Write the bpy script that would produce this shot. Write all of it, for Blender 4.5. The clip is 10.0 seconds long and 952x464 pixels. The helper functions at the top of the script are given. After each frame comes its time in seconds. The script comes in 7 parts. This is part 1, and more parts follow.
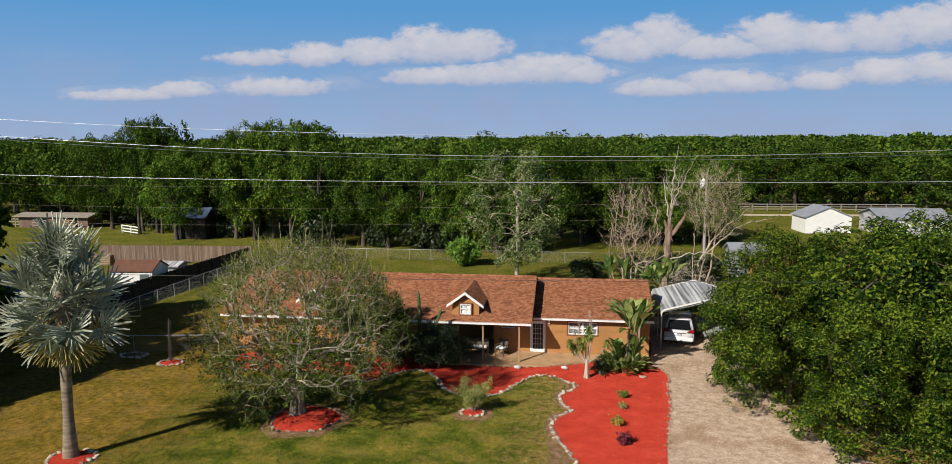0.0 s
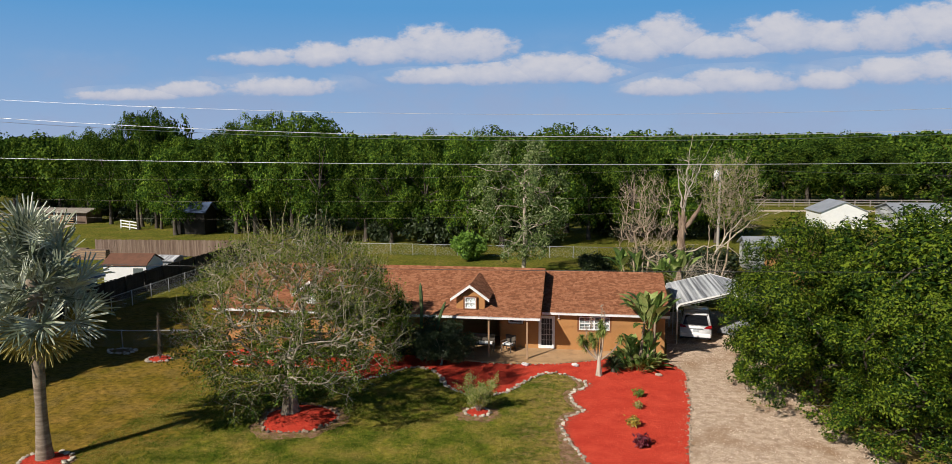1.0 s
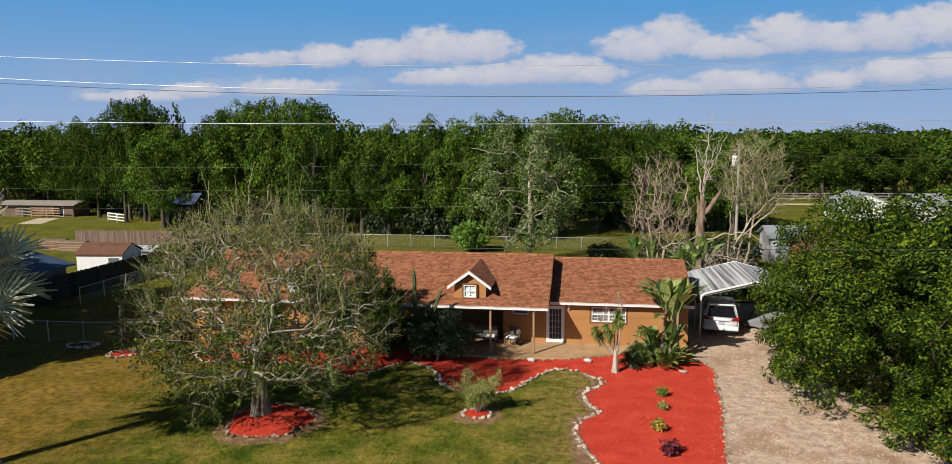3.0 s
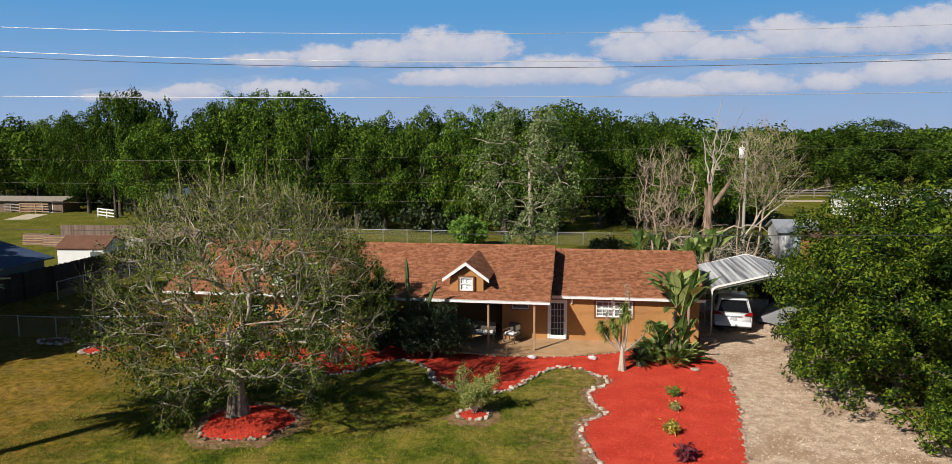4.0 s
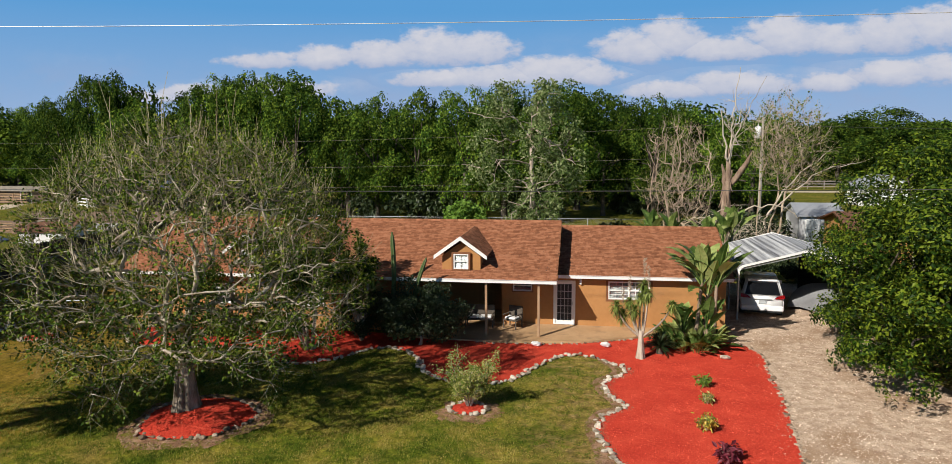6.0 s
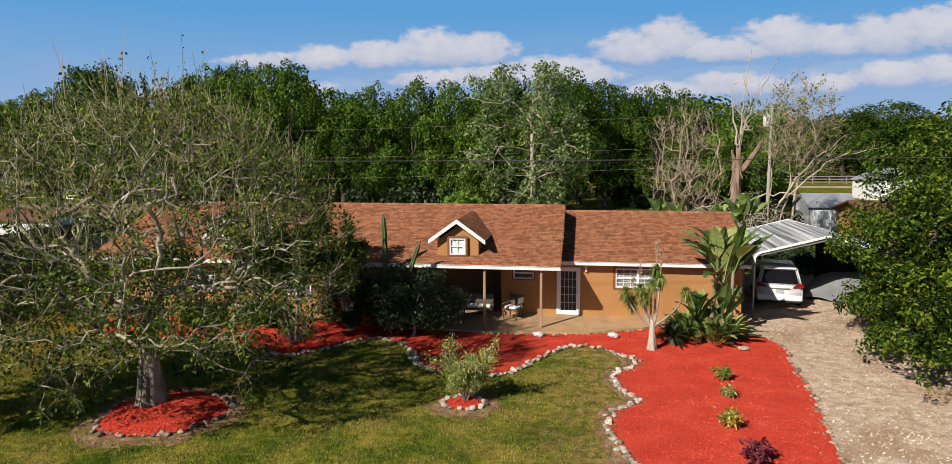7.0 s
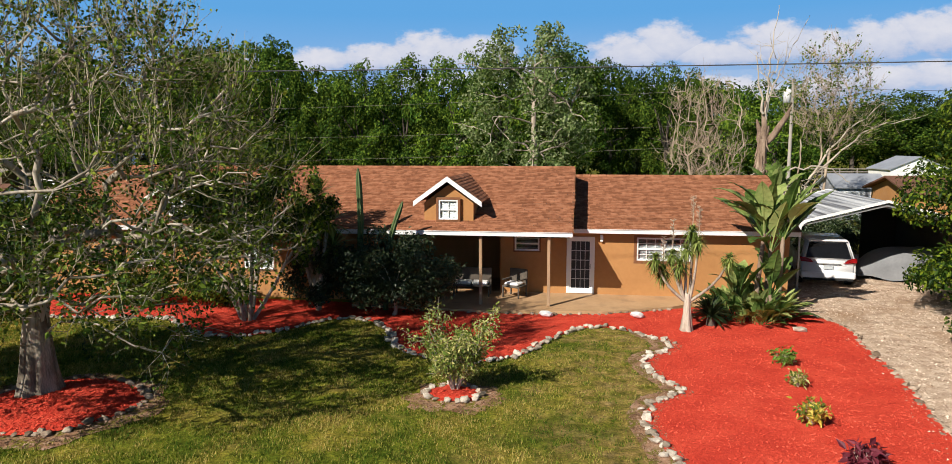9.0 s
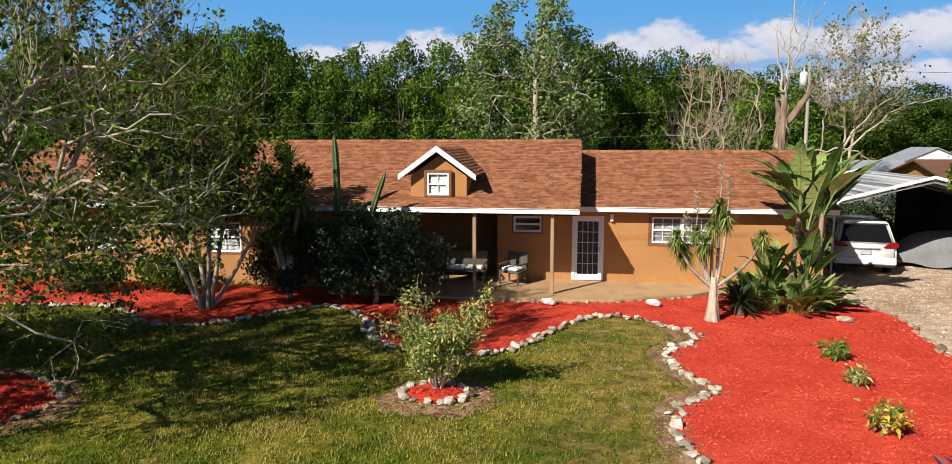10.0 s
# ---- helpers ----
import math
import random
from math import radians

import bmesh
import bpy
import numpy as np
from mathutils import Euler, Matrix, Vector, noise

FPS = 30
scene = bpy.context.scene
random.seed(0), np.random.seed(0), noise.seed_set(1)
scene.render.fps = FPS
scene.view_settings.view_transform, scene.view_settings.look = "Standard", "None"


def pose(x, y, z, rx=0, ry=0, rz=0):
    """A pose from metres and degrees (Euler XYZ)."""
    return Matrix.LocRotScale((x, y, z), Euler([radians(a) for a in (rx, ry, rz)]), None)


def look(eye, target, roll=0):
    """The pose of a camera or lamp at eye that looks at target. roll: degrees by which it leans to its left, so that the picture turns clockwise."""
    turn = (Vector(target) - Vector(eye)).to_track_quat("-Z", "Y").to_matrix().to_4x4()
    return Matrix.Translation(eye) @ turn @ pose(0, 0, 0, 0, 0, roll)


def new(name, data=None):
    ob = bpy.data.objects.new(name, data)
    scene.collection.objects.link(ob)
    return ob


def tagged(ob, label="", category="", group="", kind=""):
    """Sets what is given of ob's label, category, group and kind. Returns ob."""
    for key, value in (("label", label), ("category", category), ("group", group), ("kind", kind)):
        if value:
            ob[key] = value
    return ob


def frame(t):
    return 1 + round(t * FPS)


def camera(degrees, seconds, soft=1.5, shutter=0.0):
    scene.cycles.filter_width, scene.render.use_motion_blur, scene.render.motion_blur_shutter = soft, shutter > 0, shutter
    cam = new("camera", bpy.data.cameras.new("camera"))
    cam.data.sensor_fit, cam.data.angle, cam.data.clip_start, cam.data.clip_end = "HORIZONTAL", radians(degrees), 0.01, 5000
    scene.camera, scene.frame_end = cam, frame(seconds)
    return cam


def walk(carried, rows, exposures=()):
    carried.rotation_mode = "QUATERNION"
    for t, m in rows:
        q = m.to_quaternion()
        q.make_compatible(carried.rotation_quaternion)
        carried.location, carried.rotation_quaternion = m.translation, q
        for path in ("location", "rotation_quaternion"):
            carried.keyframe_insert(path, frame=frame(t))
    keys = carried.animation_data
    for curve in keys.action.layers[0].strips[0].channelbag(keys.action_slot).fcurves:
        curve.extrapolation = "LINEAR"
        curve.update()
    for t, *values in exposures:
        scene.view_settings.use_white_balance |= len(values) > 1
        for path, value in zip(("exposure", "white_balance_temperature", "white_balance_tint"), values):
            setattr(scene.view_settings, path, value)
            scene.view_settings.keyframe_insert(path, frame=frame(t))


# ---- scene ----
cam = camera(68.0, 10.0, soft=0.6)
ROWS = [
    (0, 2.026, -3.987, 13.804, 8.406, -7.667, -0.322),
    (0.5, 1.847, -2.846, 13.350, 8.607, -7.678, -0.330),
    (1, 1.698, -1.746, 12.894, 8.858, -7.695, -0.360),
    (1.5, 1.530, -0.723, 12.472, 9.035, -7.673, -0.351),
    (2, 1.401, 0.343, 12.050, 9.134, -7.655, -0.377),
    (2.5, 1.304, 1.403, 11.617, 9.161, -7.637, -0.399),
    (4, 0.982, 4.695, 10.297, 9.119, -7.544, -0.339),
    (4.5, 0.827, 5.721, 9.830, 9.071, -7.544, -0.256),
    (5, 0.687, 6.704, 9.373, 9.057, -7.529, -0.285),
    (5.5, 0.569, 7.694, 8.910, 9.048, -7.500, -0.351),
    (7, 0.187, 10.689, 7.462, 8.943, -7.470, -0.307),
    (7.5, 0.042, 11.700, 6.967, 8.909, -7.434, -0.277),
    (8, -0.122, 12.748, 6.447, 8.842, -7.436, -0.218),
    (8.5, -0.312, 13.884, 5.922, 8.732, -7.270, -0.196),
    (9, -0.467, 15.165, 5.423, 8.625, -7.222, -0.130),
    (9.5, -0.538, 16.516, 4.900, 8.693, -7.271, -0.077),
    (10, -0.641, 17.908, 4.444, 8.751, -7.327, -0.038),
]
walk(cam, [(t, pose(x, y, z, 90 + pitch, 0, yaw) @ pose(0, 0, 0, 0, 0, roll)) for t, x, y, z, yaw, pitch, roll in ROWS],
     exposures=((0.0, 0.15), (3.0, 0.18), (6.0, 0.24), (8.0, 0.33), (10.0, 0.50)))

# ---- world, sun ----
SUN_ELEV, SUN_TRAVEL = radians(36), radians(54)      # height of the sun; heading of the light, from +x towards +y
world = bpy.data.worlds.new("sky")
scene.world = world
world.use_nodes = True


def build_sky():
    nt = world.node_tree
    nt.nodes.clear()
    N, Lk = nt.nodes.new, nt.links.new
    out, bg = N("ShaderNodeOutputWorld"), N("ShaderNodeBackground")
    Lk(bg.outputs[0], out.inputs[0])
    sky = N("ShaderNodeTexSky")
    sky.sky_type, sky.sun_disc = "NISHITA", False
    sky.sun_elevation = SUN_ELEV
    # the sun stands opposite to the heading of its light; rotation runs clockwise from +y
    sx, sy = -math.cos(SUN_TRAVEL), -math.sin(SUN_TRAVEL)
    sky.sun_rotation = math.atan2(sx, sy) % (2 * math.pi)
    sky.air_density, sky.dust_density, sky.ozone_density = 1.0, 0.35, 2.5
    bg.inputs[1].default_value = SKY_STRENGTH

    def math_node(op, a, b=None, clamp=False):
        n = N("ShaderNodeMath")
        n.operation, n.use_clamp = op, clamp
        for i, v in enumerate((a, b)):
            if v is None:
                continue
            if isinstance(v, (int, float)):
                n.inputs[i].default_value = v
            else:
                Lk(v, n.inputs[i])
        return n.outputs[0]

    tc, sep = N("ShaderNodeTexCoord"), N("ShaderNodeSeparateXYZ")
    Lk(tc.outputs["Generated"], sep.inputs[0])
    ahead = math_node("MAXIMUM", sep.outputs[1], 0.02)
    U, V = math_node("DIVIDE", sep.outputs[0], ahead), math_node("DIVIDE", sep.outputs[2], ahead)
    comb = N("ShaderNodeCombineXYZ")
    Lk(U, comb.inputs[0]), Lk(math_node("MULTIPLY", V, 1.7), comb.inputs[1])

    def noise_node(scale, detail, rough, shift=0.0):
        n = N("ShaderNodeTexNoise")
        n.inputs["Scale"].default_value, n.inputs["Detail"].default_value, n.inputs["Roughness"].default_value = scale, detail, rough
        add = N("ShaderNodeVectorMath")
        add.inputs[1].default_value = (shift, shift * 0.7, shift * 0.3)
        Lk(comb.outputs[0], add.inputs[0]), Lk(add.outputs[0], n.inputs["Vector"])
        return n.outputs[0]

    big, fine = noise_node(22.0, 6.0, 0.55), noise_node(60.0, 6.0, 0.6, 3.1)
    puff = math_node("ADD", math_node("MULTIPLY", math_node("SUBTRACT", big, 0.5), 2.2), math_node("MULTIPLY", math_node("SUBTRACT", fine, 0.5), 1.7))
    total = None
    # cumulus puffs: centre and half sizes on the plane one unit ahead (u to the right, v up)
    for cu, cv, au, av in CLOUDS:
        av = av * 1.1
        du = math_node("DIVIDE", math_node("SUBTRACT", U, cu), au * 1.3)
        dv0 = math_node("SUBTRACT", V, cv)
        dv = math_node("ADD", math_node("DIVIDE", math_node("MAXIMUM", dv0, 0.0), av), math_node("DIVIDE", math_node("MINIMUM", dv0, 0.0), av * 0.75))
        d2 = math_node("ADD", math_node("MULTIPLY", du, du), math_node("MULTIPLY", dv, dv))
        b = math_node("MAXIMUM", math_node("SUBTRACT", 1.0, d2), -1.5)
        # lighter towards the top of each puff
        g = math_node("ADD", math_node("MULTIPLY", dv, 0.35), 0.5)
        pick = math_node("GREATER_THAN", b, total) if total is not None else None
        if total is None:
            total, shade = b, g
        else:
            keep = math_node("SUBTRACT", 1.0, pick)
            shade = math_node("ADD", math_node("MULTIPLY", pick, g), math_node("MULTIPLY", keep, shade))
            total = math_node("MAXIMUM", total, b)
    dens = math_node("ADD", total, puff)
    cover = N("ShaderNodeMapRange")
    cover.interpolation_type = "SMOOTHSTEP"
    cover.inputs[1].default_value, cover.inputs[2].default_value = -0.45, 0.55
    cover.inputs[4].default_value = 0.93
    Lk(dens, cover.inputs[0])
    # haze that pales the sky towards the horizon, all round
    up = sep.outputs[2]
    grad = N("ShaderNodeValToRGB")
    e = grad.color_ramp.elements
    e[0].position, e[0].color = 0.0, (*HAZE_LOW, 1)
    e[1].position, e[1].color = 0.17, (*HAZE_HIGH, 1)
    Lk(up, grad.inputs[0])
    veil = N("ShaderNodeMapRange")
    veil.interpolation_type = "SMOOTHSTEP"
    veil.inputs[1].default_value, veil.inputs[2].default_value = 0.42, 0.19
    veil.inputs[3].default_value, veil.inputs[4].default_value = 0.0, 0.95
    Lk(up, veil.inputs[0])
    wisp = N("ShaderNodeMapRange")
    wisp.interpolation_type = "SMOOTHSTEP"
    wisp.inputs[1].default_value, wisp.inputs[2].default_value = 0.40, 0.66
    wisp.inputs[4].default_value = 0.50
    Lk(noise_node(7.0, 6.0, 0.6, 7.7), wisp.inputs[0])
    low = N("ShaderNodeMapRange")
    low.interpolation_type = "SMOOTHSTEP"
    low.inputs[1].default_value, low.inputs[2].default_value = 0.16, 0.06
    Lk(V, low.inputs[0])
    alpha = math_node("MAXIMUM", cover.outputs[0], math_node("MULTIPLY", wisp.outputs[0], low.outputs[0]))
    front = math_node("GREATER_THAN", sep.outputs[1], 0.05)
    alpha = math_node("MULTIPLY", alpha, front, True)
    tone = N("ShaderNodeMixRGB")
    tone.inputs[1].default_value, tone.inputs[2].default_value = (CLOUD_SHADE[0], CLOUD_SHADE[1], CLOUD_SHADE[2], 1), (CLOUD_LIT[0], CLOUD_LIT[1], CLOUD_LIT[2], 1)
    lit = math_node("ADD", math_node("MULTIPLY", dens, 0.35), math_node("SUBTRACT", shade, 0.05), True)
    Lk(lit, tone.inputs[0])
    hue = N("ShaderNodeHueSaturation")
    hue.inputs["Saturation"].default_value, hue.inputs["Value"].default_value = SKY_SAT, 0.28
    Lk(sky.outputs[0], hue.inputs["Color"])
    mix = N("ShaderNodeMixRGB")
    hz = N("ShaderNodeMixRGB")
    Lk(veil.outputs[0], hz.inputs[0]), Lk(hue.outputs[0], hz.inputs[1]), Lk(grad.outputs[0], hz.inputs[2])
    Lk(alpha, mix.inputs[0]), Lk(hz.outputs[0], mix.inputs[1]), Lk(tone.outputs[0], mix.inputs[2])
    Lk(mix.outputs[0], bg.inputs[0])


SKY_STRENGTH, SKY_SAT = 0.10, 1.1
HAZE_LOW, HAZE_HIGH = (2.95, 4.0, 5.95), (0.92, 2.95, 5.85)
CLOUD_SHADE, CLOUD_LIT = (2.8, 3.45, 5.1), (5.6, 5.55, 6.0)
CLOUDS = [(-0.464, 0.115, 0.058, 0.012), (-0.381, 0.117, 0.055, 0.017), (-0.299, 0.119, 0.053, 0.020), (-0.219, 0.124, 0.054, 0.027), (-0.158, 0.121, 0.047, 0.025),
          (-0.220, 0.084, 0.048, 0.013), (-0.133, 0.085, 0.064, 0.017), (-0.048, 0.091, 0.058, 0.021), (0.002, 0.085, 0.037, 0.016), (0.066, 0.119, 0.048, 0.024), (0.106, 0.128, 0.039, 0.028),
          (0.177, 0.115, 0.058, 0.017), (0.257, 0.127, 0.049, 0.026), (0.321, 0.122, 0.044, 0.021), (0.380, 0.127, 0.051, 0.026), (0.451, 0.135, 0.057, 0.030), (0.108, 0.063, 0.048, 0.013),
          (0.195, 0.069, 0.062, 0.017), (0.313, 0.070, 0.034, 0.014), (0.383, 0.078, 0.055, 0.018), (0.455, 0.080, 0.050, 0.020), (-0.691, 0.065, 0.070, 0.010), (-0.591, 0.072, 0.044, 0.012), (-0.447, 0.072, 0.074, 0.014)]
build_sky()

sun_data = bpy.data.lights.new("sun", "SUN")
sun_data.energy, sun_data.angle, sun_data.color = 5.0, radians(0.53), (1.0, 0.93, 0.82)
sun = new("sun", sun_data)
sun.matrix_world = look((-60, -60, 80), (-60 + math.cos(SUN_TRAVEL) * math.cos(SUN_ELEV), -60 + math.sin(SUN_TRAVEL) * math.cos(SUN_ELEV), 80 - math.sin(SUN_ELEV)))

# ---- materials ----
def material(name, colors, scale=3.0, rough=0.8, bump=0.0, bump_scale=40.0, metal=0.0, spec=0.3, island=0.0, each=0.0,
             leaf=0.0, stretch=(1, 1, 1), spots=None, detail=6.0, vary=0.0):
    """A surface of mixed tones: noise at two scales between colors; island / each: value change per loose piece / per object."""
    m = bpy.data.materials.new(name)
    m.use_nodes = True
    nt = m.node_tree
    nt.nodes.clear()
    N, Lk = nt.nodes.new, nt.links.new
    out, bs = N("ShaderNodeOutputMaterial"), N("ShaderNodeBsdfPrincipled")
    bs.inputs["Roughness"].default_value, bs.inputs["Metallic"].default_value = rough, metal
    bs.inputs["Specular IOR Level"].default_value = spec
    tc, mp = N("ShaderNodeNewGeometry"), N("ShaderNodeVectorMath")
    mp.operation = "MULTIPLY"
    mp.inputs[1].default_value = stretch
    Lk(tc.outputs["Position"], mp.inputs[0])
    n1, n2 = N("ShaderNodeTexNoise"), N("ShaderNodeTexNoise")
    n1.inputs["Scale"].default_value, n1.inputs["Detail"].default_value = scale, detail
    n2.inputs["Scale"].default_value, n2.inputs["Detail"].default_value = scale * 9.3, 3.0
    for n in (n1, n2):
        Lk(mp.outputs[0], n.inputs["Vector"])
    mixv = N("ShaderNodeMath")
    mixv.operation = "MULTIPLY_ADD"
    mixv.inputs[1].default_value = 0.45
    Lk(n2.outputs[0], mixv.inputs[0])
    half = N("ShaderNodeMath")
    half.operation = "MULTIPLY_ADD"
    half.inputs[1].default_value, half.inputs[2].default_value = 1.1, -0.275
    Lk(n1.outputs[0], half.inputs[0]), Lk(half.outputs[0], mixv.inputs[2])
    fac = mixv.outputs[0]
    if island or each:
        src = N("ShaderNodeNewGeometry").outputs["Random Per Island"] if island else N("ShaderNodeObjectInfo").outputs["Random"]
        am = N("ShaderNodeMath")
        am.operation = "MULTIPLY_ADD"
        am.inputs[1].default_value = island or each
        Lk(src, am.inputs[0])
        sh = N("ShaderNodeMath")
        sh.operation = "SUBTRACT"
        sh.inputs[1].default_value = (island or each) / 2
        Lk(fac, sh.inputs[0]), Lk(sh.outputs[0], am.inputs[2])
        fac = am.outputs[0]
    ramp = N("ShaderNodeValToRGB")
    el = ramp.color_ramp.elements
    k = len(colors)
    for i, c in enumerate(colors):
        p = 0.25 + 0.5 * i / max(1, k - 1)
        e = el[i] if i < 2 else el.new(p)
        e.position, e.color = p, (*c, 1)
    Lk(fac, ramp.inputs[0])
    col = ramp.outputs[0]
    if vary:
        # each plant a little lighter or darker than its neighbours
        oi, vr, hs = N("ShaderNodeObjectInfo"), N("ShaderNodeMapRange"), N("ShaderNodeHueSaturation")
        vr.inputs[3].default_value, vr.inputs[4].default_value = 1 - vary, 1 + vary * 0.7
        Lk(oi.outputs["Random"], vr.inputs[0]), Lk(vr.outputs[0], hs.inputs["Value"]), Lk(col, hs.inputs["Color"])
        col = hs.outputs[0]
    if spots:
        sc, lo, hi, c = spots
        n3, mr, mx = N("ShaderNodeTexNoise"), N("ShaderNodeMapRange"), N("ShaderNodeMixRGB")
        n3.inputs["Scale"].default_value, n3.inputs["Detail"].default_value = sc, 5.0
        Lk(mp.outputs[0], n3.inputs["Vector"])
        mr.inputs[1].default_value, mr.inputs[2].default_value = lo, hi
        mx.inputs[2].default_value = (*c, 1)
        Lk(n3.outputs[0], mr.inputs[0]), Lk(mr.outputs[0], mx.inputs[0]), Lk(col, mx.inputs[1])
        col = mx.outputs[0]
    Lk(col, bs.inputs["Base Color"])
    if bump:
        nb, bp = N("ShaderNodeTexNoise"), N("ShaderNodeBump")
        nb.inputs["Scale"].default_value, nb.inputs["Detail"].default_value = bump_scale, 4.0
        Lk(mp.outputs[0], nb.inputs["Vector"])
        bp.inputs["Strength"].default_value, bp.inputs["Distance"].default_value = bump, 0.02
        Lk(nb.outputs[0], bp.inputs["Height"]), Lk(bp.outputs[0], bs.inputs["Normal"])
    shader = bs.outputs[0]
    if leaf:
        tr, ms = N("ShaderNodeBsdfTranslucent"), N("ShaderNodeMixShader")
        br = N("ShaderNodeMixRGB")
        br.blend_type = "MULTIPLY"
        br.inputs[0].default_value = 1.0
        br.inputs[2].default_value = (1.0, 1.0, 0.5, 1)
        Lk(col, br.inputs[1]), Lk(br.outputs[0], tr.inputs[0])
        ms.inputs[0].default_value = leaf
        Lk(shader, ms.inputs[1]), Lk(tr.outputs[0], ms.inputs[2])
        shader = ms.outputs[0]
    Lk(shader, out.inputs[0])
    return m


M = {}
M["stucco"] = material("tan stucco", [(0.37, 0.182, 0.070), (0.46, 0.235, 0.092)], 0.7, 0.9, 0.3, 60, spec=0.15, spots=(0.9, 0.55, 0.75, (0.39, 0.205, 0.09)))
M["white"] = material("white paint", [(0.74, 0.74, 0.73), (0.82, 0.82, 0.81)], 2.0, 0.5, 0.05, 30)
M["shingle"] = material("brown shingle", [(0.21, 0.086, 0.045), (0.31, 0.130, 0.069), (0.41, 0.186, 0.104)], 6.0, 0.92, 0.5, 120, spec=0.1, island=0.40)
M["shingle_each"] = material("brown shingle tab", [(0.21, 0.086, 0.045), (0.31, 0.130, 0.069), (0.41, 0.186, 0.104)], 6.0, 0.92, 0.5, 120, spec=0.1, each=0.40)
M["shingle_bed"] = material("shingle felt", [(0.12, 0.06, 0.04), (0.18, 0.085, 0.055)], 2, 0.95)
M["brown_trim"] = material("brown painted trim", [(0.17, 0.07, 0.03), (0.23, 0.10, 0.045)], 5, 0.6)
M["wood_post"] = material("weathered post wood", [(0.30, 0.19, 0.11), (0.42, 0.28, 0.17)], 6, 0.8, 0.2, 50, stretch=(1, 1, 0.15))
M["glass"] = material("window glass", [(0.88, 0.91, 0.90), (0.92, 0.95, 0.94)], 1.0, 0.02, spec=0.5)
M["glass"].node_tree.nodes["Principled BSDF"].inputs["Transmission Weight"].default_value = 1.0
# stands for the door's dark glass, matt so that nothing reflects
M["screen"] = material("matt dark door glass", [(0.030, 0.034, 0.038), (0.055, 0.060, 0.066)], 3.0, 0.6, spec=0.2)
M["curtain"] = material("pale window blind", [(0.40, 0.43, 0.45), (0.55, 0.58, 0.60)], 4.0, 0.8)
M["blind_dim"] = material("dim slatted blind", [(0.05, 0.055, 0.06), (0.17, 0.18, 0.19), (0.42, 0.43, 0.43)], 3.0, 0.8, stretch=(0.35, 1, 5.0))
# near-black used where shade within or under roofs is painted in
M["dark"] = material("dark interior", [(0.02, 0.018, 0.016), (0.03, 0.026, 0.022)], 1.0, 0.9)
M["concrete"] = material("tan patio concrete", [(0.42, 0.26, 0.135), (0.53, 0.34, 0.19)], 0.9, 0.7, 0.1, 30, spots=(1.6, 0.55, 0.7, (0.36, 0.23, 0.13)))
M["lawn"] = None
M["mulch"] = material("red wood mulch", [(0.49, 0.043, 0.026), (0.60, 0.062, 0.035), (0.69, 0.090, 0.050)], 1.2, 0.95, 0.8, 45, spec=0.1)
M["mulch_chip"] = material("red mulch chips", [(0.49, 0.048, 0.030), (0.61, 0.072, 0.042), (0.73, 0.120, 0.072)], 0.9, 0.95, spec=0.05, island=0.45)
M["gravel"] = material("tan shell gravel", [(0.37, 0.26, 0.185), (0.54, 0.405, 0.30), (0.72, 0.58, 0.45)], 3.0, 0.95, 1.0, 22, spec=0.1, spots=(0.45, 0.50, 0.68, (0.37, 0.24, 0.15)))
M["gravel_chip"] = material("gravel pieces", [(0.33, 0.225, 0.16), (0.56, 0.425, 0.32), (0.80, 0.66, 0.53)], 0.55, 0.95, spec=0.1, island=0.9)
M["stone_sand"] = material("sandy kerb stones", [(0.16, 0.115, 0.08), (0.29, 0.215, 0.155), (0.42, 0.33, 0.25)], 6, 0.95, 0.8, 18, spec=0.1, each=0.6)
M["stone"] = material("edging limestone", [(0.24, 0.195, 0.145), (0.45, 0.385, 0.31), (0.64, 0.57, 0.48)], 6, 0.95, 0.8, 18, spec=0.1, each=0.5)
M["stone_white"] = material("white painted rock", [(0.74, 0.74, 0.73), (0.84, 0.84, 0.83)], 5, 0.8, 0.4, 14)
M["dirt"] = material("bare brown soil", [(0.20, 0.105, 0.06), (0.33, 0.185, 0.11), (0.46, 0.29, 0.195)], 2.6, 0.95, 0.9, 18, spec=0.1, spots=(3.2, 0.47, 0.58, (0.17, 0.15, 0.025)))
M["soil_crumb"] = material("brown soil crumbs", [(0.15, 0.085, 0.05), (0.27, 0.165, 0.105), (0.38, 0.255, 0.175)], 2.6, 0.95, spec=0.05, island=0.7)
M["bark"] = material("pale grey bark", [(0.18, 0.14, 0.10), (0.36, 0.30, 0.235), (0.56, 0.49, 0.40)], 3.0, 0.9, 0.9, 18, stretch=(1, 1, 0.22))
M["bark_palm"] = material("ringed palm bark", [(0.12, 0.09, 0.065), (0.23, 0.18, 0.135), (0.36, 0.30, 0.235)], 2.2, 0.95, 0.9, 9, stretch=(0.6, 0.6, 3.2))
# darker than the limbs: the crown's shade is put into the trunk's colour
M["bark_tree"] = material("brown grey trunk bark, shade added", [(0.055, 0.045, 0.032), (0.16, 0.135, 0.10), (0.38, 0.33, 0.265)], 5.0, 0.95, 1.0, 14, stretch=(1, 1, 0.22))
M["bark_dead"] = material("peeling dead bark", [(0.13, 0.085, 0.06), (0.25, 0.175, 0.125), (0.40, 0.31, 0.23)], 3.0, 0.95, 0.9, 14, stretch=(1, 1, 0.3))
M["twig"] = material("grey twigs", [(0.36, 0.30, 0.23), (0.56, 0.49, 0.40)], 2.0, 0.9)
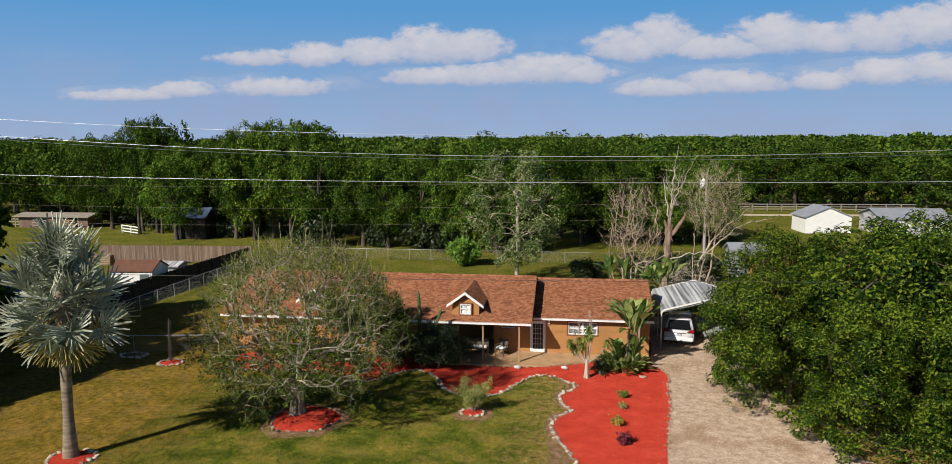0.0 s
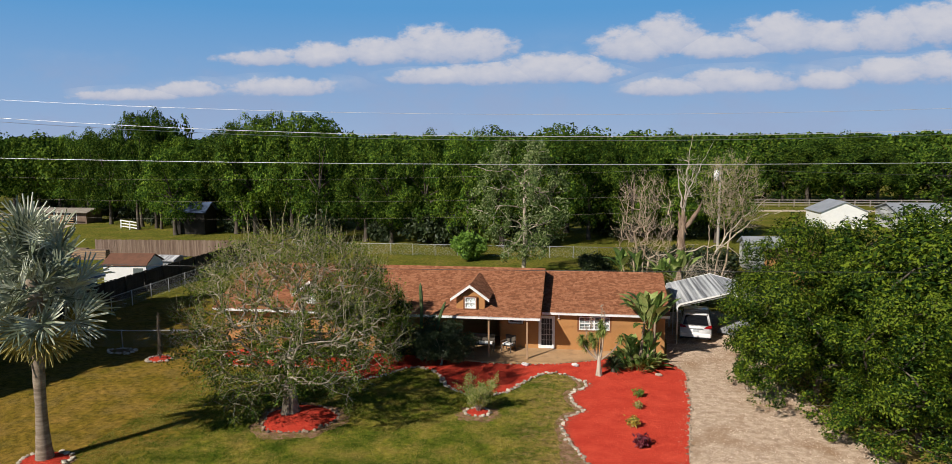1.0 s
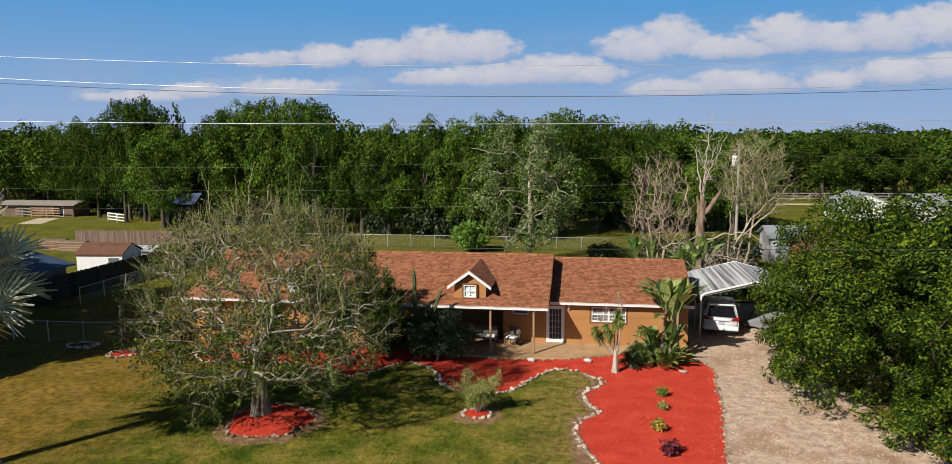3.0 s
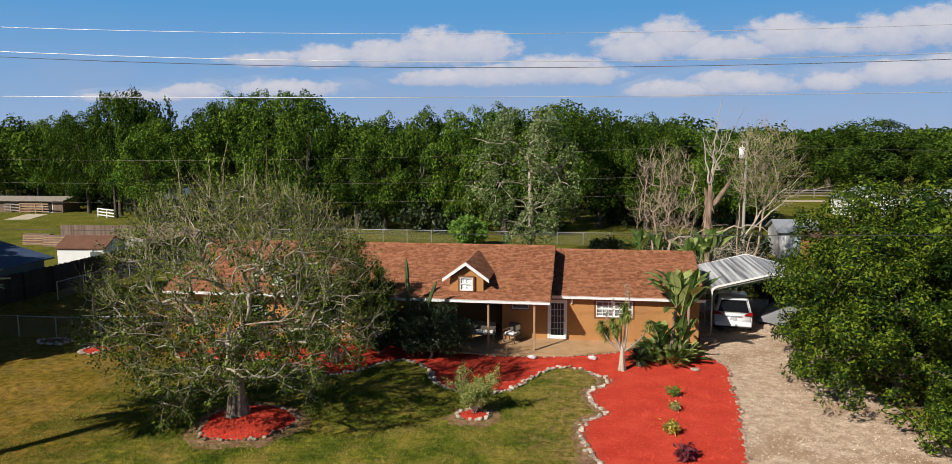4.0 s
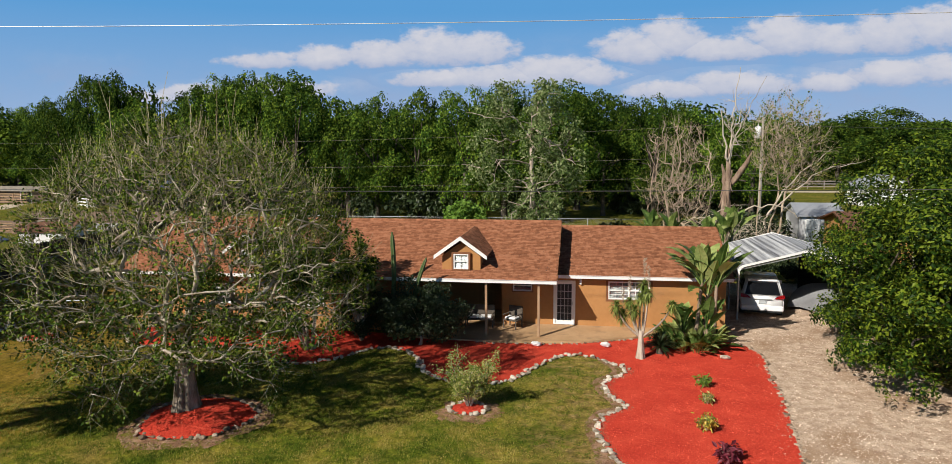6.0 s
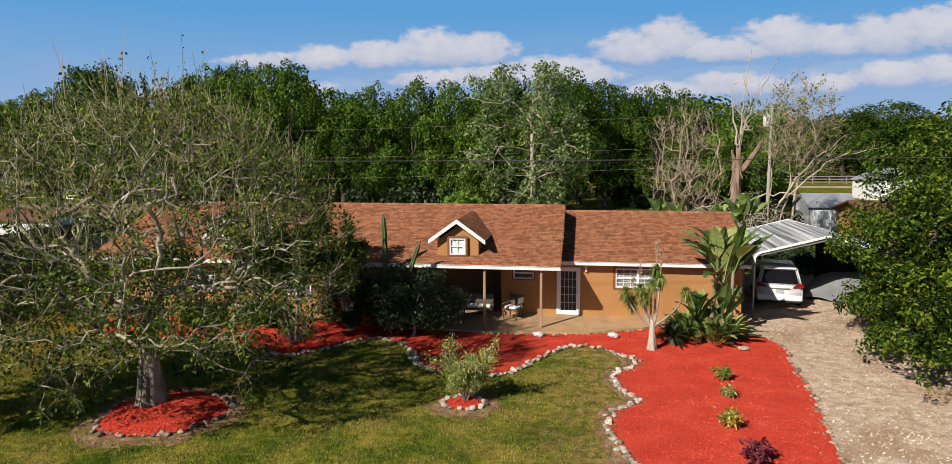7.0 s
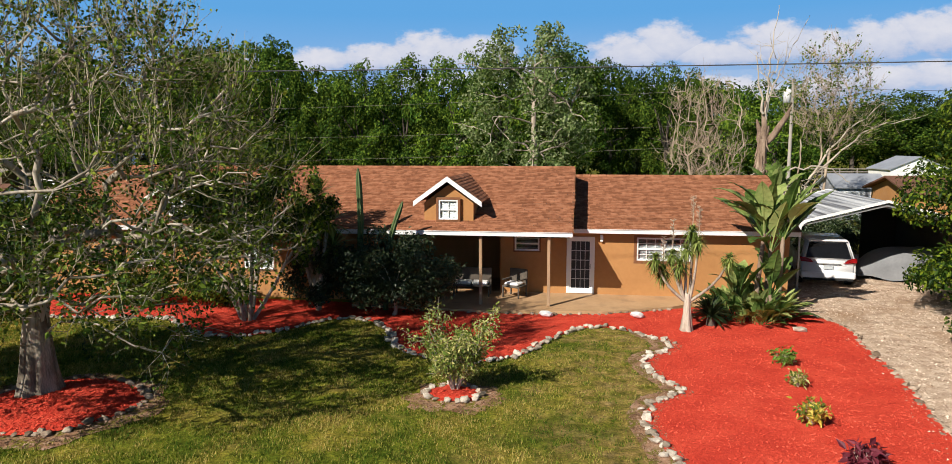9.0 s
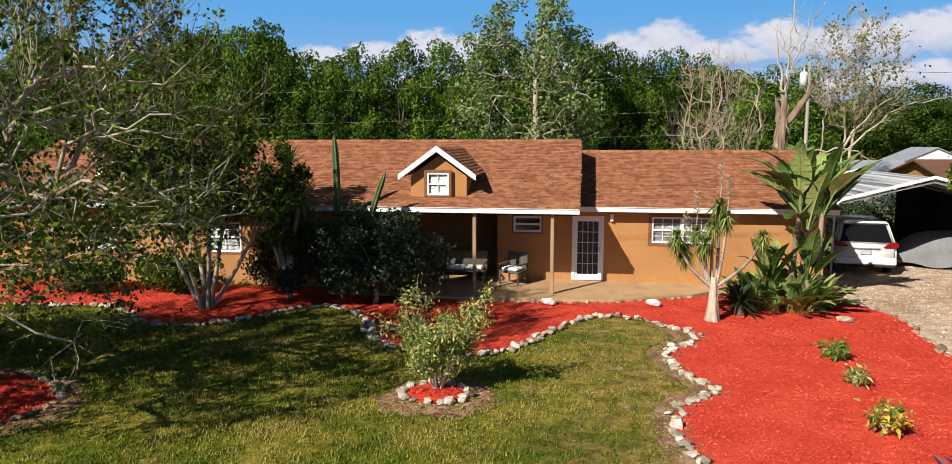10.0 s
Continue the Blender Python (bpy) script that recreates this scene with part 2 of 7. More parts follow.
M["twig_mid"] = material("grey brown branches", [(0.20, 0.175, 0.13), (0.40, 0.35, 0.275), (0.60, 0.54, 0.44)], 1.4, 0.9)
M["twig_brown"] = material("brownish dead twigs", [(0.30, 0.225, 0.155), (0.50, 0.40, 0.30)], 2.0, 0.9)
M["bark_dark"] = material("dark oak bark", [(0.06, 0.048, 0.038), (0.12, 0.10, 0.08)], 2.0, 0.95)
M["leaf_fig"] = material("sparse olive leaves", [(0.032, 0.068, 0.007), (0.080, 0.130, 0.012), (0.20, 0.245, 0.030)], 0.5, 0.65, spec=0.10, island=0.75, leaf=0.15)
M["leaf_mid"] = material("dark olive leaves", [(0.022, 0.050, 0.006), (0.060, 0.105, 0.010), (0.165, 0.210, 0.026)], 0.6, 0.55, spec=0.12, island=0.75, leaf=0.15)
M["leaf_live"] = material("dark green glossy leaves", [(0.010, 0.028, 0.003), (0.030, 0.066, 0.005), (0.140, 0.190, 0.015)], 0.6, 0.5, spec=0.12, island=0.85, leaf=0.12)
M["leaf_oak"] = material("woodland leaves", [(0.016, 0.040, 0.006), (0.041, 0.088, 0.012), (0.120, 0.180, 0.020)], 0.22, 0.7, spec=0.06, island=0.7, leaf=0.18, vary=0.38)
M["leaf_oak_light"] = material("lighter woodland leaves", [(0.024, 0.058, 0.008), (0.058, 0.120, 0.015), (0.155, 0.228, 0.025)], 0.22, 0.7, spec=0.06, island=0.7, leaf=0.20, vary=0.38)
M["leaf_silver"] = material("silvery poplar leaves", [(0.08, 0.13, 0.035), (0.16, 0.22, 0.07), (0.30, 0.35, 0.17)], 0.5, 0.7, spec=0.15, island=0.8, leaf=0.3)
M["leaf_palm"] = material("silver green palm leaf", [(0.14, 0.17, 0.11), (0.34, 0.37, 0.28), (0.56, 0.58, 0.47)], 0.7, 0.55, spec=0.15, each=0.7, leaf=0.03)
M["leaf_dry"] = material("dry straw palm leaf", [(0.24, 0.20, 0.06), (0.42, 0.36, 0.13)], 1.0, 0.7, each=0.5, leaf=0.15)
M["leaf_banana"] = material("banana leaf", [(0.060, 0.115, 0.024), (0.170, 0.245, 0.060), (0.35, 0.41, 0.14)], 1.2, 0.45, spec=0.25, each=0.8, leaf=0.25)
M["leaf_yucca"] = material("yucca leaf", [(0.07, 0.105, 0.018), (0.18, 0.23, 0.05), (0.32, 0.37, 0.11)], 1.5, 0.55, spec=0.15, island=0.7, leaf=0.2)
M["leaf_croton"] = material("yellow green croton leaf", [(0.13, 0.19, 0.03), (0.30, 0.34, 0.08), (0.52, 0.48, 0.19)], 2.0, 0.55, spec=0.2, island=0.9, leaf=0.25)
M["leaf_gold"] = material("gold blotched croton leaf", [(0.10, 0.15, 0.02), (0.45, 0.35, 0.04), (0.62, 0.48, 0.10)], 3.0, 0.5, island=0.9, leaf=0.2)
M["leaf_red"] = material("purple red cordyline leaf", [(0.10, 0.015, 0.025), (0.22, 0.04, 0.06)], 3.0, 0.5, island=0.8, leaf=0.2)
M["leaf_lime"] = material("lime green shrub leaf", [(0.08, 0.17, 0.02), (0.20, 0.33, 0.05)], 3.0, 0.5, island=0.8, leaf=0.25)
M["leaf_dark"] = material("very dark shrub leaf", [(0.014, 0.028, 0.009), (0.028, 0.05, 0.015), (0.06, 0.08, 0.03)], 1.0, 0.5, spec=0.4, island=0.8, leaf=0.12)
M["cactus"] = material("green ribbed cactus", [(0.06, 0.10, 0.035), (0.11, 0.16, 0.06)], 4.0, 0.6)
M["fence_wood"] = material("weathered fence boards", [(0.15, 0.10, 0.075), (0.25, 0.18, 0.14)], 1.5, 0.9, 0.3, 30, each=0.6, stretch=(1, 1, 0.2))
# near-black: the shade on the fence and in the carport, put into colour
M["fence_dark"] = material("shade-dark boards and sheets", [(0.035, 0.028, 0.022), (0.06, 0.047, 0.036)], 1.5, 0.9, 0.3, 30, each=0.5)
M["galv"] = material("galvanised steel", [(0.38, 0.39, 0.40), (0.50, 0.51, 0.52)], 4.0, 0.45, metal=0.6)
M["sheet_white"] = material("white metal sheet", [(0.50, 0.51, 0.53), (0.66, 0.67, 0.68)], 0.8, 0.45, stretch=(3.0, 0.35, 1), spots=(1.1, 0.42, 0.58, (0.27, 0.27, 0.29)))
M["carport_sheet"] = material("dirty white roof sheet", [(0.09, 0.09, 0.10), (0.36, 0.37, 0.39), (0.70, 0.71, 0.72)], 1.3, 0.5, stretch=(4.2, 0.08, 0.5), detail=1.0)
M["sheet_grey"] = material("grey metal roof sheet", [(0.34, 0.36, 0.40), (0.46, 0.48, 0.52)], 0.8, 0.4, metal=0.3)
M["car_white"] = material("white car paint", [(0.78, 0.78, 0.79), (0.82, 0.82, 0.83)], 1.0, 0.22, spec=0.6)
M["car_glass"] = material("tinted car glass", [(0.012, 0.013, 0.015), (0.02, 0.02, 0.022)], 1.0, 0.05, spec=0.8)
M["tail_red"] = material("red tail lamp", [(0.42, 0.01, 0.012), (0.52, 0.016, 0.018)], 4.0, 0.2, spec=0.6)
M["rubber"] = material("black rubber", [(0.015, 0.015, 0.015), (0.025, 0.025, 0.025)], 4.0, 0.8)
M["tarp"] = material("grey cloth cover", [(0.15, 0.155, 0.165), (0.21, 0.215, 0.225)], 1.2, 0.8, 0.3, 12)
M["rail_wood"] = material("grey rail fence", [(0.22, 0.19, 0.16), (0.34, 0.30, 0.26)], 2.0, 0.9)
M["pole"] = material("grey utility pole wood", [(0.30, 0.27, 0.23), (0.42, 0.38, 0.33)], 3.0, 0.9, stretch=(1, 1, 0.2))
M["cable"] = material("aluminium cable", [(0.60, 0.61, 0.62), (0.68, 0.69, 0.70)], 2.0, 0.4, metal=0.5)
M["twig_fine"] = material("fine olive brown twigs", [(0.13, 0.115, 0.06), (0.34, 0.30, 0.19)], 0.6, 0.9, island=0.9)
M["cable_dark"] = material("dark cable", [(0.05, 0.05, 0.05), (0.08, 0.08, 0.08)], 2.0, 0.6)
M["teal_wall"] = material("grey green siding", [(0.10, 0.125, 0.125), (0.14, 0.165, 0.16)], 1.0, 0.8)
M["blue_roof"] = material("dark blue roof", [(0.05, 0.075, 0.14), (0.075, 0.11, 0.19)], 1.0, 0.6)
M["lane"] = material("pale sand lane", [(0.48, 0.40, 0.30), (0.58, 0.50, 0.39)], 0.5, 0.95)


def lawn_material():
    """Grass over sandy soil: green and straw patches, worn brown areas on the open yard, brighter pasture further back."""
    m = bpy.data.materials.new("lawn grass")
    m.use_nodes = True
    nt = m.node_tree
    bs = nt.nodes["Principled BSDF"]
    N, Lk = nt.nodes.new, nt.links.new
    geo = N("ShaderNodeNewGeometry")
    bs.inputs["Roughness"].default_value, bs.inputs["Specular IOR Level"].default_value = 0.95, 0.08

    def nz(scale, detail, rough=0.55):
        n = N("ShaderNodeTexNoise")
        n.inputs["Scale"].default_value, n.inputs["Detail"].default_value, n.inputs["Roughness"].default_value = scale, detail, rough
        Lk(geo.outputs["Position"], n.inputs["Vector"])
        return n.outputs[0]

    def ramp(fac, stops):
        r = N("ShaderNodeValToRGB")
        e = r.color_ramp.elements
        for i, (p, c) in enumerate(stops):
            x = e[i] if i < 2 else e.new(p)
            x.position, x.color = p, (*c, 1)
        Lk(fac, r.inputs[0])
        return r.outputs[0]

    def mix(f, a, b, mode="MIX"):
        x = N("ShaderNodeMixRGB")
        x.blend_type = mode
        for i, v in enumerate((f, a, b)):
            if isinstance(v, (int, float)):
                x.inputs[i].default_value = v
            elif isinstance(v, tuple):
                x.inputs[i].default_value = (*v, 1)
            else:
                Lk(v, x.inputs[i])
        return x.outputs[0]

    green = ramp(nz(0.7, 7, 0.62), [(0.32, (0.075, 0.115, 0.010)), (0.47, (0.165, 0.188, 0.021)), (0.58, (0.270, 0.238, 0.038)), (0.72, (0.36, 0.26, 0.075))])
    brown = ramp(nz(0.55, 7, 0.62), [(0.30, (0.12, 0.110, 0.012)), (0.46, (0.235, 0.160, 0.025)), (0.68, (0.35, 0.215, 0.058))])
    sep = N("ShaderNodeSeparateXYZ")
    Lk(geo.outputs["Position"], sep.inputs[0])
    # the side yard is drier than the front lawn
    dry = N("ShaderNodeMapRange")
    dry.interpolation_type = "SMOOTHSTEP"
    dry.inputs[1].default_value, dry.inputs[2].default_value = -13.0, -19.0
    warp = N("ShaderNodeMath")
    warp.operation = "MULTIPLY_ADD"
    warp.inputs[1].default_value = 7.0
    Lk(nz(0.22, 4), warp.inputs[0]), Lk(sep.outputs[0], warp.inputs[2])
    w2 = N("ShaderNodeMath")
    w2.operation = "SUBTRACT"
    w2.inputs[1].default_value = 3.5
    Lk(warp.outputs[0], w2.inputs[0]), Lk(w2.outputs[0], dry.inputs[0])
    col = mix(dry.outputs[0], green, brown)
    worn = N("ShaderNodeMapRange")
    worn.inputs[1].default_value, worn.inputs[2].default_value = 0.52, 0.64
    worn.inputs[4].default_value = 0.6
    Lk(nz(0.8, 4), worn.inputs[0])
    col = mix(worn.outputs[0], col, (0.22, 0.155, 0.055))
    # worn ground beside the bed's stone edge
    edge = N("ShaderNodeMapRange")
    edge.interpolation_type = "SMOOTHSTEP"
    edge.inputs[1].default_value, edge.inputs[2].default_value, edge.inputs[4].default_value = -0.6, 3.0, 0.9
    ew = N("ShaderNodeMath")
    ew.operation = "MULTIPLY_ADD"
    ew.inputs[1].default_value = 9.0
    Lk(nz(0.9, 6, 0.65), ew.inputs[0]), Lk(sep.outputs[0], ew.inputs[2])
    es = N("ShaderNodeMath")
    es.operation = "SUBTRACT"
    es.inputs[1].default_value = 2.7
    Lk(ew.outputs[0], es.inputs[0]), Lk(es.outputs[0], edge.inputs[0])
    col = mix(edge.outputs[0], col, ramp(nz(2.2, 5, 0.65), [(0.36, (0.15, 0.15, 0.020)), (0.50, (0.30, 0.205, 0.075)), (0.66, (0.43, 0.29, 0.155))]))
    # open pasture beyond the house
    back = N("ShaderNodeMapRange")
    back.interpolation_type = "SMOOTHSTEP"
    back.inputs[1].default_value, back.inputs[2].default_value = 47.0, 52.0
    Lk(sep.outputs[1], back.inputs[0])
    past = ramp(nz(0.35, 6), [(0.32, (0.105, 0.125, 0.018)), (0.55, (0.175, 0.165, 0.030)), (0.75, (0.24, 0.195, 0.06))])
    col = mix(back.outputs[0], col, past)
    fine = ramp(nz(17.0, 5, 0.75), [(0.32, (0.42, 0.44, 0.40)), (0.68, (1.5, 1.5, 1.4))])
    col = mix(1.0, col, fine, "MULTIPLY")
    mid = ramp(nz(3.2, 6, 0.7), [(0.36, (0.46, 0.50, 0.44)), (0.64, (1.28, 1.24, 1.14))])
    col = mix(1.0, col, mid, "MULTIPLY")
    Lk(col, bs.inputs["Base Color"])
    bp = N("ShaderNodeBump")
    bp.inputs["Strength"].default_value, bp.inputs["Distance"].default_value = 0.9, 0.06
    Lk(nz(14.0, 6, 0.75), bp.inputs["Height"]), Lk(bp.outputs[0], bs.inputs["Normal"])
    return m


M["lawn"] = lawn_material()
M["grass_blade"] = material("grass blades", [(0.055, 0.110, 0.010), (0.155, 0.195, 0.022), (0.27, 0.265, 0.05), (0.46, 0.36, 0.115)], 0.7, 0.8, spec=0.1, island=0.55, leaf=0.25)

# ---- mesh helpers ----
rng = np.random.default_rng(7)


def mesh_np(name, verts, faces, mat, smooth=False):
    """A mesh from arrays: verts (n, 3), faces (m, k) with one k for all."""
    verts, faces = np.asarray(verts, np.float32), np.asarray(faces, np.int32)
    me = bpy.data.meshes.new(name)
    k = faces.shape[1]
    me.vertices.add(len(verts)), me.loops.add(faces.size), me.polygons.add(len(faces))
    me.vertices.foreach_set("co", verts.ravel())
    me.loops.foreach_set("vertex_index", faces.ravel())
    me.polygons.foreach_set("loop_start", np.arange(0, faces.size, k, dtype=np.int32))
    me.polygons.foreach_set("use_smooth", np.full(len(faces), smooth))
    me.update(calc_edges=True)
    me.materials.append(mat)
    return me


def thing(name, label, category, group="", kind="", at=None):
    ob = new(name)
    ob.empty_display_size = 0.2
    if at is not None:
        ob.matrix_world = at if isinstance(at, Matrix) else pose(*at)
    return tagged(ob, label, category, group, kind)


def part(name, me, parent, label="", at=None, mat=None):
    """Links a mesh (or a bmesh, with mat) as one object under parent."""
    if isinstance(me, bmesh.types.BMesh):
        bm, me = me, bpy.data.meshes.new(name)
        bm.to_mesh(me)
        bm.free()
        me.materials.append(mat)
    ob = new(name, me)
    if parent is not None:
        ob.parent = parent
    if at is not None:
        ob.matrix_basis = at if isinstance(at, Matrix) else pose(*at)
    if label:
        ob["label"] = label
    return ob


def bm_box(bm, x0, x1, y0, y1, z0, z1, bevel=0.0, m=None):
    vs = [bm.verts.new((x, y, z)) for x in (x0, x1) for y in (y0, y1) for z in (z0, z1)]
    fs = [bm.faces.new([vs[i] for i in f]) for f in ((0, 1, 3, 2), (4, 6, 7, 5), (0, 4, 5, 1), (2, 3, 7, 6), (0, 2, 6, 4), (1, 5, 7, 3))]
    if bevel:
        es = list({e for f in fs for e in f.edges})
        r = bmesh.ops.bevel(bm, geom=es, offset=bevel, segments=1, affect="EDGES")
        vs = list({v for v in vs if v.is_valid} | {v for f in r["faces"] for v in f.verts})
    if m is not None:
        bmesh.ops.transform(bm, matrix=m, verts=vs)
    return vs


def box_mesh(name, x0, x1, y0, y1, z0, z1, mat, bevel=0.0):
    bm = bmesh.new()
    bm_box(bm, x0, x1, y0, y1, z0, z1, bevel)
    me = bpy.data.meshes.new(name)
    bm.to_mesh(me)
    bm.free()
    me.materials.append(mat)
    return me


def poly_mesh(name, outline, z0, z1, mat):
    """An upright prism over a closed outline of (x, y)."""
    n = len(outline)
    bm = bmesh.new()
    lo = [bm.verts.new((x, y, z0)) for x, y in outline]
    hi = [bm.verts.new((x, y, z1)) for x, y in outline]
    bm.faces.new(hi), bm.faces.new(lo[::-1])
    for i in range(n):
        bm.faces.new((lo[i], lo[(i + 1) % n], hi[(i + 1) % n], hi[i]))
    bmesh.ops.recalc_face_normals(bm, faces=bm.faces)
    me = bpy.data.meshes.new(name)
    bm.to_mesh(me)
    bm.free()
    me.materials.append(mat)
    return me


def prism_mesh(name, profile, axis, a0, a1, mat):
    """A closed profile pushed along an axis: 'x' takes (y, z) points, 'y' takes (x, z)."""
    bm = bmesh.new()
    mk = (lambda a, p: (a, p[0], p[1])) if axis == "x" else (lambda a, p: (p[0], a, p[1]))
    A = [bm.verts.new(mk(a0, p)) for p in profile]
    B = [bm.verts.new(mk(a1, p)) for p in profile]
    n = len(profile)
    bm.faces.new(A), bm.faces.new(B[::-1])
    for i in range(n):
        bm.faces.new((A[i], B[i], B[(i + 1) % n], A[(i + 1) % n]))
    bmesh.ops.recalc_face_normals(bm, faces=bm.faces)
    me = bpy.data.meshes.new(name)
    bm.to_mesh(me)
    bm.free()
    me.materials.append(mat)
    return me


def smooth_loop(pts, steps=6, closed=True):
    """Points along a Catmull-Rom curve through pts."""
    P = np.array(pts, float)
    n = len(P)
    out = []
    for i in range(n if closed else n - 1):
        if closed:
            p0, p1, p2, p3 = P[(i - 1) % n], P[i], P[(i + 1) % n], P[(i + 2) % n]
        else:
            p0, p1, p2, p3 = P[max(i - 1, 0)], P[i], P[i + 1], P[min(i + 2, n - 1)]
        for t in np.arange(steps) / steps:
            out.append(0.5 * (2 * p1 + (p2 - p0) * t + (2 * p0 - 5 * p1 + 4 * p2 - p3) * t ** 2 + (3 * p1 - p0 - 3 * p2 + p3) * t ** 3))
    if not closed:
        out.append(P[-1])
    return np.array(out)


def inside(poly, pts):
    """Which of pts (n, 2) lie within the closed polygon."""
    poly, pts = np.asarray(poly), np.asarray(pts)
    x, y = pts[:, 0], pts[:, 1]
    res = np.zeros(len(pts), bool)
    for (x0, y0), (x1, y1) in zip(poly, np.roll(poly, -1, 0)):
        c = (y0 > y) != (y1 > y)
        res ^= c & (x < (x1 - x0) * (y - y0) / (y1 - y0 + 1e-12) + x0)
    return res


# ---- plant helpers ----
def unit(v):
    return v / (np.linalg.norm(v, axis=-1, keepdims=True) + 1e-9)


def tubes(paths, sides=5):
    """Tapered tubes along paths [(points (k, 3), radii (k,))]: verts and quad faces."""
    V, F, base = [], [], 0
    ang = np.arange(sides) * 2 * np.pi / sides
    for pts, rad in paths:
        pts, rad = np.asarray(pts, float), np.asarray(rad, float)
        k = len(pts)
        tan = unit(np.gradient(pts, axis=0))
        ref = np.where(np.abs(tan[:, 2:3]) > 0.9, np.array([[1.0, 0, 0]]), np.array([[0, 0, 1.0]]))
        a = unit(np.cross(tan, ref))
        b = np.cross(tan, a)
        ring = pts[:, None] + rad[:, None, None] * (np.cos(ang)[None, :, None] * a[:, None] + np.sin(ang)[None, :, None] * b[:, None])
        V.append(ring.reshape(-1, 3))
        i = np.arange(k - 1)[:, None] * sides + np.arange(sides)[None]
        j = np.arange(k - 1)[:, None] * sides + (np.arange(sides)[None] + 1) % sides
        F.append((np.stack([i, j, j + sides, i + sides], -1) + base).reshape(-1, 4))
        base += k * sides
    return np.concatenate(V), np.concatenate(F)


def leaf_cards(pos, normal, length, width, r, fold=0.15, droop=0.0):
    """One folded pointed leaf a place: 4 corners, 2 triangles; normal gives the side that it shows."""
    n = len(pos)
    normal = unit(normal)
    t = unit(np.cross(normal, unit(r.normal(size=(n, 3)))))
    t[:, 2] -= droop
    t = unit(t)
    s = unit(np.cross(normal, t))
    length, width = np.broadcast_to(length, n)[:, None], np.broadcast_to(width, n)[:, None]
    mid = pos + t * length * 0.45
    up = normal * length * fold
    V = np.stack([pos, mid + s * width / 2 + up * 0.5, pos + t * length - up * 0.6, mid - s * width / 2 + up * 0.5], 1).reshape(-1, 3)
    i = np.arange(n)[:, None] * 4
    F = np.concatenate([i + np.array([[0, 1, 2]]), i + np.array([[0, 2, 3]])])
    return V, F


def clump_leaves(clumps, count, length, width, r, up=0.35, flat=0.8, droop=0.15):
    """Leaves in the outer shells of clumps [(x, y, z, radius)], facing outward and up."""
    C = np.asarray(clumps, float)
    w = C[:, 3] ** 2
    idx = r.choice(len(C), count, p=w / w.sum())
    d = unit(r.normal(size=(count, 3)))
    rad = C[idx, 3] * (0.55 + 0.5 * r.random(count)) * (1 + 0.25 * r.normal(size=count) * 0.6)
    pos = C[idx, :3] + d * rad[:, None] * np.array([1, 1, flat])
    nrm = unit(d + np.array([0, 0, up]) + 0.9 * r.normal(size=(count, 3)))
    ln = length * (0.65 + 0.7 * r.random(count))
    return leaf_cards(pos, nrm, ln, ln * width / length, r, 0.12, droop)


def crown_clumps(r, rx, ry, z0, z1, n, rad=(0.9, 1.6), hollow=0.35, top_heavy=0.0):
    """Clump centres scattered in an uneven ellipsoidal crown between z0 and z1."""
    out = []
    zc, rz = (z0 + z1) / 2, (z1 - z0) / 2
    while len(out) < n:
        d = r.normal(size=3)
        d /= np.linalg.norm(d)
        q = d * (hollow + (1 - hollow) * r.random() ** 0.4)
        if q[2] < -0.2 and r.random() < top_heavy:
            continue
        rr = rad[0] + (rad[1] - rad[0]) * r.random()
        out.append((q[0] * (rx - rr * 0.6), q[1] * (ry - rr * 0.6), zc + q[2] * (rz - rr * 0.6), rr))
    return out


def trunk_and_limbs(r, clumps, z_fork, radius, sides=6, lean=(0.0, 0.0), n_limb=9):
    """A tapered trunk with limbs that reach out to some of the clumps."""
    top = np.array([lean[0], lean[1], z_fork])
    k = np.linspace(0, 1, 6)[:, None]
    pts = k * top + np.array([[0.06, 0.05, 0]]) * np.sin(k * 5)
    rad = radius * (1.25 - 0.55 * k[:, 0])
    rad[0] *= 1.25
    paths = [(pts, rad)]
    idx = r.choice(len(clumps), min(n_limb, len(clumps)), replace=False)
    for i in idx:
        e = np.array(clumps[i][:3])
        s = np.linspace(0, 1, 6)[:, None]
        start = top * (0.75 + 0.25 * r.random())
        mid = (start + e) / 2 + np.array([0, 0, 0.12]) * np.linalg.norm(e - start) + 0.2 * r.normal(size=3)
        p = (1 - s) ** 2 * start + 2 * s * (1 - s) * mid + s ** 2 * e
        paths.append((p, radius * (0.5 - 0.44 * s[:, 0])))
    return tubes(paths, sides)


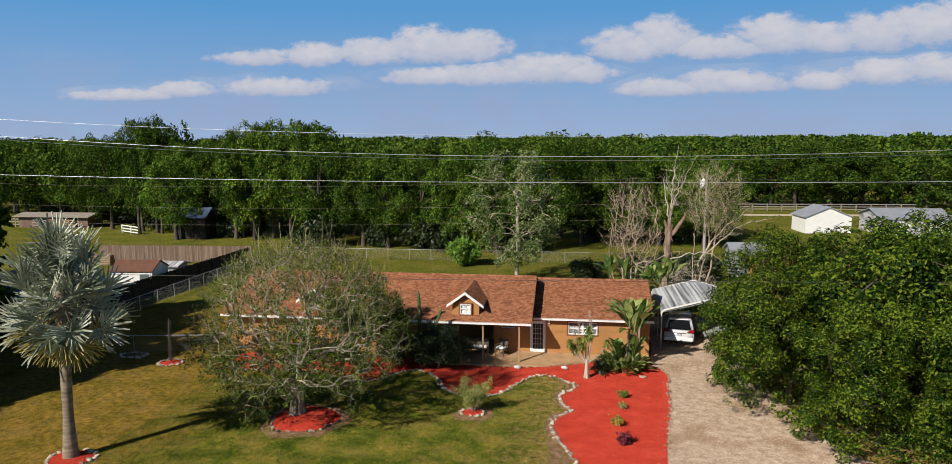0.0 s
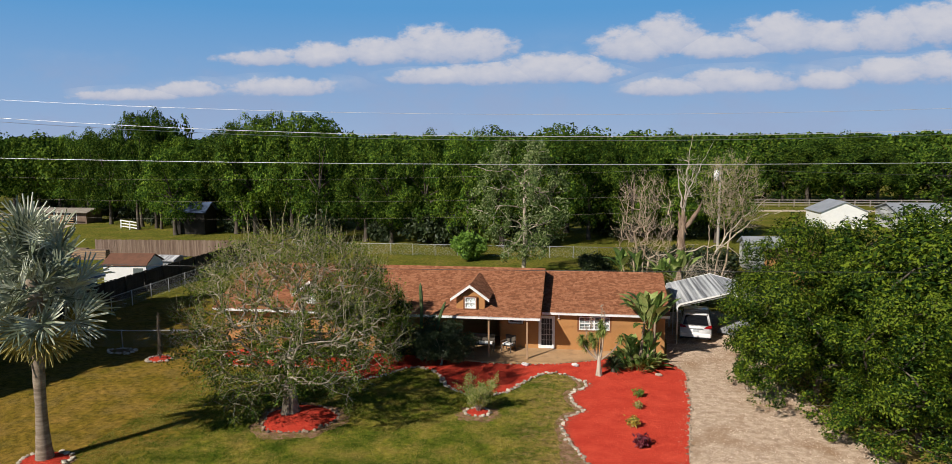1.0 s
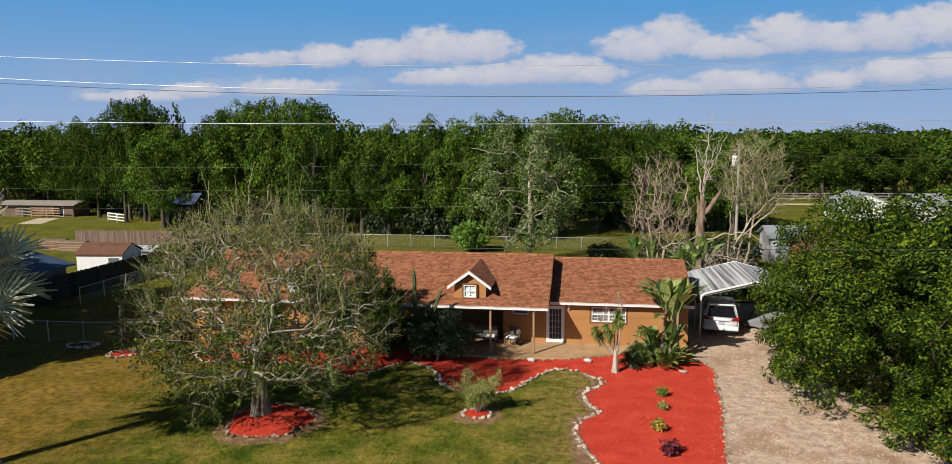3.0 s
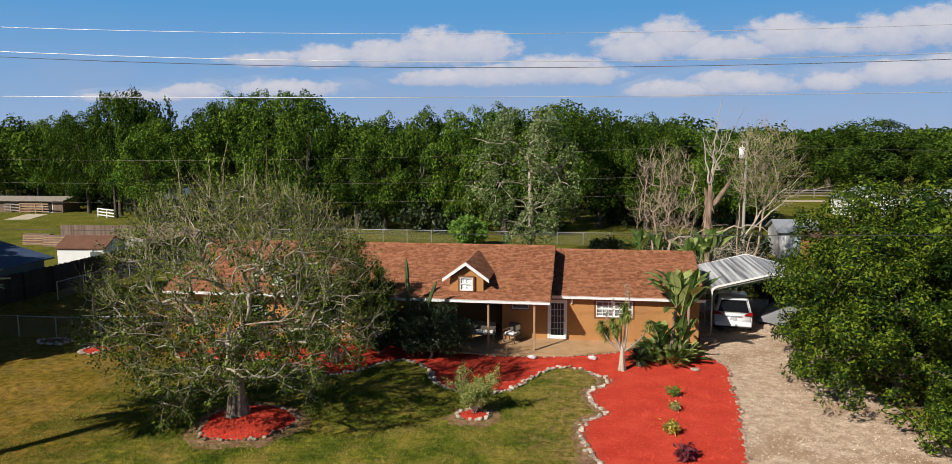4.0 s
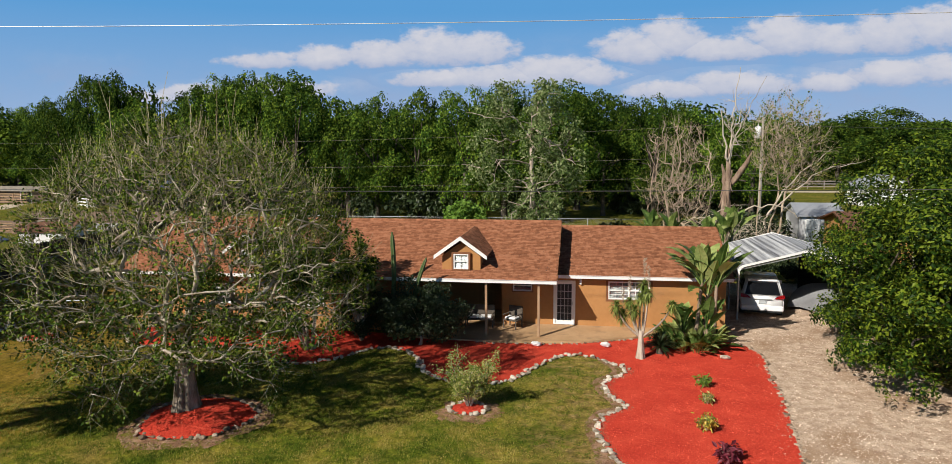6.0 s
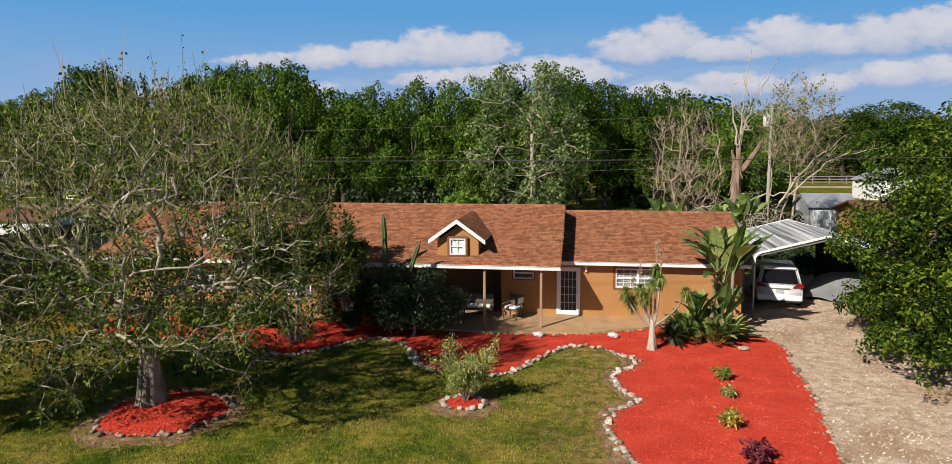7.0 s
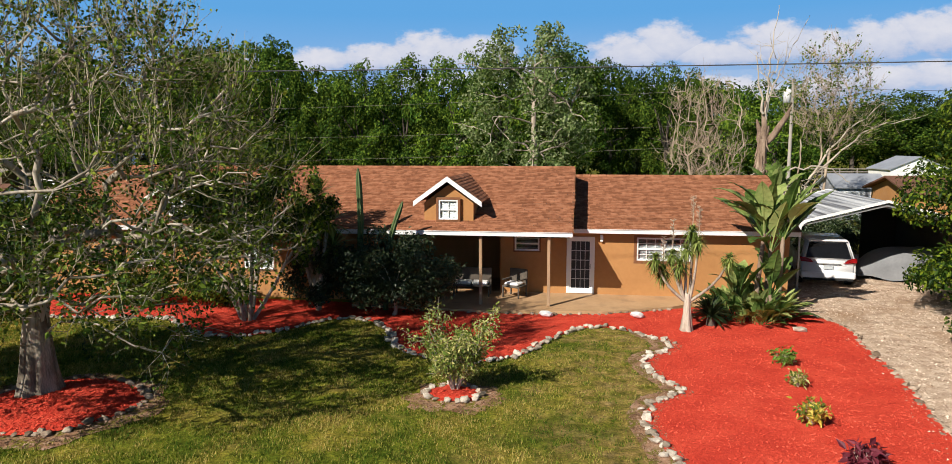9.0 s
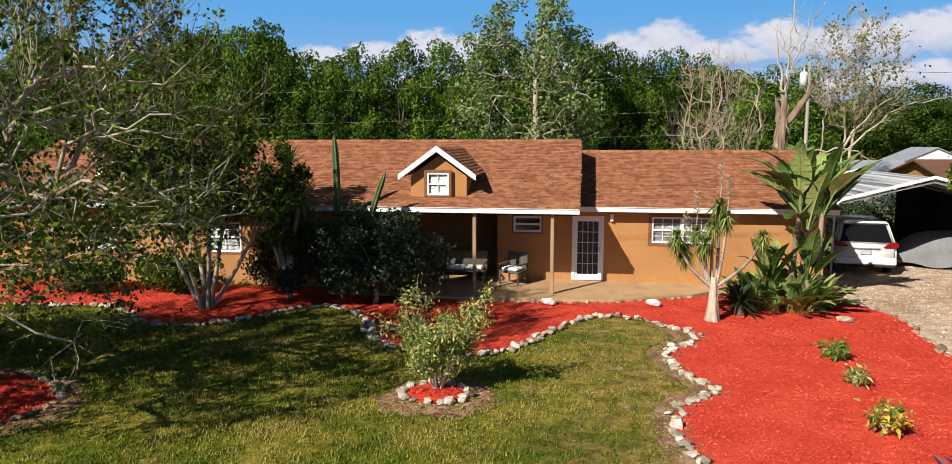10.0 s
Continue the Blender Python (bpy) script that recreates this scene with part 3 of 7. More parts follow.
def lobe_leaves(lobes, bumps, leaves, length, width, r, low=-0.45, jitter=0.55, up=0.25, droop=0.15):
    """A crown of rounded lobes [(x, y, z, radius)]: each carries smaller bumps, and leaves lie on the bumps' outer sides, so that light and shade model it."""
    C = np.asarray(lobes, float)
    k = len(C) * bumps
    li = np.repeat(np.arange(len(C)), bumps)
    d = unit(r.normal(size=(k, 3)))
    d[:, 2] = np.where(d[:, 2] < low, -d[:, 2], d[:, 2])
    rad = C[li, 3]
    bc = C[li, :3] + d * (rad * (0.62 + 0.3 * r.random(k)))[:, None] * np.array([1, 1, 0.85])
    br = rad * (0.30 + 0.22 * r.random(k))
    w = br ** 2
    bi = r.choice(k, leaves, p=w / w.sum())
    e = unit(r.normal(size=(leaves, 3)) + 0.8 * d[bi])
    pos = bc[bi] + e * (br[bi] * (0.55 + 0.55 * r.random(leaves)))[:, None]
    nrm = unit(0.7 * e + 0.5 * d[bi] + np.array([0, 0, up]) + jitter * r.normal(size=(leaves, 3)))
    ln = length * (0.6 + 0.8 * r.random(leaves))
    return leaf_cards(pos, nrm, ln, ln * width / length, r, 0.12, droop)


def crown_lobes(r, rx, ry, z0, z1, n, rad):
    """Lobe centres spread evenly round an ellipsoidal crown, larger below, with a few inside."""
    out, zc, rz = [], (z0 + z1) / 2, (z1 - z0) / 2
    for i in range(n):
        zz = 1 - 2 * (i + 0.5) / n
        a = i * 2.39996 + 0.5 * r.normal()
        q = math.sqrt(max(0, 1 - zz * zz))
        rr = rad * (0.75 + 0.5 * r.random())
        f = 0.75 + 0.3 * r.random()
        out.append((f * q * math.cos(a) * (rx - rr * 0.8), f * q * math.sin(a) * (ry - rr * 0.8), zc + zz * (rz - rr * 0.75), rr))
    return out


def reach(r, stem, targets, thin=0.006, power=0.48, sag=0.0, step=0.38, wander=0.10, upward=0.12):
    """Branches that leave a stem (k, 3) and reach every target in turn, each from the nearest wood already there.
    Gives the chains [(points, radii)] and, for each target, its end and heading."""
    nodes, parent = [np.array(p, float) for p in stem], list(range(-1, len(stem) - 1))
    arr = np.zeros((len(targets) * 16 + len(stem) + 10, 3))
    dist = np.zeros(len(arr))
    arr[:len(stem)] = stem
    dist[:len(stem)] = 0.0
    root = np.array(stem[-1], float)
    ends = []
    for a in sorted(targets, key=lambda p: np.linalg.norm(p - root)):
        n = len(nodes)
        first = max(0, len(stem) - 3)
        cost = np.linalg.norm(arr[first:n] - a, axis=1) + 0.22 * dist[first:n] + 0.5 * np.maximum(0, arr[first:n, 2] - a[2])
        i = first + int(np.argmin(cost))
        p0 = arr[i].copy()
        L = np.linalg.norm(a - p0)
        m = max(1, min(14, int(L / step)))
        mid = (p0 + a) / 2 + np.array([0, 0, (upward - sag) * L]) + wander * L * 0.5 * r.normal(size=3)
        prev = i
        for j in range(1, m + 1):
            f = j / m
            q = (1 - f) ** 2 * p0 + 2 * f * (1 - f) * mid + f * f * a
            if j < m:
                q = q + wander * 0.3 * r.normal(size=3)
            arr[len(nodes)], dist[len(nodes)] = q, dist[prev] + L / m
            nodes.append(q), parent.append(prev)
            prev = len(nodes) - 1
        ends.append((prev, unit(a - mid)))
    n = len(nodes)
    tips = np.zeros(n)
    for e, _ in ends:
        tips[e] += 1
    for i in range(n - 1, 0, -1):
        tips[parent[i]] += tips[i]
    kids = [[] for _ in range(n)]
    for i in range(1, n):
        kids[parent[i]].append(i)
    chains, todo = [], [(0, None)]
    while todo:
        i, frm = todo.pop()
        ch = [i] if frm is None else [frm, i]
        while kids[ch[-1]]:
            ks = sorted(kids[ch[-1]], key=lambda q: -tips[q])
            todo += [(q, ch[-1]) for q in ks[1:]]
            ch.append(ks[0])
        rad = thin * np.maximum(tips[ch], 1.0) ** power
        if frm is not None:
            rad[0] = rad[1]
        rad[-1] *= 0.6
        chains.append((arr[ch].copy(), rad))
    return chains, [(arr[e].copy(), h) for e, h in ends]


def twig_sprays(ends, per, length, rad, r, up=0.5, spread=0.5):
    """A few thin twigs from each branch end: paths of three points."""
    out = []
    for p, h in ends:
        for _ in range(per):
            d = unit(h + spread * r.normal(size=3) + np.array([0, 0, up]))
            L = length * (0.5 + 0.8 * r.random())
            q = p + d * L * 0.5
            d2 = unit(d + 0.2 * r.normal(size=3) + np.array([0, 0, up * 0.4]))
            out.append((np.array([p, q, q + d2 * L * 0.5]), [rad, rad * 0.8, rad * 0.45]))
    return out


# ---- ground, beds, drive ----
def ground_sheet():
    """One sheet to the horizon, finer near the house, with slight unevenness."""
    xs = np.concatenate([[-4500, -1500, -500, -200, -120], np.linspace(-80, 80, 81), [120, 200, 500, 1500, 4500]])
    ys = np.concatenate([[-1500, -300, -80, -30], np.linspace(-10, 150, 81), [200, 400, 900, 2000, 4900]])
    X, Y = np.meshgrid(xs, ys)
    Z = np.zeros_like(X)
    V = np.stack([X, Y, Z], -1).reshape(-1, 3)
    nx = len(xs)
    i = (np.arange(len(ys) - 1)[:, None] * nx + np.arange(nx - 1)[None]).reshape(-1)
    F = np.stack([i, i + 1, i + nx + 1, i + nx], -1)
    return tagged(new("ground", mesh_np("ground", V, F, M["lawn"], True)), "green and straw-brown mown lawn on flat sandy ground", "ground", kind="structure")


ground_sheet()

# mulch bed along the house and beside the drive: control points of its outline, anticlockwise from the drive's near end
BED = smooth_loop([(5.6, 24.0), (6.0, 26.5), (6.45, 29.6), (6.85, 32.0), (7.0, 34.5), (7.2, 36.6), (6.6, 38.2), (4.6, 39.2), (2.7, 38.45),
                   (0.3, 37.4), (-3.6, 37.0), (-7.0, 37.6), (-9.5, 37.9), (-14.0, 37.95), (-18.5, 37.9), (-19.6, 36.6), (-18.2, 34.7),
                   (-15.6, 34.6), (-13.2, 34.8), (-11.6, 33.6), (-10.2, 33.2), (-9.0, 34.1), (-7.9, 35.6), (-6.7, 35.4), (-5.9, 34.3),
                   (-5.4, 33.1), (-4.4, 32.1), (-3.0, 31.95), (-1.9, 32.8), (-1.2, 34.4), (-0.3, 35.6), (0.6, 35.6), (1.6, 34.7), (1.9, 33.9),
                   (1.15, 32.7), (1.2, 31.5), (1.75, 30.5), (1.1, 29.75), (0.78, 28.7), (1.05, 27.4), (1.7, 25.6), (2.4, 24.0), (4.0, 23.4)], 4)
DRIVE = smooth_loop([(5.2, 16.0), (5.0, 22.0), (5.5, 26.5), (6.0, 29.6), (6.4, 32.0), (6.6, 34.5), (6.8, 36.6), (6.5, 39.0), (6.9, 43.0), (7.2, 50.0), (14.5, 51.0), (17.0, 46.0),
                     (14.8, 42.0), (12.8, 38.5), (12.4, 35.0), (12.8, 32.0), (13.0, 30.0), (13.7, 27.6), (15.5, 24.5), (17.0, 16.0)], 4)


def sheet(name, outline, z, mat, label, category, step=0.0, swell=None):
    """A bed over an outline, with inner points every step metres; swell(x, y) raises them."""
    from mathutils.geometry import delaunay_2d_cdt
    out = np.asarray(outline, float)
    n = len(out)
    pts = out
    if step:
        lo, hi = out.min(0), out.max(0)
        gx, gy = np.meshgrid(np.arange(lo[0], hi[0], step), np.arange(lo[1], hi[1], step))
        g = np.stack([gx.ravel(), gy.ravel()], -1)
        g = g + 0.2 * step * np.random.default_rng(5).normal(size=g.shape)
        pts = np.concatenate([out, g[inside(out, g)]])
    v, e, f, *_ = delaunay_2d_cdt([Vector(p) for p in pts], [(i, (i + 1) % n) for i in range(n)], [], 1, 1e-5)
    V = np.array([(p.x, p.y, z + (swell(p.x, p.y) if swell else 0.0)) for p in v])
    return tagged(new(name, mesh_np(name, V, [tuple(t) for t in f], mat, True)), label, category, kind="structure")


mulch_bed = sheet("mulch_bed", BED, 0.03, M["mulch"], "bright red wood mulch bed round the house front", "mulch bed", 0.5)
sheet("driveway", DRIVE, 0.012, M["gravel"], "pale tan shell gravel driveway beside the mulch bed", "driveway")
SOIL = smooth_loop([(0.95, 24.5), (0.7, 27.2), (0.45, 28.8), (0.8, 30.0), (1.3, 30.6), (0.85, 31.8), (0.75, 32.9), (1.45, 34.0), (1.0, 35.0), (1.0, 35.4), (1.9, 34.8), (2.2, 33.9),
                                (1.5, 32.7), (1.5, 31.5), (2.0, 30.5), (1.4, 29.7), (1.1, 28.7), (1.3, 27.4), (1.9, 25.6), (1.5, 24.2)], 4)
sheet("worn_soil", SOIL, 0.02, M["dirt"], "bare pinkish soil along the bed's stone edge", "soil")


def chips(name, outline, count, size, mat, label, category, z, r, thick=0.35, box=None):
    """Loose chips strewn over an outline: thin tilted flakes, too many to count."""
    lo, hi = outline.min(0), outline.max(0)
    if box:
        lo, hi = np.maximum(lo, box[0]), np.minimum(hi, box[1])
    pts = lo + (hi - lo) * r.random((count * 3, 2))
    pts = pts[inside(outline, pts)][:count]
    n = len(pts)
    L = size * (0.5 + r.random(n))
    W = L * (0.25 + 0.45 * r.random(n))
    a, tx, ty = r.random(n) * 2 * np.pi, 0.24 * r.normal(size=n), 0.24 * r.normal(size=n)
    ux = np.stack([np.cos(a), np.sin(a), tx], -1) * (L / 2)[:, None]
    uy = np.stack([-np.sin(a), np.cos(a), ty], -1) * (W / 2)[:, None]
    c = np.concatenate([pts, z(pts)[:, None] if callable(z) else np.full((n, 1), z)], 1) + np.stack([0 * a, 0 * a, np.abs(tx) * L / 2 + np.abs(ty) * W / 2 + 0.004], -1)
    V = np.stack([c - ux - uy * 0.7, c + ux * 0.8 - uy, c + ux + uy * 0.7, c - ux * 0.8 + uy], 1).reshape(-1, 3)
    F = np.arange(n * 4).reshape(-1, 4)
    return tagged(new(name, mesh_np(name, V, F, mat)), label, category, kind="stuff")


r5 = np.random.default_rng(51)
chips("mulch_chips", BED, 95000, 0.036, M["mulch_chip"], "loose red mulch chips covering the bed", "mulch", 0.028, r5, 0.3)
chips("edge_crumbs", SOIL, 6000, 0.04, M["soil_crumb"], "crumbs of bare soil along the bed's edge", "soil", 0.02, r5)
chips("gravel_pieces", DRIVE, 80000, 0.046, M["gravel_chip"], "loose pale shell and gravel pieces on the drive", "gravel", 0.010, r5, 0.4)


def grass(count, x0, x1, y0, y1, r):
    """Short blades in small tufts over the front lawn, kept off the beds and the drive."""
    pts = np.stack([x0 + (x1 - x0) * r.random(count), y0 + (y1 - y0) * r.random(count)], -1)
    ring = ((pts[:, 0] + 11.25) / 2.0) ** 2 + ((pts[:, 1] - 27.75) / 2.0) ** 2 < 1
    ring |= ((pts[:, 0] + 3.15) / 0.95) ** 2 + ((pts[:, 1] - 29.6) / 0.85) ** 2 < 1
    pts = pts[~(inside(BED, pts) | inside(DRIVE, pts) | inside(SOIL, pts) | ring)]
    patch = np.array([noise.noise(Vector((p[0] * 0.7, p[1] * 0.7, 3.0))) for p in pts])
    bare = np.clip((pts[:, 0] + 2.0 + 3.0 * patch) / 2.4, 0, 0.85)
    tuft = np.array([noise.noise(Vector((p[0] * 3.1, p[1] * 3.1, 8.0))) + 0.6 * noise.noise(Vector((p[0] * 8.0, p[1] * 8.0, 1.0))) for p in pts])
    pts = pts[(patch * 0.7 + 0.62) * (1 - bare) + 1.1 * tuft > r.random(len(pts)) * 1.0]
    n = len(pts)
    k = 3
    base = np.repeat(np.concatenate([pts, np.zeros((n, 1))], 1), k, 0) + np.concatenate([0.035 * r.normal(size=(n * k, 2)), np.zeros((n * k, 1))], 1)
    a = r.random(n * k) * 2 * np.pi
    h = 0.022 + 0.045 * r.random(n * k)
    s = np.stack([np.cos(a), np.sin(a), 0 * a], -1) * 0.010
    tip = base + np.stack([0.5 * h * np.cos(a + 1.3), 0.5 * h * np.sin(a + 1.3), h], -1)
    V = np.stack([base - s, base + s, tip], 1).reshape(-1, 3)
    F = np.arange(n * k * 3).reshape(-1, 3)
    return tagged(new("lawn_grass", mesh_np("lawn_grass", V, F, M["grass_blade"])), "short green and straw grass of the front lawn", "grass", kind="stuff")


grass(150000, -19.0, 3.0, 21.5, 36.0, np.random.default_rng(53))

# ---- house ----
W0, PITCH = 0.2, 0.385                                     # wall thickness; rise of the roofs
RM = dict(x0=-20.9, x1=-0.78, ye=37.72, ze=2.56, yr=42.94, zr=4.45)      # main roof: eave and ridge
RL = dict(x0=-0.78, x1=6.68, ye=39.62, ze=2.46, yr=44.28, zr=4.07)       # lower roof


def wall_panel(name, x0, x1, y0, y1, z0, z1, holes, mat, parent, label=""):
    """A wall along x with rectangular openings [(x0, x1, z0, z1)] that go through it."""
    bm = bmesh.new()
    xs = sorted({x0, x1, *[h[0] for h in holes], *[h[1] for h in holes]})
    for a, b in zip(xs, xs[1:]):
        zs = [(z0, z1)]
        for h in holes:
            if h[0] <= a + 1e-6 and h[1] >= b - 1e-6:
                zs = [s for lo, hi in zs for s in ((lo, min(hi, h[2])), (max(lo, h[3]), hi)) if s[1] - s[0] > 1e-4]
        for lo, hi in zs:
            bm_box(bm, a, b, y0, y1, lo, hi)
    bmesh.ops.remove_doubles(bm, verts=bm.verts, dist=1e-4)
    return part(name, bm, parent, label, mat=mat)


def window(name, x0, x1, z0, z1, y, parent, cols=2, rows=3, trim=0.09, sashes=1, blind=True, trim_mat="brown_trim", blind_mat="curtain"):
    """A window set in a wall's opening: outer trim, white frame, sash bars, panes and a blind behind."""
    w = thing(name, "", "window")
    del w["category"]
    w.parent = parent
    bm = bmesh.new()
    for a in ((x0 - trim, x1 + trim, z0 - trim, z0), (x0 - trim, x1 + trim, z1, z1 + trim), (x0 - trim, x0, z0, z1), (x1, x1 + trim, z0, z1)):
        bm_box(bm, a[0], a[1], y - 0.035, y + 0.02, a[2], a[3])
    part("window_trim", bm, w, "brown wooden surround", mat=M[trim_mat])
    fr = 0.055
    bm = bmesh.new()
    for a in ((x0, x1, z0, z0 + fr), (x0, x1, z1 - fr, z1), (x0, x0 + fr, z0 + fr, z1 - fr), (x1 - fr, x1, z0 + fr, z1 - fr)):
        bm_box(bm, a[0], a[1], y - 0.02, y + 0.07, a[2], a[3])
    part("window_frame", bm, w, "white frame", mat=M["white"])
    n = sashes
    wx = (x1 - x0 - 2 * fr) / n
    for s in range(n):
        a0, a1 = x0 + fr + s * wx, x0 + fr + (s + 1) * wx
        bm = bmesh.new()
        zm = (z0 + z1) / 2
        bm_box(bm, a0, a1, y, y + 0.045, zm - 0.028, zm + 0.028)
        if s:
            bm_box(bm, a0 - 0.05, a0 + 0.05, y - 0.012, y + 0.06, z0 + fr, z1 - fr)
        for c in range(1, cols):
            xc = a0 + (a1 - a0) * c / cols
            bm_box(bm, xc - 0.011, xc + 0.011, y + 0.012, y + 0.036, z0 + fr, zm - 0.03)
            bm_box(bm, xc - 0.011, xc + 0.011, y + 0.012, y + 0.036, zm + 0.03, z1 - fr)
        for k in range(1, rows):
            for lo, hi in ((z0 + fr, zm - 0.03), (zm + 0.03, z1 - fr)):
                zc = lo + (hi - lo) * k / rows
                bm_box(bm, a0, a1, y + 0.014, y + 0.034, zc - 0.01, zc + 0.01)
        part("sash", bm, w, "white glazing bars", mat=M["white"])
        part("pane", box_mesh("pane", a0, a1, y + 0.040, y + 0.046, z0 + fr, z1 - fr, M["glass"]), w).visible_shadow = False
    if blind:
        part("blind", box_mesh("blind", x0 + fr, x1 - fr, y + 0.060, y + 0.070, z0 + fr, z1 - fr, M[blind_mat]), w)
    return w


def roof_slab(name, x0, x1, ye, ze, yr, zr, parent, thick=0.10):
    """One gable roof body: both slopes, closed below."""
    yb = 2 * yr - ye
    prof = [(ye, ze), (yr, zr), (yb, ze), (yb, ze - thick), (yr, zr - thick * 1.2), (ye, ze - thick)]
    return part(name, prism_mesh(name, prof, "x", x0, x1, M["shingle_bed"]), parent, "brown roof deck")


SHINGLES = []


def shingle_slope(x0, x1, y_lo, z_lo, y_hi, z_hi, r, tab=0.24, course=0.135, axis="x", clip=None):
    """Overlapping tabs on a slope that rises from (y_lo, z_lo) to (y_hi, z_hi), running along x (or, with axis 'y', the roles swapped):
    list of wedge corner arrays (n, 8, 3)."""
    run = math.hypot(y_hi - y_lo, z_hi - z_lo)
    dy, dz = (y_hi - y_lo) / run, (z_hi - z_lo) / run
    nrm = np.array([0, -dz, dy])
    rows = int(run / course)
    out = []
    for k in range(rows):
        n = int((x1 - x0) / tab) + 2
        xs = x0 + (np.arange(n) - (k % 2) * 0.5 - 0.1 * r.random()) * tab + 0.02 * r.normal(size=n)
        wid = np.roll(xs, -1) - xs - 0.006
        wid[-1] = tab
        a, b = np.clip(xs, x0, x1), np.clip(xs + wid, x0, x1)
        ok = b - a > 0.03
        a, b = a[ok], b[ok]
        m = len(a)
        s0 = k * course - 0.012 + 0.006 * r.normal(size=m)
        s1 = np.full(m, min(run, (k + 1) * course + 0.02))
        h = 0.019 + 0.010 * r.random(m)
        def P(x, s, hh):
            return np.stack([x, y_lo + dy * s + nrm[1] * hh, z_lo + dz * s + nrm[2] * hh], -1)
        W = np.stack([P(a, s0, 0.001), P(b, s0, 0.001), P(b, s1, 0.001), P(a, s1, 0.001), P(a, s0, h), P(b, s0, h), P(b, s1, 0.004), P(a, s1, 0.004)], 1)
        out.append(W)
    W = np.concatenate(out)
    if clip is not None:
        W = W[clip(W.mean(1))]
    return W


TAB_FACES = np.array([[4, 5, 6, 7], [0, 1, 5, 4], [1, 2, 6, 5], [3, 0, 4, 7]])


def joined_tabs(name, W, parent, label):
    n = len(W)
    F = (np.arange(n)[:, None, None] * 8 + TAB_FACES[None]).reshape(-1, 4)
    ob = part(name, mesh_np(name, W.reshape(-1, 3), F, M["shingle"]), parent, label)
    ob["kind"] = "stuff"
    return ob


def build_house():
    h = thing("house", "single-storey tan stucco house with brown shingle gable roofs and white fascia", "house")
    r = np.random.default_rng(61)
    st, wh = M["stucco"], M["white"]
    zt = 2.40
    # walls
    win_r = (1.42, 3.24, 1.33, 2.14)
    win_p = (-2.84, -1.96, 1.60, 2.10)
    door = (-1.0, -0.02, 0.12, 2.14)
    wall_panel("front_wall", -3.35, 6.45, 40.0, 40.0 + W0, 0.0, 2.42, [win_r, win_p, door], st, h, "tan stucco wall with door and windows")
    win_l = [(-16.6, -15.5, 1.0, 1.95), (-12.3, -11.2, 1.0, 1.95)]
    wall_panel("wing_wall", -20.5, -8.0, 38.35, 38.35 + W0, 0.0, 2.62, win_l, st, h, "tan stucco wall behind the trees")
    part("porch_side_wall", box_mesh("porch_side_wall", -8.2, -8.0, 38.55, 42.6, 0.0, 2.5, st), h)
    # recess added only to deepen the shade at the porch's left
    part("recess_wall", box_mesh("recess_wall", -8.0, -3.35, 42.4, 42.6, 0.0, 2.42, st), h, "tan wall behind a recess added to deepen the porch shade")
    part("recess_side_wall", box_mesh("recess_side_wall", -3.35, -3.15, 40.0 + W0, 42.6, 0.0, 2.42, st), h)
    part("end_wall", prism_mesh("end_wall", [(40.2, 0), (48.0, 0), (48.0, 2.35), (44.28, 3.89), (40.2, 2.42)], "x", 6.25, 6.45, st), h)
    part("left_end_wall", prism_mesh("left_end_wall", [(38.55, 0), (47.5, 0), (47.5, 2.6), (42.94, 4.25), (38.55, 2.62)], "x", -20.5, -20.3, st), h)
    # brown in place of stucco: this end's shade is painted on
    part("gable_wall", prism_mesh("gable_wall", [(40.21, 2.3), (48.0, 2.3), (48.0, 2.55), (42.94, 4.28), (40.21, 3.30)], "x", -1.05, -0.9, M["brown_trim"]), h, "gable end above the lower roof, shade put in as brown")
    part("back_wall", box_mesh("back_wall", -20.3, 6.25, 47.5, 47.7, 0.0, 2.5, st), h)
    part("inner_floor", box_mesh("inner_floor", -20.3, 6.25, 42.6, 47.5, 0.0, 0.1, M["dark"]), h)
    # near-black ceilings: the shade under the porch roof is in their colour
    part("porch_ceiling", box_mesh("porch_ceiling", -8.0, -0.85, 37.85, 40.0, 2.36, 2.41, M["dark"]), h, "porch ceiling, its shade painted near-black")
    part("recess_ceiling", box_mesh("recess_ceiling", -8.0, -3.35, 40.0, 42.4, 2.36, 2.41, M["dark"]), h, "porch ceiling, its shade painted near-black")
    # roofs
    for nm, R in (("main_roof", RM), ("lower_roof", RL)):
        rf = roof_slab(nm, R["x0"], R["x1"], R["ye"], R["ze"], R["yr"], R["zr"], h)
        # fascia and drip edge
        fz = R["ze"]
        part("fascia", box_mesh("fascia", R["x0"], R["x1"] + (0.02 if R is RM else 0.0), R["ye"] - 0.035, R["ye"] + 0.01, fz - 0.15, fz - 0.012, wh, 0.006), h, "white fascia board")
        part("drip_edge", box_mesh("drip_edge", R["x0"], R["x1"], R["ye"] - 0.06, R["ye"] + 0.03, fz - 0.012, fz + 0.004, wh), h, "white drip edge")
        yb = 2 * R["yr"] - R["ye"]
        part("rear_fascia", box_mesh("rear_fascia", R["x0"], R["x1"], yb - 0.01, yb + 0.035, fz - 0.15, fz - 0.012, wh), h)
        # ridge caps, one folded piece after another
        hh = 0.024
        prof = [(-0.14, -0.054 + hh * 0.4), (0, hh), (0.14, -0.054 + hh * 0.4), (0.14, -0.075), (0, -0.02), (-0.14, -0.075)]
        cap = prism_mesh("ridge_cap", prof, "x", 0.0, 0.296, M["shingle_each"])
        count = int((R["x1"] - R["x0"]) / 0.30)
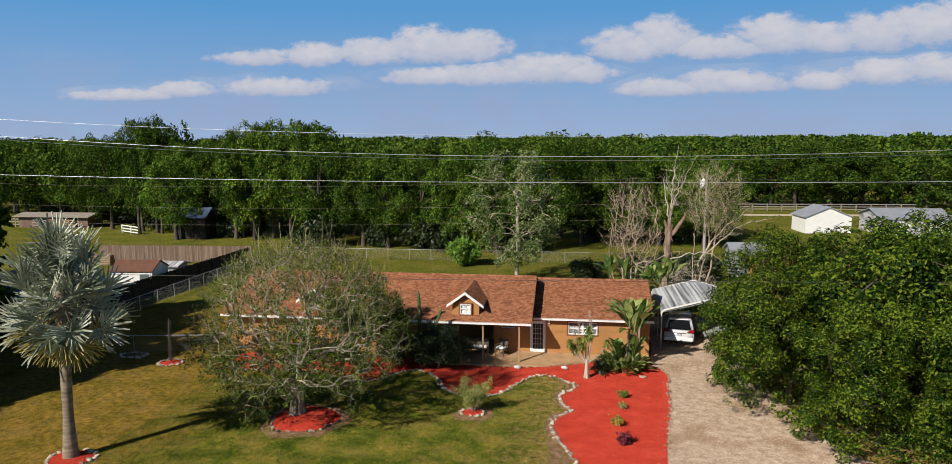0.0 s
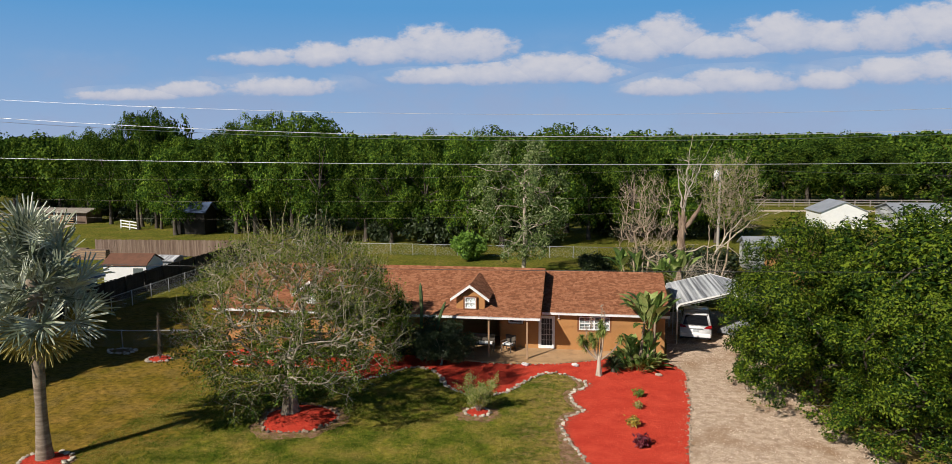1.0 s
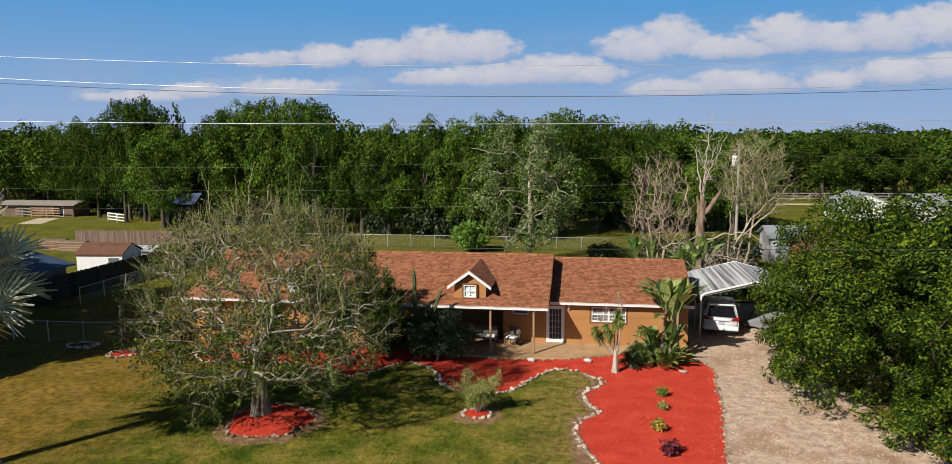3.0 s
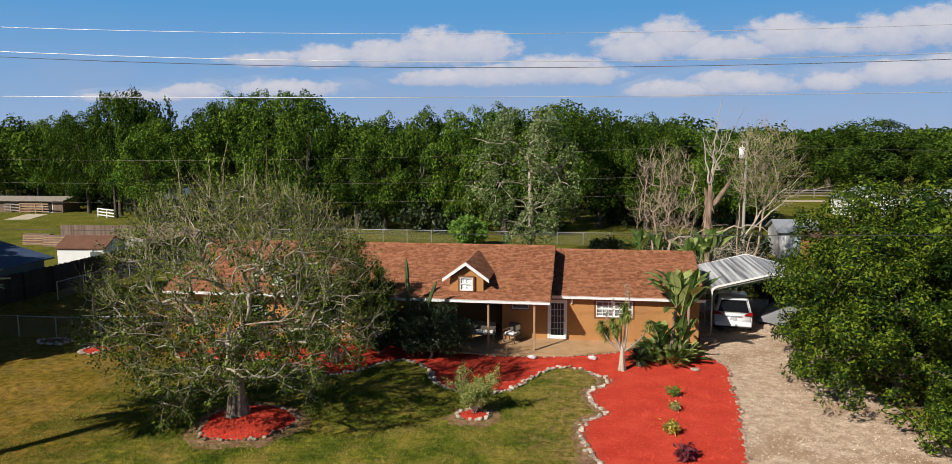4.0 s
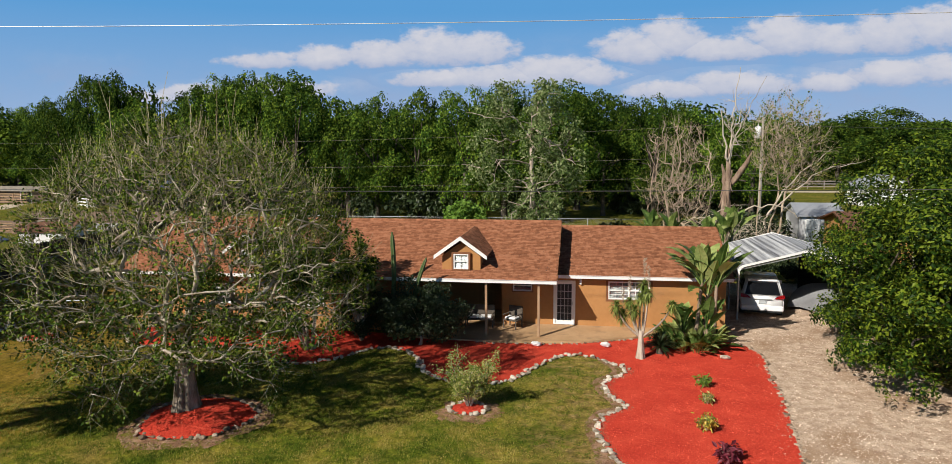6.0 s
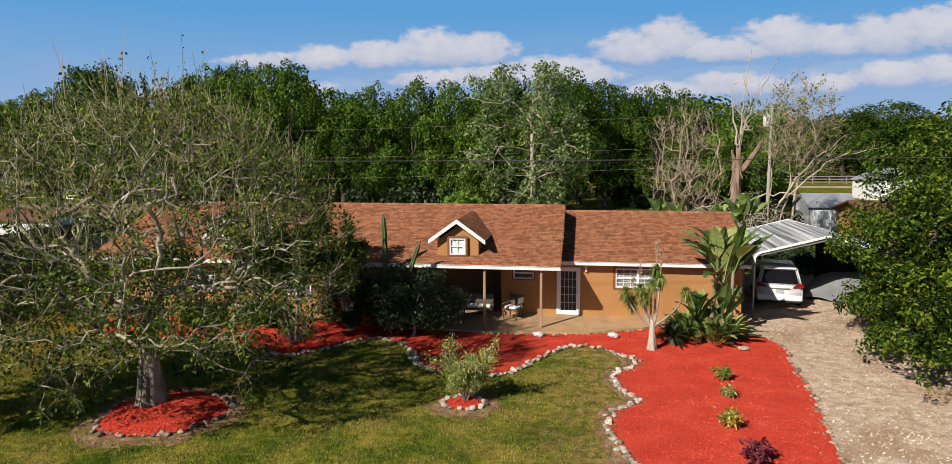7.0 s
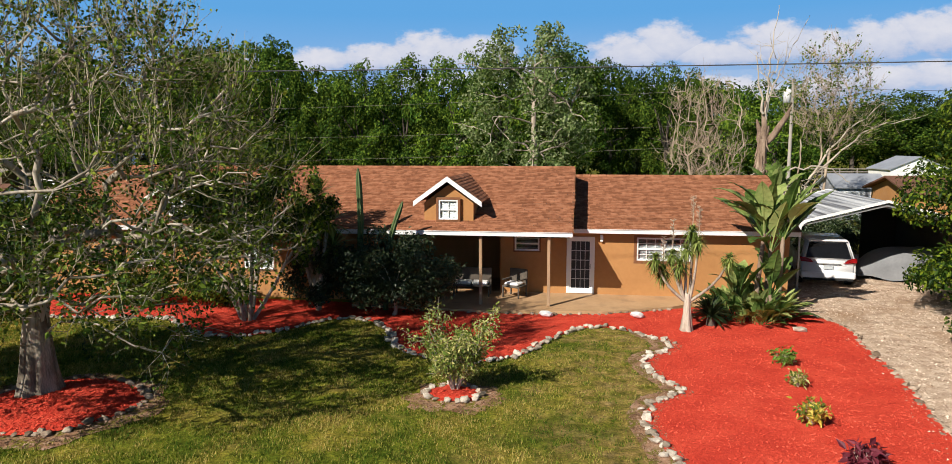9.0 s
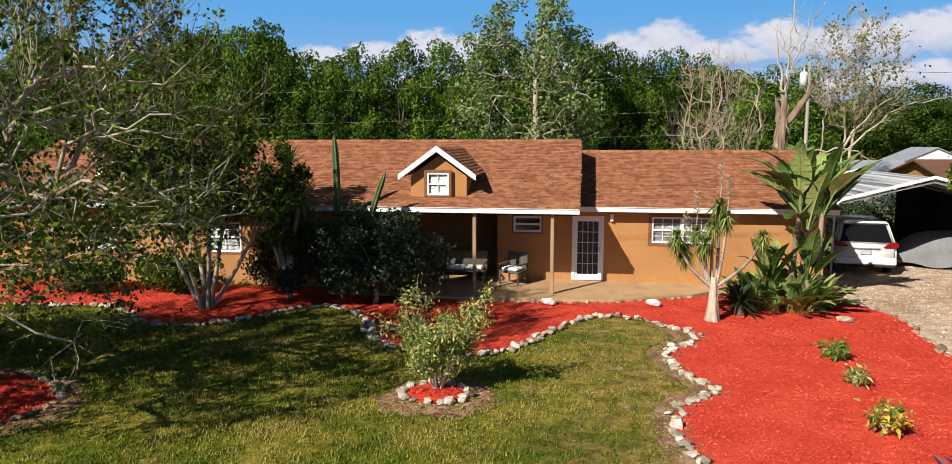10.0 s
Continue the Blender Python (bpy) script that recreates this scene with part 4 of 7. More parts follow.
        for k in range(count):
            part("ridge_cap", cap, h, at=(R["x0"] + (R["x1"] - R["x0"]) * k / count, R["yr"], R["zr"] + 0.03 + 0.004 * (k % 2)))
    # soffit of the lower roof
    part("soffit", box_mesh("soffit", -0.75, 6.6, 39.66, 39.995, 2.31, 2.335, M["brown_trim"]), h)
    # rake boards
    for R, sx, xx in ((RM, 1, RM["x1"]), (RL, 1, RL["x1"]), (RM, -1, RM["x0"])):
        a0, a1 = (xx, xx + 0.03) if sx > 0 else (xx - 0.03, xx)
        prof = [(R["ye"], R["ze"] - 0.15), (R["ye"], R["ze"] + 0.01), (R["yr"], R["zr"] + 0.01), (R["yr"], R["zr"] - 0.17)]
        part("rake_board", prism_mesh("rake_board", prof, "x", a0, a1, M["brown_trim"]), h, "dark brown rake board")
    # dormers
    for cx in (-4.92, -14.74):
        d = part("dormer", prism_mesh("dormer", [(-0.84, 2.7), (0.84, 2.7), (0.84, 3.42), (0, 4.02), (-0.84, 3.42)], "y", 38.42, 41.6, st), h, "small tan gable dormer", at=(cx, 0, 0))
        # roof of the dormer: two thick slabs
        for s in (-1, 1):
            bm = bmesh.new()
            w, zl, za = 1.13, 3.46, 4.27
            y0, y1 = 38.16, 42.2
            pr = [(0, za), (s * w, zl), (s * w, zl - 0.06), (0, za - 0.07)]
            A = [bm.verts.new((p, y0, q)) for p, q in pr]
            B = [bm.verts.new((p, y1, q)) for p, q in pr]
            bm.faces.new(A), bm.faces.new(B[::-1])
            for i in range(4):
                bm.faces.new((A[i], B[i], B[(i + 1) % 4], A[(i + 1) % 4]))
            bmesh.ops.recalc_face_normals(bm, faces=bm.faces)
            part("dormer_roof", bm, d, "brown shingle dormer roof", mat=M["shingle_bed"])
            bm = bmesh.new()
            pr = [(0, za + 0.045), (s * (w + 0.03), zl + 0.02), (s * (w + 0.03), zl - 0.15), (0, za - 0.13)]
            A = [bm.verts.new((p, y0 - 0.05, q)) for p, q in pr]
            B = [bm.verts.new((p, y0 + 0.0, q)) for p, q in pr]
            bm.faces.new(A), bm.faces.new(B[::-1])
            for i in range(4):
                bm.faces.new((A[i], B[i], B[(i + 1) % 4], A[(i + 1) % 4]))
            bmesh.ops.recalc_face_normals(bm, faces=bm.faces)
            part("bargeboard", bm, d, "white bargeboard", mat=wh)
            # tabs on the dormer's slope: built along x, then turned a quarter
            run = math.hypot(w, za - zl)
            T = shingle_slope(y0, y1, -w, zl + 0.002, 0.0, za + 0.002, r)
            T = T[:, :, [1, 0, 2]] * np.array([1, 1, 1])
            if s > 0:
                T = T * np.array([-1, 1, 1])
            zroof = lambda c: RM["ze"] + (c[:, 1] - RM["ye"]) * (RM["zr"] - RM["ze"]) / (RM["yr"] - RM["ye"])
            T = T[T.mean(1)[:, 2] > zroof(T.mean(1)) - 0.05]
            n = len(T)
            Fc = TAB_FACES if s > 0 else TAB_FACES[:, ::-1]
            F = (np.arange(n)[:, None, None] * 8 + Fc[None]).reshape(-1, 4)
            o = part("dormer_shingles", mesh_np("dormer_shingles", T.reshape(-1, 3), F, M["shingle"]), d, "brown shingles")
            o["kind"] = "stuff"
        window("dormer_window", cx - 0.33, cx + 0.33, 2.86, 3.53, 38.33, h, cols=2, rows=1, trim=0.08)
    # windows and door
    window("front_window", *win_r, 40.03, h, cols=3, rows=2, sashes=2, trim=0.10, blind_mat="blind_dim")
    window("porch_window", *win_p, 40.03, h, cols=1, rows=1, trim=0.05, blind_mat="blind_dim")
    for w in win_l:
        window("wing_window", *w, 38.38, h, cols=2, rows=2, trim=0.08, blind_mat="blind_dim")
    d = thing("front_door", "", "door")
    del d["category"]
    d.parent = h
    bm = bmesh.new()
    x0, x1, z0, z1, y = *door, 40.0
    fr = 0.10
    for a in ((x0, x0 + fr, z0, z1), (x1 - fr, x1, z0, z1), (x0 + fr, x1 - fr, z1 - 0.09, z1), (x0 + fr, x1 - fr, z0, z0 + 0.05)):
        bm_box(bm, a[0], a[1], y - 0.03, y + 0.08, a[2], a[3], 0.006)
    part("door_frame", bm, d, "white door frame", mat=wh)
    bm = bmesh.new()
    a0, a1, b0, b1 = x0 + fr, x1 - fr, z0 + 0.05, z1 - 0.09
    for a in ((a0, a0 + 0.07, b0, b1), (a1 - 0.07, a1, b0, b1), (a0 + 0.07, a1 - 0.07, b0, b0 + 0.13), (a0 + 0.07, a1 - 0.07, b1 - 0.08, b1)):
        bm_box(bm, a[0], a[1], y, y + 0.04, a[2], a[3], 0.004)
    part("storm_door", bm, d, "white storm door leaf", mat=wh)
    bm = bmesh.new()
    for k in range(1, 5):
        zc = b0 + 0.13 + (b1 - b0 - 0.21) * k / 5
        bm_box(bm, a0 + 0.07, a1 - 0.07, y + 0.015, y + 0.03, zc - 0.012, zc + 0.012)
    for k in range(1, 4):
        xc = a0 + 0.07 + (a1 - a0 - 0.14) * k / 4
        bm_box(bm, xc - 0.011, xc + 0.011, y + 0.013, y + 0.032, b0 + 0.13, b1 - 0.08)
    part("door_grille", bm, d, "grey security grille", mat=M["galv"])
    # the door's glass, drawn as an even matt dark
    part("door_glass", box_mesh("door_glass", a0 + 0.07, a1 - 0.07, y + 0.045, y + 0.055, b0 + 0.13, b1 - 0.08, M["screen"]), d, "matt dark door glass")
    part("door_handle", box_mesh("door_handle", a1 - 0.05, a1 - 0.02, y - 0.06, y, 1.02, 1.18, M["galv"], 0.008), d)
    # wall lamp beside the door
    bm = bmesh.new()
    bm_box(bm, 0.16, 0.26, 39.88, 40.0, 1.98, 2.22, 0.02)
    part("porch_lamp", bm, h, "small white wall lamp", mat=wh)
    # porch posts
    for px in (-3.76, -1.52):
        part("porch_post", box_mesh("porch_post", px - 0.05, px + 0.05, 37.83, 37.93, 0.10, 2.41, M["wood_post"], 0.01), h, "brown wooden porch post")
    # shingle tabs: most of them joined, the nearest ones single
    for nm, R, xa in (("main_shingles", RM, None), ("lower_shingles", RL, None)):
        W = shingle_slope(R["x0"], R["x1"], R["ye"] - 0.03, R["ze"] + 0.001 - 0.03 * PITCH, R["yr"], R["zr"] + 0.001, r)
        if R is RM:
            c = W.mean(1)
            near = (c[:, 0] > -3.0) & (c[:, 1] < RM["ye"] + 4.0)
            idx = np.where(near)[0][:290]
            SHINGLES.append((W[idx], h))
            W = np.delete(W, idx, 0)
        joined_tabs(nm, W, h, "brown asphalt shingles in courses")
        # back slope: plain tabs too
        B = shingle_slope(R["x0"], R["x1"], -(2 * R["yr"] - R["ye"]), R["ze"], -R["yr"], R["zr"], r, tab=0.6, course=0.27)
        B = B * np.array([1, -1, 1])
        n = len(B)
        F = (np.arange(n)[:, None, None] * 8 + TAB_FACES[:, ::-1][None]).reshape(-1, 4)
        o = part(nm.replace("shingles", "rear_shingles"), mesh_np(nm, B.reshape(-1, 3), F, M["shingle"]), h)
        o["kind"] = "stuff"
    return h


house = build_house()
tagged(new("patio", poly_mesh("patio", [(-8.0, 37.25), (-3.7, 37.05), (0.2, 37.4), (2.5, 38.4), (3.2, 39.0), (4.6, 39.4), (6.4, 39.6), (6.4, 40.0), (-3.35, 40.0), (-3.35, 42.4), (-8.0, 42.4)], 0.0, 0.10, M["concrete"])),
       "tan painted concrete porch slab before the door", "patio", kind="structure")


def single_shingles():
    """The tabs nearest the door, each a piece of its own on one of a few shared meshes."""
    W, h = SHINGLES[0]
    c = W[:, 0]
    rel = np.round(W - c[:, None], 2)
    F = TAB_FACES
    shared = {}
    for k in range(len(W)):
        key = round(float(W[k, 1, 0] - W[k, 0, 0]), 1)
        if key not in shared:
            shared[key] = mesh_np("shingle", W[k] - c[k], F, M["shingle_each"])
        part("shingle", shared[key], h, at=(float(c[k, 0]), float(c[k, 1]), float(c[k, 2])))


single_shingles()

# ---- woods ----
def wood_tree_mesh(r, height, spread, leaves, size, mat, n_lobe=20, z0=0.22):
    lobes = crown_lobes(r, spread, spread * (0.85 + 0.3 * r.random()), height * z0, height, n_lobe, spread * 0.36)
    V, F = lobe_leaves(lobes, 9, leaves, size, size * 0.7, r)
    crown = mesh_np("crown", V, F, mat)
    V, F = trunk_and_limbs(r, lobes, height * 0.42, height * 0.022, 6, (0.0, 0.0), 9)
    return mesh_np("trunk", V, F, M["bark_dark"], True), crown


def place_tree(name, meshes, x, y, label, category="tree", group="", scale=1.0, turn=0.0, z=0.0, sz=None):
    t = thing(name, label, category, group, at=pose(x, y, z, 0, 0, turn) @ Matrix.Diagonal((scale, scale, sz or scale, 1)))
    part("trunk", meshes[0], t)
    part("crown", meshes[1], t)
    return t


r7 = np.random.default_rng(71)
WOOD = [wood_tree_mesh(r7, 13.0, 5.4, 12500, 0.25, M["leaf_oak"], 22, 0.12), wood_tree_mesh(r7, 13.0, 5.0, 12000, 0.25, M["leaf_oak_light"], 20, 0.05),
        wood_tree_mesh(r7, 13.0, 4.6, 11500, 0.25, M["leaf_oak"], 18, 0.12), wood_tree_mesh(r7, 13.0, 5.6, 12500, 0.25, M["leaf_oak_light"], 24, 0.04)]
WOOD_FAR = [wood_tree_mesh(r7, 13.0, 5.2, 3000, 0.52, M["leaf_oak"], 20, 0.0), wood_tree_mesh(r7, 13.0, 5.0, 3000, 0.52, M["leaf_oak_light"], 20, 0.0)]
SHADE = wood_tree_mesh(r7, 13.0, 4.6, 6500, 0.55, M["leaf_oak"], 24, 0.0)
# height of the wood's edge from west to east
EDGE_X = (-112.0, -85.0, -71.0, -66.0, -61.0, -57.0, -53.0, -47.0, -43.0, -38.5, -34.0, -31.0, -27.0, -25.0, -13.6, -3.0, 6.7, 11.2, 17.0, 22.0)
EDGE_Z = (12.5, 13.0, 13.6, 14.0, 16.6, 15.0, 12.0, 14.2, 15.5, 16.6, 16.0, 14.6, 12.2, 12.9, 13.3, 14.1, 12.6, 11.9, 11.2, 10.5)


def woodland_edge():
    r = np.random.default_rng(72)
    label = "tall dense green oak at the edge of the wood"
    for row, (y0, n, top) in enumerate(((86.5, 28, 1.0), (93.0, 27, 0.93))):
        for i in range(n):
            x = -112 + 133 * (i + 0.5 * (row % 2)) / n + r.normal() * 1.1
            y = y0 + r.normal() * 1.2 + max(0, -x - 52) * (0.55 if row == 0 else 0.7) - (4.5 if -34 < x < -1 and row == 0 else 0.0)
            k = int(r.integers(0, 4))
            if -28 < x and row == 0:
                k = (1, 3)[k % 2]
            sz = float(np.interp(x, EDGE_X, EDGE_Z)) / 13.0 * top * (0.98 + 0.10 * r.random())
            s = 0.72 + 0.26 * r.random()
            place_tree("oak_tree", WOOD[k] if row == 0 else WOOD_FAR[k % 2], x, y, label, "tree", "trees of the wood edge", s, r.random() * 360, -0.05, sz)
    for x, y, s, sz in ((-61.5, 90.0, 0.62, 1.30), (-58.6, 91.0, 0.55, 1.22), (-44.5, 88.0, 0.75, 1.18), (-40.0, 88.0, 0.72, 1.26), (-36.0, 88.5, 0.70, 1.27)):
        place_tree("oak_tree", WOOD[0] if s > 0.7 else WOOD[2], x, y, "tall dark oak rising above the wood", "tree", "trees of the wood edge", s, r.random() * 360, -0.05, sz)
    # across the pasture
    for i in range(16):
        x = 27 + i * 6.4 + r.normal() * 1.0
        place_tree("oak_tree", WOOD_FAR[i % 2], x, 139 + r.normal() * 1.6, "dark green oak beyond the pasture fence", "tree", "trees of the wood edge", 0.95, r.random() * 360, -0.05, 0.76 + 0.10 * r.random())
    for x, y, s, sz in ((49.0, 138.0, 1.55, 1.04), (43.0, 139.0, 1.2, 0.92), (55.5, 139.5, 1.15, 0.86)):
        place_tree("oak_tree", WOOD[0], x, y, "broad round oak beyond the pasture fence", "tree", "trees of the wood edge", s, r.random() * 360, -0.05, sz)
    for i in range(14):
        place_tree("oak_tree", WOOD_FAR[i % 2], 25 + i * 7.2 + r.normal(), 148 + r.normal() * 1.6, "dark green oak beyond the pasture fence", "tree", "trees of the wood edge", 1.0, r.random() * 360, -0.05, 0.82 + 0.1 * r.random())
    # bushes that close the foot of the wood, leaves darkened for its shade
    low = []
    for k in range(3):
        cl = crown_clumps(r, 3.0, 2.2, -0.3, 4.2, 26, (0.5, 1.1), 0.3)
        low.append(mesh_np("foliage", *clump_leaves(cl, 1000, 0.46, 0.28, r), M["leaf_dark"]))
    for i in range(44):
        x = -100 + 122 * (i + 0.8 * r.normal()) / 44
        y = (82.0 if -34 < x < 0 else 91.0) + r.normal() * 1.2 + max(0, -x - 52) * 0.6
        s = 0.6 + 0.6 * r.random()
        t = thing("understory_bush", "dense bush at the wood's foot, shade in its dark leaves", "bush", "bushes at the wood's foot", at=pose(x, y, -0.05, 0, 0, 360 * r.random()) @ Matrix.Diagonal((s, s, s * (0.8 + 0.5 * r.random()), 1)))
        part("foliage", low[int(r.integers(0, 3))], t)


woodland_edge()


def far_woods():
    """The canopy that goes on to the horizon: rounded crowns of several lobes each."""
    r = np.random.default_rng(73)
    P, Nn, S = [], [], []
    for y0, x_half, step, size, n in ((99, 118, 5.6, 0.52, 420), (105, 122, 6.0, 0.52, 400), (112, 130, 6.2, 0.55, 400), (121, 150, 6.6, 0.60, 340), (134, 180, 7.4, 0.70, 280), (160, 190, 8.5, 0.85, 240), (190, 220, 9.5, 1.0, 220), (230, 270, 11, 1.25, 200),
                                      (290, 320, 13, 1.6, 180), (370, 400, 16, 2.0, 150), (480, 500, 19, 2.5, 140), (640, 670, 24, 3.2, 130), (900, 900, 34, 4.4, 120), (1400, 1350, 50, 6.5, 110)):
        for x in np.arange(-x_half, x_half, step):
            if 20 < x < 130 and y0 < 150:
                continue
            hgt = 12.0 + 1.1 * r.normal() + (1.6 if r.random() < 0.07 else 0)
            c = np.array([x + r.normal() * step * 0.3, y0 + r.normal() * step * 0.5, hgt - 4.2])
            lobe = unit(r.normal(size=(8, 3)) + np.array([0, 0, 0.3])) * np.array([step * 0.40, step * 0.40, 2.6])
            li = r.integers(0, 8, n)
            d = unit(r.normal(size=(n, 3)) + np.array([0, 0, 0.35]))
            P.append(c + lobe[li] + d * (0.75 + 0.35 * r.random((n, 1))) * np.array([step * 0.28, step * 0.28, 1.7]))
            Nn.append(unit(d + 0.45 * r.normal(size=(n, 3)) + np.array([0, 0, 0.2]))), S.append(np.full(n, size))
    P, Nn, S = np.concatenate(P), np.concatenate(Nn), np.concatenate(S)
    V, F = leaf_cards(P, Nn, S * (0.7 + 0.6 * r.random(len(S))), S * 0.75, r, 0.1)
    tagged(new("far_woods", mesh_np("far_woods", V, F, M["leaf_oak"])), "unbroken green woodland canopy reaching the horizon", "woods", kind="stuff")


far_woods()

# ---- dense trees beside the drive ----
r8 = np.random.default_rng(81)


def live_tree_mesh(r, height, spread, leaves, size, z0):
    lobes = crown_lobes(r, spread, spread, z0, height, 40, spread * 0.27)
    # lower boughs, drawn in under the crown
    for k in range(20):
        a, d = k * 2.4, spread * (0.55 + 0.28 * r.random())
        lobes.append((d * math.cos(a), d * math.sin(a), 0.75 + 0.7 * r.random(), 0.65 + 0.3 * r.random()))
    V, F = lobe_leaves(lobes, 9, leaves, size, size * 0.5, r, -0.6, 0.45, 0.3, 0.2)
    crown = mesh_np("crown", V, F, M["leaf_live"])
    ch, _ = reach(r, np.array([[0, 0, 0], [0.05, 0.02, 0.6], [0.1, 0.05, 1.2], [0.15, 0.08, 1.9]]), [np.array(q[:3]) * np.array([0.85, 0.85, 1]) for q in lobes], 0.022, 0.5)
    V, F = tubes(ch, 6)
    return mesh_np("trunk", V, F, M["bark_dark"], True), crown


LIVE = [live_tree_mesh(r8, 8.2, 4.8, 50000, 0.15, 0.6), live_tree_mesh(r8, 8.2, 4.3, 45000, 0.15, 0.6), live_tree_mesh(r8, 8.2, 4.6, 17000, 0.21, 0.9)]
for x, y, k, s, a, sz in ((12.9, 33.2, 0, 1.0, 10, 0.86), (13.7, 38.4, 1, 1.0, 140, 1.02), (15.4, 28.2, 1, 0.92, 80, 0.80), (18.2, 32.0, 2, 1.15, 60, 1.08), (18.6, 38.0, 2, 1.2, 250, 1.10), (24.0, 43.0, 2, 1.2, 310, 1.1),
                          (24.0, 33.5, 2, 1.25, 200, 1.22), (20.5, 26.5, 2, 0.95, 120, 0.9)):
    place_tree("broadleaf_tree", LIVE[k], x, y, "dense dark green broadleaf tree beside the gravel drive", "tree", "trees by the drive", s, a, sz=sz)

# silvery tree behind the house
cl = crown_lobes(r8, 4.6, 4.0, 1.6, 12.8, 44, 1.05)
V, F = lobe_leaves(cl, 8, 13000, 0.20, 0.13, r8, -0.7, 0.9, 0.2, 0.3)
crown = mesh_np("crown", V, F, M["leaf_silver"])
ch, _ = reach(r8, np.array([[0, 0, 0], [0.05, 0, 1.5], [0.15, 0, 3.0], [0.2, 0, 4.5], [0.1, 0.1, 6.5], [0.1, 0.1, 8.5]]), [np.array(c[:3]) + 0.6 * r8.normal(size=3) for c in cl * 3], 0.022, 0.45)
V, F = tubes(ch, 6)
place_tree("poplar_tree", (mesh_np("trunk", V, F, M["bark"], True), crown), -3.7, 60.0, "silvery leaved tree with pale grey branches behind the house", scale=1.0)
# round bush on the back lawn
cl = crown_clumps(r8, 2.0, 1.8, 0.2, 3.2, 18, (0.6, 0.95), 0.4)
V, F = clump_leaves(cl, 4500, 0.28, 0.17, r8)
t = thing("round_bush", "bright green round bush on the back lawn", "bush", at=(-10.3, 70.5, -0.12))
part("foliage", mesh_np("foliage", V, F, M["leaf_lime"]), t)

# tall trees of the neighbouring plot that shade the side yard
for x, y, k, sc in ((-36.8, 23.6, 0, 0.95), (-38.5, 17.5, 2, 0.98), (-33.8, 28.4, 0, 0.90), (-38.4, 30.0, 2, 1.02), (-43.0, 26.5, 0, 1.02), (-40.0, 35.6, 2, 1.0), (-44.5, 33.0, 1, 1.05), (-47.5, 37.0, 0, 0.98)):
    place_tree("oak_tree", SHADE, x, y, "tall dark oak on the neighbouring plot", "tree", "trees of the wood edge", sc, 40 * k)

# ---- front yard plants ----
def grow(r, start, heading, length, radius, level, spec, paths, tips):
    """One branch and its side branches. spec[level]: children, spread angle, child length factor, upward pull, wander, first child at."""
    kids, spread, shrink, pull, wander, first = spec[level]
    n = 7 if level < 2 else 5
    pts, d = [np.array(start, float)], np.array(heading, float)
    d /= np.linalg.norm(d)
    step = length / (n - 1)
    for i in range(n - 1):
        d = d + wander * r.normal(size=3) + np.array([0, 0, pull])
        d /= np.linalg.norm(d)
        pts.append(pts[-1] + d * step)
    pts = np.array(pts)
    rad = radius * np.linspace(1.0, 0.35, n)
    paths.setdefault(level, []).append((pts, rad))
    if level + 1 >= len(spec):
        tips.append(pts)
        return
    if level + 2 >= len(spec):
        tips.append(pts[2:])
    for k in range(kids):
        t = first + (1 - first) * (k + 0.7 * r.random()) / kids
        i = min(int(t * (n - 1)), n - 2)
        p = pts[i] + (pts[i + 1] - pts[i]) * (t * (n - 1) - i)
        ax = unit(pts[i + 1] - pts[i])
        side = unit(np.cross(ax, r.normal(size=3)))
        a = spread * (0.7 + 0.6 * r.random())
        hd = ax * math.cos(a) + side * math.sin(a)
        grow(r, p, hd, length * shrink * (0.6 + 0.7 * r.random()) * (1.15 - 0.5 * t), max(radius * 0.55 * (1.1 - 0.5 * t), 0.004), level + 1, spec, paths, tips)


def twig_leaves(tips, per, length, width, r, up=0.4, spread=0.06, keep=1.0):
    P = []
    for pts in tips:
        if r.random() > keep:
            continue
        t = r.random(per) * (len(pts) - 1.001)
        i = t.astype(int)
        P.append(pts[i] + (pts[i + 1] - pts[i]) * (t - i)[:, None] + spread * r.normal(size=(per, 3)))
    P = np.concatenate(P)
    n = len(P)
    ln = length * (0.6 + 0.8 * r.random(n))
    return leaf_cards(P, r.normal(size=(n, 3)) + np.array([0, -0.2, up]), ln, ln * width / length, r, 0.12, 0.3)


def fluted_trunk(r, height, r0, r1, flutes=7, lean=(0, 0)):
    """A trunk with folds and a flared foot."""
    k, sides = 14, 40
    z = np.linspace(0, 1, k)
    a = np.arange(sides) * 2 * np.pi / sides
    ph = r.random() * 6
    V = []
    for t in z:
        rad = r1 + (r0 - r1) * (1 - t) ** 1.6 + 0.10 * r0 * math.exp(-t * 9)
        rr = rad * (1 + (0.24 - 0.06 * t) * np.abs(np.sin(flutes * 0.5 * a + ph + t * 0.8)) + 0.07 * np.sin(3 * a + 5 * t) + 0.04 * np.sin(11 * a - 9 * t))
        V.append(np.stack([rr * np.cos(a) + lean[0] * t, rr * np.sin(a) + lean[1] * t, np.full(sides, t * height)], -1))
    i = np.arange(k - 1)[:, None] * sides + np.arange(sides)[None]
    j = np.arange(k - 1)[:, None] * sides + (np.arange(sides)[None] + 1) % sides
    return np.concatenate(V), np.stack([i, j, j + sides, i + sides], -1).reshape(-1, 4)


